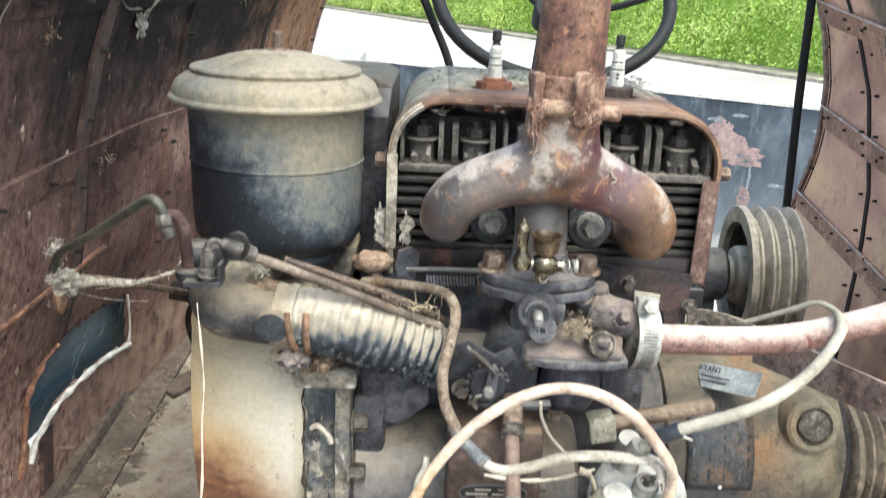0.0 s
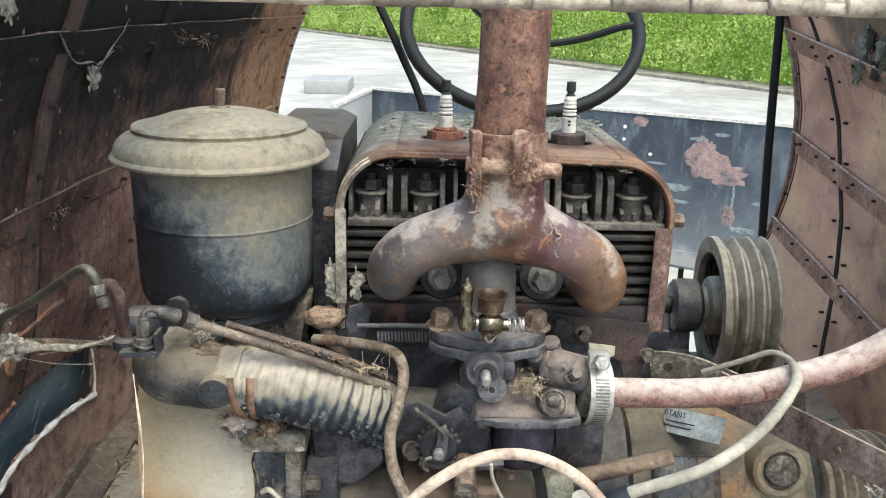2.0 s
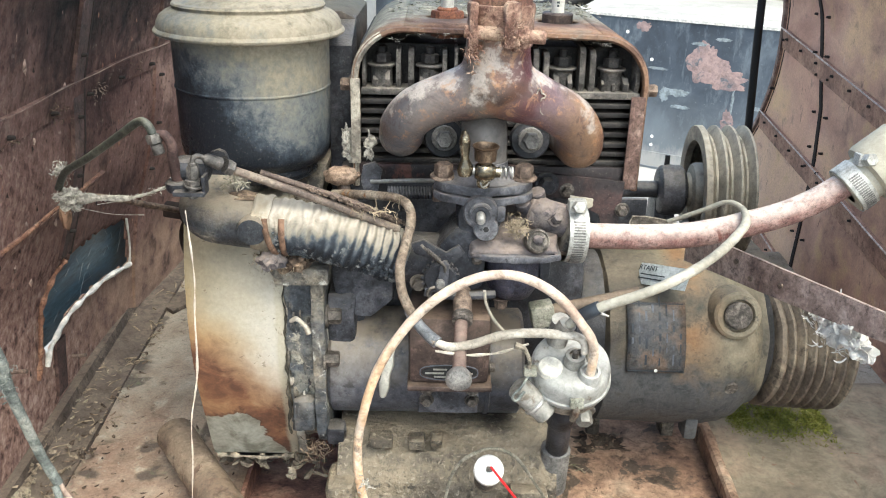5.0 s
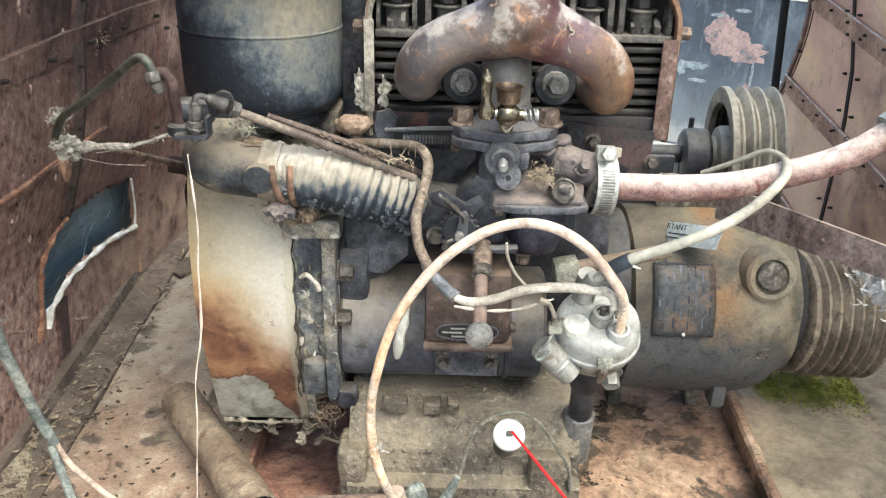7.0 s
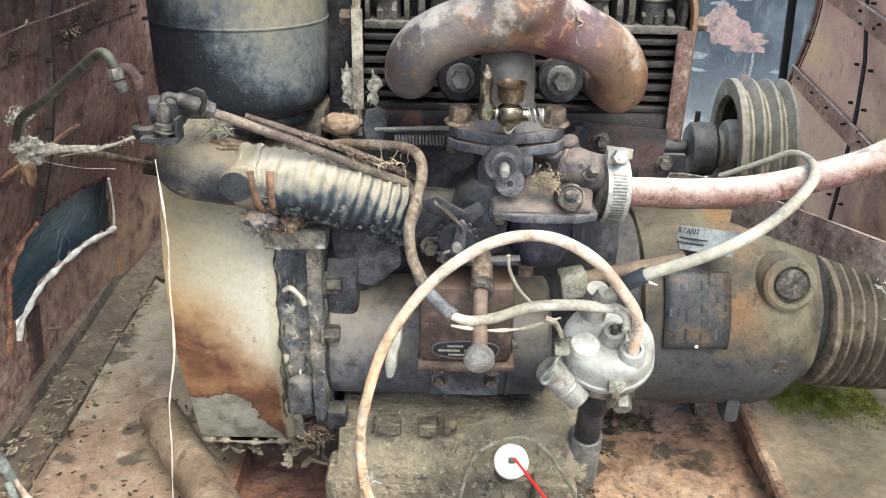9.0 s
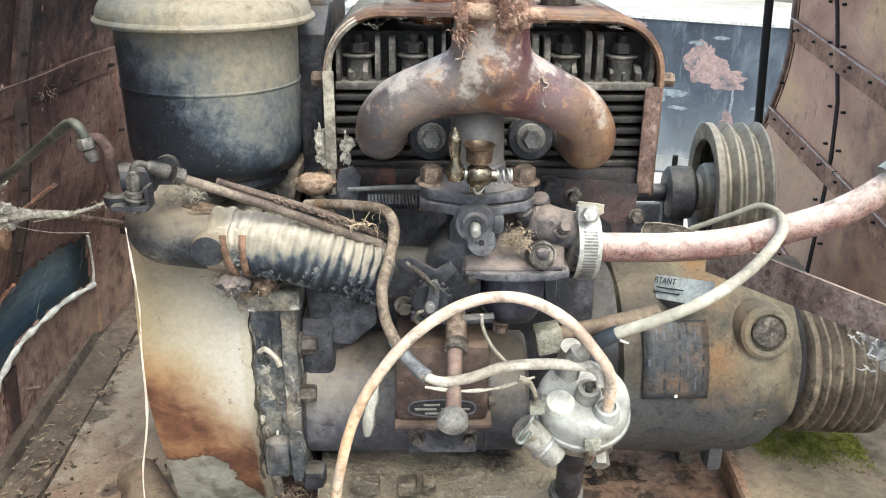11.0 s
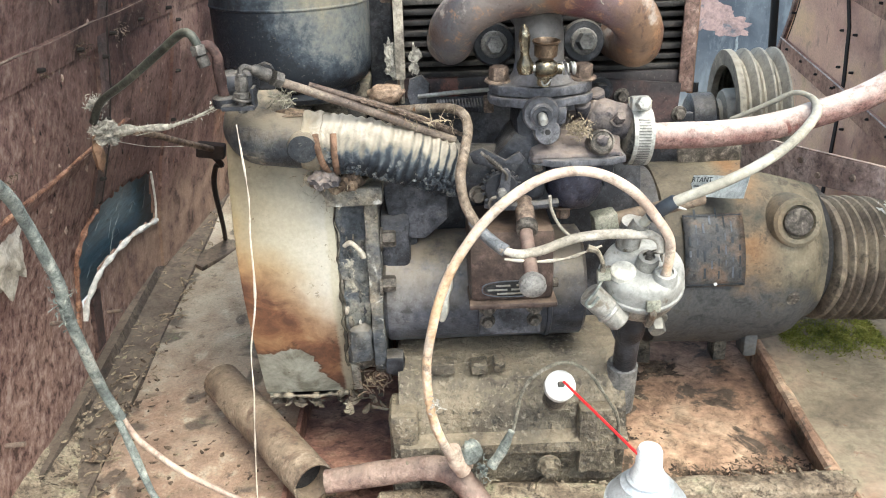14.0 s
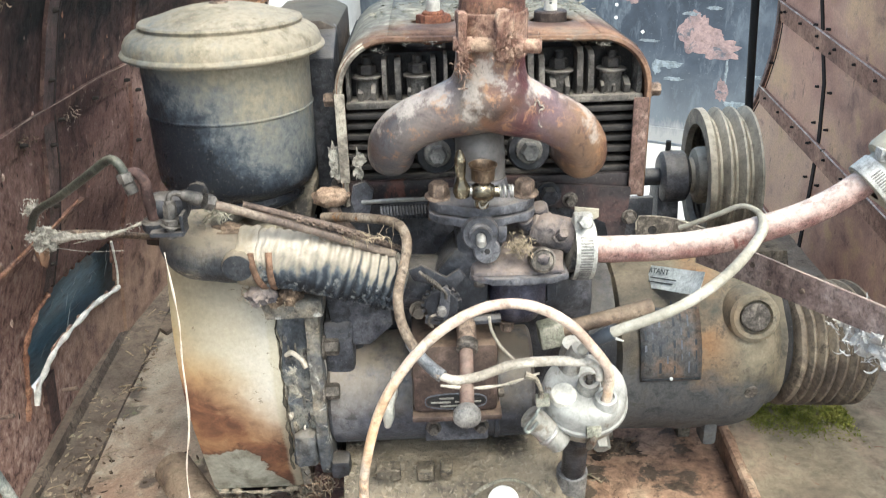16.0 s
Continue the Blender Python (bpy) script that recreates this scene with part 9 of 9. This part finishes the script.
# Black disc set inside the open end for the darkness of the bore.
part("bore_shade", lathe([(0, 0.212), (0.0206, 0.212)], (-0.283, 0.805, 0.272), (-0.143, 0.606, 0.262), 24), M_black, lp)
tagged(part("cross_pipe", sweep([(-0.135, 0.615, 0.262), (-0.08, 0.612, 0.272), (-0.02, 0.60, 0.286), (0.010, 0.58, 0.28), (0.04, 0.54, 0.25), (0.06, 0.50, 0.215)], 0.013, 18, 6, wobble=0.06), M_pipe2), "rusty purple-brown bent pipe before the engine", "pipe")
rnd = random.Random(77)


def litter(name, x0, x1, y0, y1, z, count, size, seed, material, label):
    r = random.Random(seed)
    bm = bmesh.new()
    for _ in range(count):
        p = Vector((r.uniform(x0, x1), r.uniform(y0, y1), z + r.uniform(0, size * 0.5)))
        a, t = r.uniform(0, 6.28), r.uniform(-0.5, 0.5)
        u = Vector((math.cos(a), math.sin(a), t * 0.5))
        v = Vector((-math.sin(a), math.cos(a), r.uniform(-0.5, 0.5)))
        l, w = size * r.uniform(0.4, 1.3), size * r.uniform(0.2, 0.6)
        up = Vector((0, 0, size * 0.25))
        vs = [bm.verts.new(p + u * l * i + v * w * j + (up if abs(j) < 0.1 else Vector())) for i, j in ((-1, 0), (-0.3, 1), (0.6, 0.7), (1, 0), (0.4, -0.8), (-0.5, -0.9))]
        c = bm.verts.new(p + up * 0.6)
        for k in range(6):
            bm.faces.new((vs[k], vs[(k + 1) % 6], c))
    return tagged(part(name, bm, material), label, "litter", kind="stuff")


def twigs(x0, x1, y0, y1, zf, count, seed, material, label):
    """Dry stalks lying every way."""
    r = random.Random(seed)
    bm = bmesh.new()
    for _ in range(count):
        x, y = r.uniform(x0, x1), r.uniform(y0, y1)
        a, l = r.uniform(0, 6.28), r.uniform(0.003, 0.013)
        p = Vector((x, y, zf(x, y) + r.uniform(0.001, 0.007)))
        d = Vector((math.cos(a), math.sin(a), r.uniform(-0.2, 0.2))) * l
        sweep([p - d, p + Vector((r.uniform(-0.003, 0.003), r.uniform(-0.003, 0.003), 0.002)), p + d], r.uniform(0.0005, 0.0014), 5, 2, bm)
    return tagged(part("twigs", bm, material), label, "twigs", kind="stuff")


twigs(0.27, 0.425, 0.615, 0.70, lambda x, y: 0.180, 260, 1, M_dirt, "grey dry stalks heaped by the floor edge")
twigs(-0.07, 0.42, 0.588, 0.612, lambda x, y: 0.249, 30, 2, M_soil, "dry stalks on the cross beam")
twigs(0.215, 0.27, 0.84, 0.90, lambda x, y: 0.186, 30, 3, M_soil, "dark stalks beside the engine base")
twigs(-0.47, -0.39, 0.55, 1.5, lambda x, y: 0.240 + 0.07 * (y - 0.94), 110, 4, M_nest, "dry stalks along the foot of the wall")
litter("dirt_crumbs", -0.47, -0.40, 0.5, 1.6, 0.246, 420, 0.005, 41, M_soil, "soil crumbs on the angle iron")
litter("dirt_crumbs", -0.07, 0.42, 0.586, 0.614, 0.248, 260, 0.003, 42, M_soil, "soil crumbs on the cross beam")
litter("dirt_crumbs", 0.25, 0.43, 0.61, 0.72, 0.180, 900, 0.0055, 43, M_dirt, "soil clods heaped by the floor edge")
litter("dead_leaves", -0.205, -0.10, 0.722, 0.750, 0.285, 46, 0.008, 51, M_leafgrey, "grey dry leaves packed under the shroud")
litter("dead_leaves", -0.115, -0.075, 0.68, 0.71, 0.302, 14, 0.010, 52, M_leafgrey, "grey dry leaves hanging by the flange")
litter("dead_leaves", -0.19, -0.13, 0.74, 0.86, 0.165, 260, 0.016, 1, M_dirt, "dry brown leaves and dirt in the sump")
litter("dirt_crumbs", -0.01, 0.23, 0.86, 1.01, 0.797, 420, 0.0035, 12, M_mossdust, "dirt and seed husks on the cowl top")
litter("dirt_crumbs", 0.21, 0.42, 0.60, 0.68, 0.178, 420, 0.0032, 2, M_dirt, "dark crumbs and twigs on the floor plate")
litter("dirt_crumbs", 0.21, 0.28, 0.76, 0.86, 0.185, 260, 0.005, 3, M_dirt, "dark crumbs beside the engine base")
litter("dirt_crumbs", 0.26, 0.33, 0.885, 0.93, 0.192, 60, 0.010, 31, M_dirt, "dark clods and twigs under the generator")
litter("dirt_crumbs", 0.20, 0.43, 0.66, 0.74, 0.182, 320, 0.0036, 32, M_dirt, "dirt gathered at the edge of the floor plate")
litter("dirt_crumbs", -0.44, -0.20, 0.6, 1.4, 0.228, 380, 0.005, 4, M_dirt, "scattered dirt crumbs on the bed")
litter("dirt_crumbs", -0.43, -0.39, 0.7, 1.5, 0.238, 110, 0.007, 5, M_dirt, "dirt gathered along the foot of the wall")
litter("dirt_crumbs", -0.18, -0.145, 0.66, 0.76, 0.168, 120, 0.013, 6, M_dirt, "dry dirt and leaves under the shroud")
tagged(part("floor_tab", prism([(-0.425, 1.21), (-0.395, 1.18), (-0.345, 1.27), (-0.375, 1.31)], 0.250, 0.258, "z", 0.002), M_skirt), "small rusty tab on the bed", "bracket")


def moss():
    r = random.Random(9)
    bm = bmesh.new()
    for _ in range(14000):
        x = r.uniform(0.478, 0.62)
        y = 0.935 - 0.07 * (x - 0.56) + r.gauss(0, 0.024) + 0.03 * noise.noise(Vector((x * 14, 3, 0)))
        if noise.noise(Vector((x * 30, y * 30, 5))) < -0.12 - 0.5 * r.random():
            continue
        z = 0.222 + 0.05 * (y - 0.85)
        hh = r.uniform(0.001, 0.005)
        a = r.uniform(0, 6.28)
        w = 0.0014
        p, t = Vector((x, y, z)), Vector((r.uniform(-1, 1) * 0.006, r.uniform(-1, 1) * 0.006, hh))
        e = Vector((math.cos(a), math.sin(a), 0)) * w
        bm.faces.new([bm.verts.new(q) for q in (p - e, p + e, p + t + e * 0.4, p + t * 1.2, p + t - e * 0.5)])
    return tagged(part("moss_patch", bm, M_moss), "green-brown moss growing under the generator", "moss", kind="stuff")


moss()

# ---- spray can with its straw ----
can = thing("spray_can", (0.165, 0.485, 0.205), "white-topped spray can with a thin red straw", "spray can")
sx, sy_ = 0.166, 0.486
part("body", lathe([(0, 0.200), (0.0325, 0.200), (0.035, 0.203), (0.035, 0.330), (0, 0.330)], (sx, sy_, -0.004), (sx, sy_, 1), 40), M_blue, can, "blue printed can body")
part("shoulder", lathe([(0.0355, 0.330), (0.0368, 0.333), (0.0362, 0.337), (0.0345, 0.3375), (0.030, 0.346), (0.024, 0.3515), (0.0235, 0.354), (0.0215, 0.3545), (0.0185, 0.357), (0.0185, 0.360), (0.016, 0.361), (0, 0.361)], (sx, sy_, -0.004), (sx, sy_, 1), 48), M_canmetal, can, "bright tinned can shoulder")
part("actuator", lathe([(0.0155, 0.360), (0.0155, 0.364), (0.0120, 0.372), (0.0112, 0.388), (0.0095, 0.392), (0, 0.393)], (sx, sy_, -0.004), (sx, sy_, 1), 28), M_white, can)
part("straw", rod((0.158, 0.482, 0.381), (0.104, 0.568, 0.4055), 0.0013, 8), M_red, can, "thin red plastic straw")
tagged(part("can_shelf", block((0.166, 0.47, 0.189), (0.14, 0.12, 0.012), 0.002), M_dusty), "dusty steel ledge before the engine", "ledge", kind="structure")
